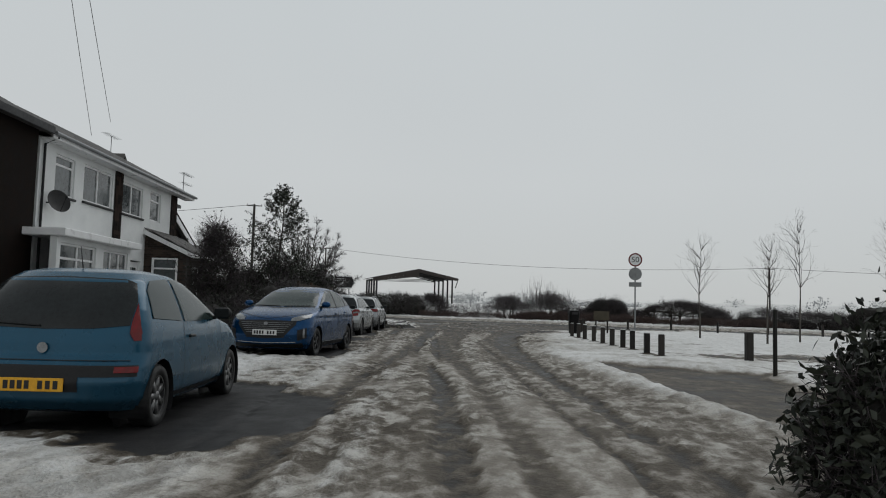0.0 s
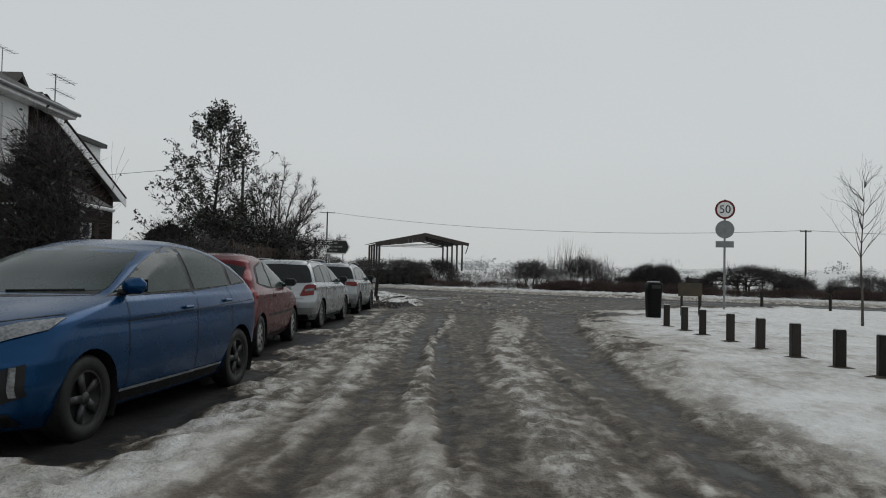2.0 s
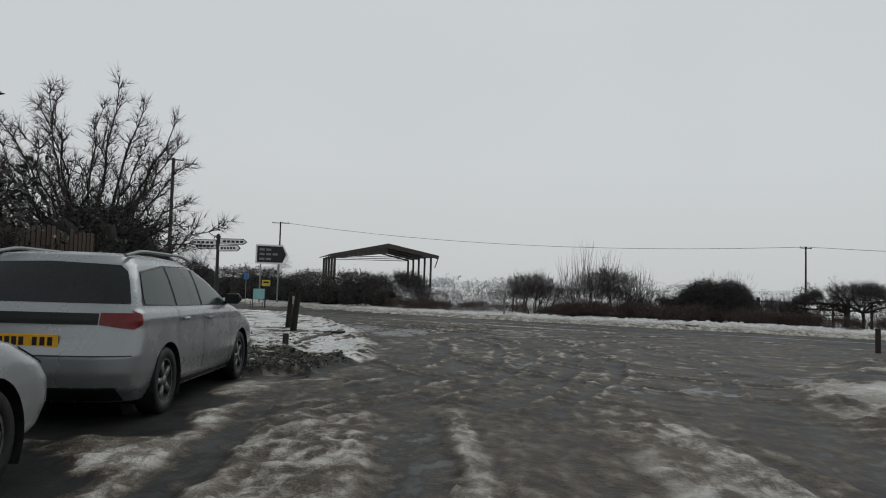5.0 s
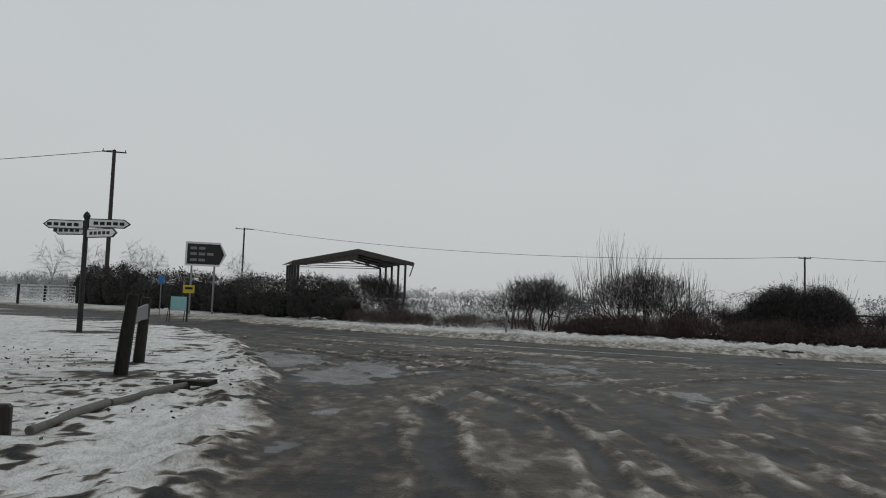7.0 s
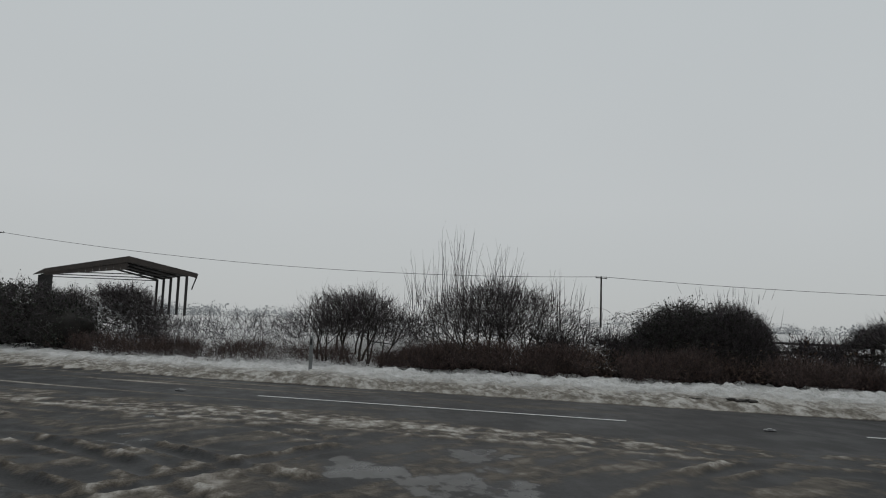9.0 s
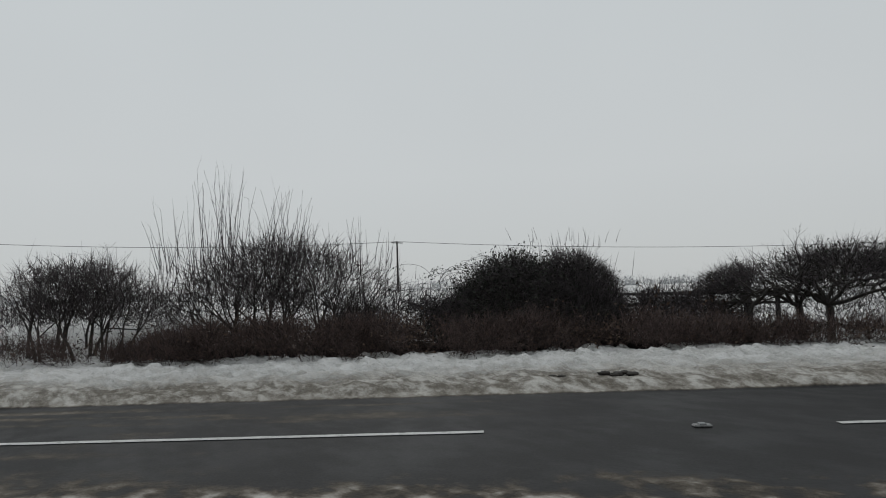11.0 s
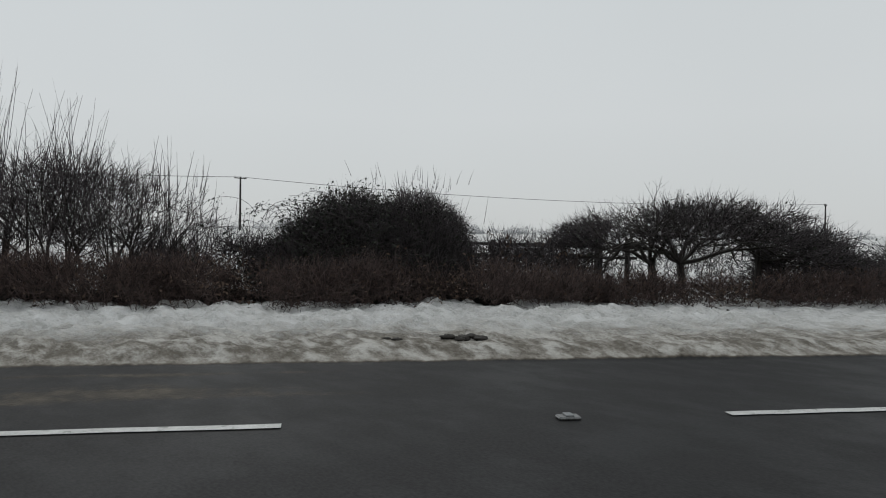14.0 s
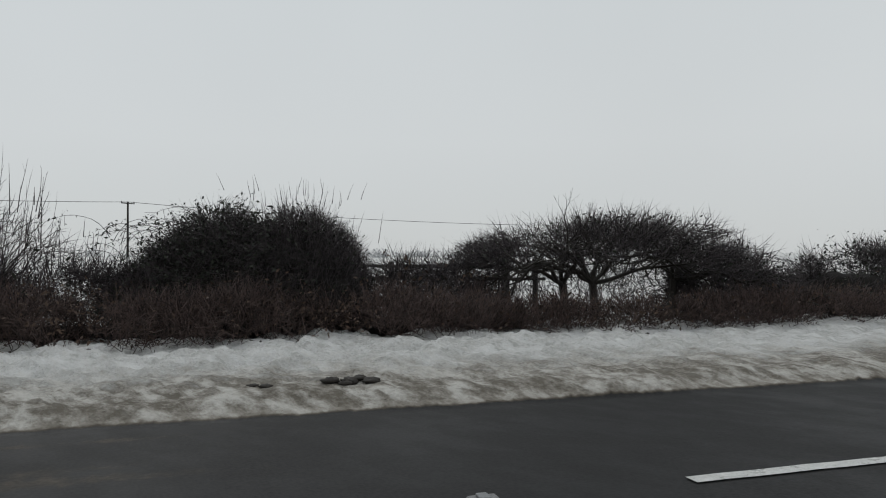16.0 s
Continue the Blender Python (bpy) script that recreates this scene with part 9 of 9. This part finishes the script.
P1 = telegraph(-38.9, 108.8, 16.3, 0.24, "tall dark wooden utility pole with crossarm", 2.4, 0.3)
P2 = telegraph(-46.0, 182.0, 15.2, 0.20, "wooden utility pole far across the field", 3.6, 0.2)
P3 = telegraph(52.8, 150.7, 10.4, 0.17, "wooden utility pole far across the field", 2.2, 0.2)
P4 = telegraph(150.0, 105.0, 9.0, 0.17, "wooden utility pole far across the field", 2.2, 0.2)


def cable(a, b, sag, name="overhead_cable", thick=0.035):
    g = Geo()
    pts = []
    for k in range(25):
        t = k / 24
        pts.append(a + (b - a) * t - Vector((0, 0, sag * 4 * t * (1 - t))))
    g.tube(pts, thick, 5)
    o = g.ob(name, CABLE)
    tagged(o, "thin black overhead power cable between poles", "cable", "overhead cables")


cable(P2, P3, 2.2)
cable(P3, P4, 1.5)
cable(P1, Vector((-160, 130, 15.5)), 2.0)
# service cables from the houses, passing over the start of the road
cable(Vector((-11.56, 17.65, 6.36)), Vector((1.9, -7.6, 9.06)), 0.1, thick=0.007)
cable(Vector((-11.54, 18.69, 7.06)), Vector((2.8, -9.3, 7.85)), 0.1, thick=0.007)


def field_gate(c, ax, w, h, label, mat, rails=5):
    e = thing("field_gate", label, "gate", Matrix.Identity(4), "field gates")
    ax = Vector(ax).normalized()
    c = Vector(c)
    z = height(c.x, c.y)
    for k in range(rails):
        q = Vector((0, 0, z + 0.15 + (h - 0.15) * k / (rails - 1)))
        Geo().tube([c - ax * w / 2 + q, c + ax * w / 2 + q], 0.022, 8).ob("rail", mat, e)
    for s in (-0.5, 0.0, 0.5):
        Geo().tube([c + ax * w * s + Vector((0, 0, z + 0.1)), c + ax * w * s + Vector((0, 0, z + h))], 0.024, 8).ob("upright", mat, e)
    for s in (-0.54, 0.54):
        Geo().box(c + ax * w * s + Vector((0, 0, z + 0.62)), (0.14, 0.14, 1.45), bevel=0.012).ob("gate_post", WOOD_DARK, e)


field_gate(at_main(4.4, 10.6), MD, 3.4, 1.15, "dark steel field gate half hidden in the hedge", STEEL_DARK)
field_gate((-32.2, 85.8, 0), (0.9, 0.4, 0), 3.6, 1.3, "pale field gate at the roadside", GATE_WHITE, 6)
field_gate((-36.0, 88.2, 0), (0.9, 0.4, 0), 3.6, 1.3, "pale field gate at the roadside", GATE_WHITE, 6)


def barn():
    """An open-sided field barn: posts, trusses and a shallow dark roof."""
    e = thing("open_barn", "open-sided dark steel barn across the snowy field", "barn", Matrix.Identity(4))
    back = Vector((-4.0, 11.7, 0))
    fl, fr = at_main(-58.6, 48), at_main(-42.8, 48)
    span = fr - fl
    zl, zr, zp = 5.85, 5.55, 7.0
    bays = 5
    g0 = min(height(fl.x, fl.y), height(fr.x, fr.y)) - 0.3

    def pt(u, k, z):
        return fl + span * u + back * k + Vector((0, 0, z))
    # roof in two corrugated slopes
    for u0, u1, z0, z1 in ((-0.06, 0.57, zl - 0.12, zp), (1.06, 0.57, zr - 0.12, zp)):
        g = Geo()
        rows = []
        for i in range(13):
            f = i / 12
            row = []
            for k in range(61):
                t = -0.04 + 1.08 * k / 60
                row.append(pt(u0 + (u1 - u0) * f, t, z0 + (z1 - z0) * f + 0.03 * (k % 2)))
            rows.append(row)
        g.grid(rows)
        o = g.ob("roof", RUST, e, "dark corrugated roof slope")
        mod = o.modifiers.new("thickness", "SOLIDIFY")
        mod.thickness = 0.06
        # fascia along the gable
        b = Geo()
        b.prism([pt(u0, -0.045, z0 + 0.02), pt(u1, -0.045, z1 + 0.02), pt(u1, -0.045, z1 - 0.55), pt(u0, -0.045, z0 - 0.42)], back.normalized() * 0.06)
        b.ob("gable_board", RUST, e)
    # sheeted part of the gable
    for k in range(12):
        u0, u1 = -0.055 + 0.625 * k / 12, -0.055 + 0.625 * (k + 0.97) / 12
        top = [zl - 0.12 + (zp - zl + 0.12) * (u + 0.06) / 0.63 - 0.05 for u in (u0, u1)]
        low = [5.10 + 0.65 * (u + 0.06) / 0.63 for u in (u0, u1)]
        Geo().prism([pt(u0, -0.03, low[0]), pt(u1, -0.03, low[1]), pt(u1, -0.03, top[1]), pt(u0, -0.03, top[0])], back.normalized() * (0.05 + 0.02 * (k % 2))).ob("sheet", RUST, e)
    for k in range(bays):
        t = k / (bays - 1)
        for u, z in ((0.0, zl), (1.0, zr)):
            p = pt(u, t, 0)
            Geo().box((p.x, p.y, (g0 + z - 0.2) / 2), (0.24 if u else 0.3, 0.24, z - 0.2 - g0), bevel=0.01).ob("post", STEEL_DARK, e)
        tr = Geo()
        tr.tube([pt(0, t, zl - 0.3), pt(0.57, t, zp - 0.35), pt(1, t, zr - 0.3)], 0.11, 6)
        tr.ob("rafter", STEEL_DARK, e)
        if k in (0, 2, 4):
            Geo().tube([pt(0, t, zl - 0.35), pt(1, t, zr - 0.35)], 0.05, 6).ob("tie", STEEL_DARK, e)
    for u, z in ((0.12, 6.0), (0.30, 6.4), (0.45, 6.72), (0.70, 6.5), (0.85, 6.0), (0.97, 5.55)):
        Geo().tube([pt(u, 0, z - 0.15), pt(u, 1, z - 0.15)], 0.07, 6).ob("purlin", STEEL_DARK, e)
    Geo().tube([pt(1.065, -0.03, zr - 0.15), pt(1.05, -0.03, zr - 0.8), pt(1.03, -0.03, zr - 1.6)], 0.06, 6).ob("hanging_downpipe", STEEL_DARK, e, "broken downpipe hanging from the eave")


barn()


def field_fence():
    for k in range(1, 14):
        p = at_main(6.0 + 2.6 * k, -5.0 - 0.05 * k)
        e = thing("fence_post", "short dark timber post along the field edge", "post", upright(p.x, p.y, 0, 0.3 * k), "field fence posts")
        Geo().box((0, 0, 0.26), (0.10, 0.10, 0.68), bevel=0.012).ob("timber", WOOD_DARK, e)
    for x, y, h, w in ((7.2, 11.9, 0.62, 0.15), (6.65, 8.6, 1.15, 0.065)):
        e = thing("post", "dark weathered timber post beside the drive", "post", upright(x, y, 0, 0.2), "drive posts")
        Geo().box((0, 0, h / 2 - 0.05), (w, w, h + 0.1), bevel=0.015).ob("timber", WOOD_DARK, e)


field_fence()


def rail_fence():
    """Two-rail field fence behind the gap in the hedge."""
    e = thing("rail_fence", "dark timber post and rail fence behind the hedge gap", "fence", Matrix.Identity(4))
    qs = (2.4, 4.0, 5.6, 7.1)
    for q in qs:
        p = at_main(q, 11.06)
        z = height(p.x, p.y)
        Geo().box((p.x, p.y, z + 0.5), (0.09, 0.09, 1.25 - z + 0.2), bevel=0.01).ob("post", WOOD_DARK, e)
    for a, b, za, zb in ((2.2, 7.3, 1.19, 1.09), (2.2, 7.3, 0.93, 0.86)):
        Geo().tube([at_main(a, 11.0, za), at_main((a + b) / 2, 11.0, (za + zb) / 2 - 0.015), at_main(b, 11.0, zb)], 0.035, 6).ob("rail", WOOD_DARK, e)


rail_fence()


def board_fence():
    """A brown close-boarded garden fence."""
    e = thing("garden_fence", "brown close-boarded garden fence behind the cars", "fence", Matrix.Identity(4))
    a, b = Vector((-6.7, 25.2, 0)), Vector((-7.1, 32.6, 0))
    ax = (b - a).normalized()
    ang = math.atan2(ax.y, ax.x)
    n = int((b - a).length / 0.13)
    me = Geo().box((0, 0, 0.92), (0.124, 0.018, 1.84), bevel=0.004).mesh("board")
    me.materials.append(WOOD_BROWN)
    for k in range(n):
        p = a + ax * (k * 0.13)
        o = new("board", me)
        o.parent = e
        o.matrix_basis = Matrix.Translation((p.x, p.y, height(p.x, p.y) + random.uniform(-0.02, 0.02))) @ Matrix.Rotation(ang, 4, "Z") @ Matrix.Rotation(radians(4), 4, "Z")
    for k in range(0, n, 19):
        p = a + ax * (k * 0.13) - Vector((-ax.y, ax.x, 0)) * -0.06
        Geo().box((p.x, p.y, height(p.x, p.y) + 0.95), (0.1, 0.1, 2.0), bevel=0.01).ob("fence_post", WOOD_BROWN, e)


board_fence()
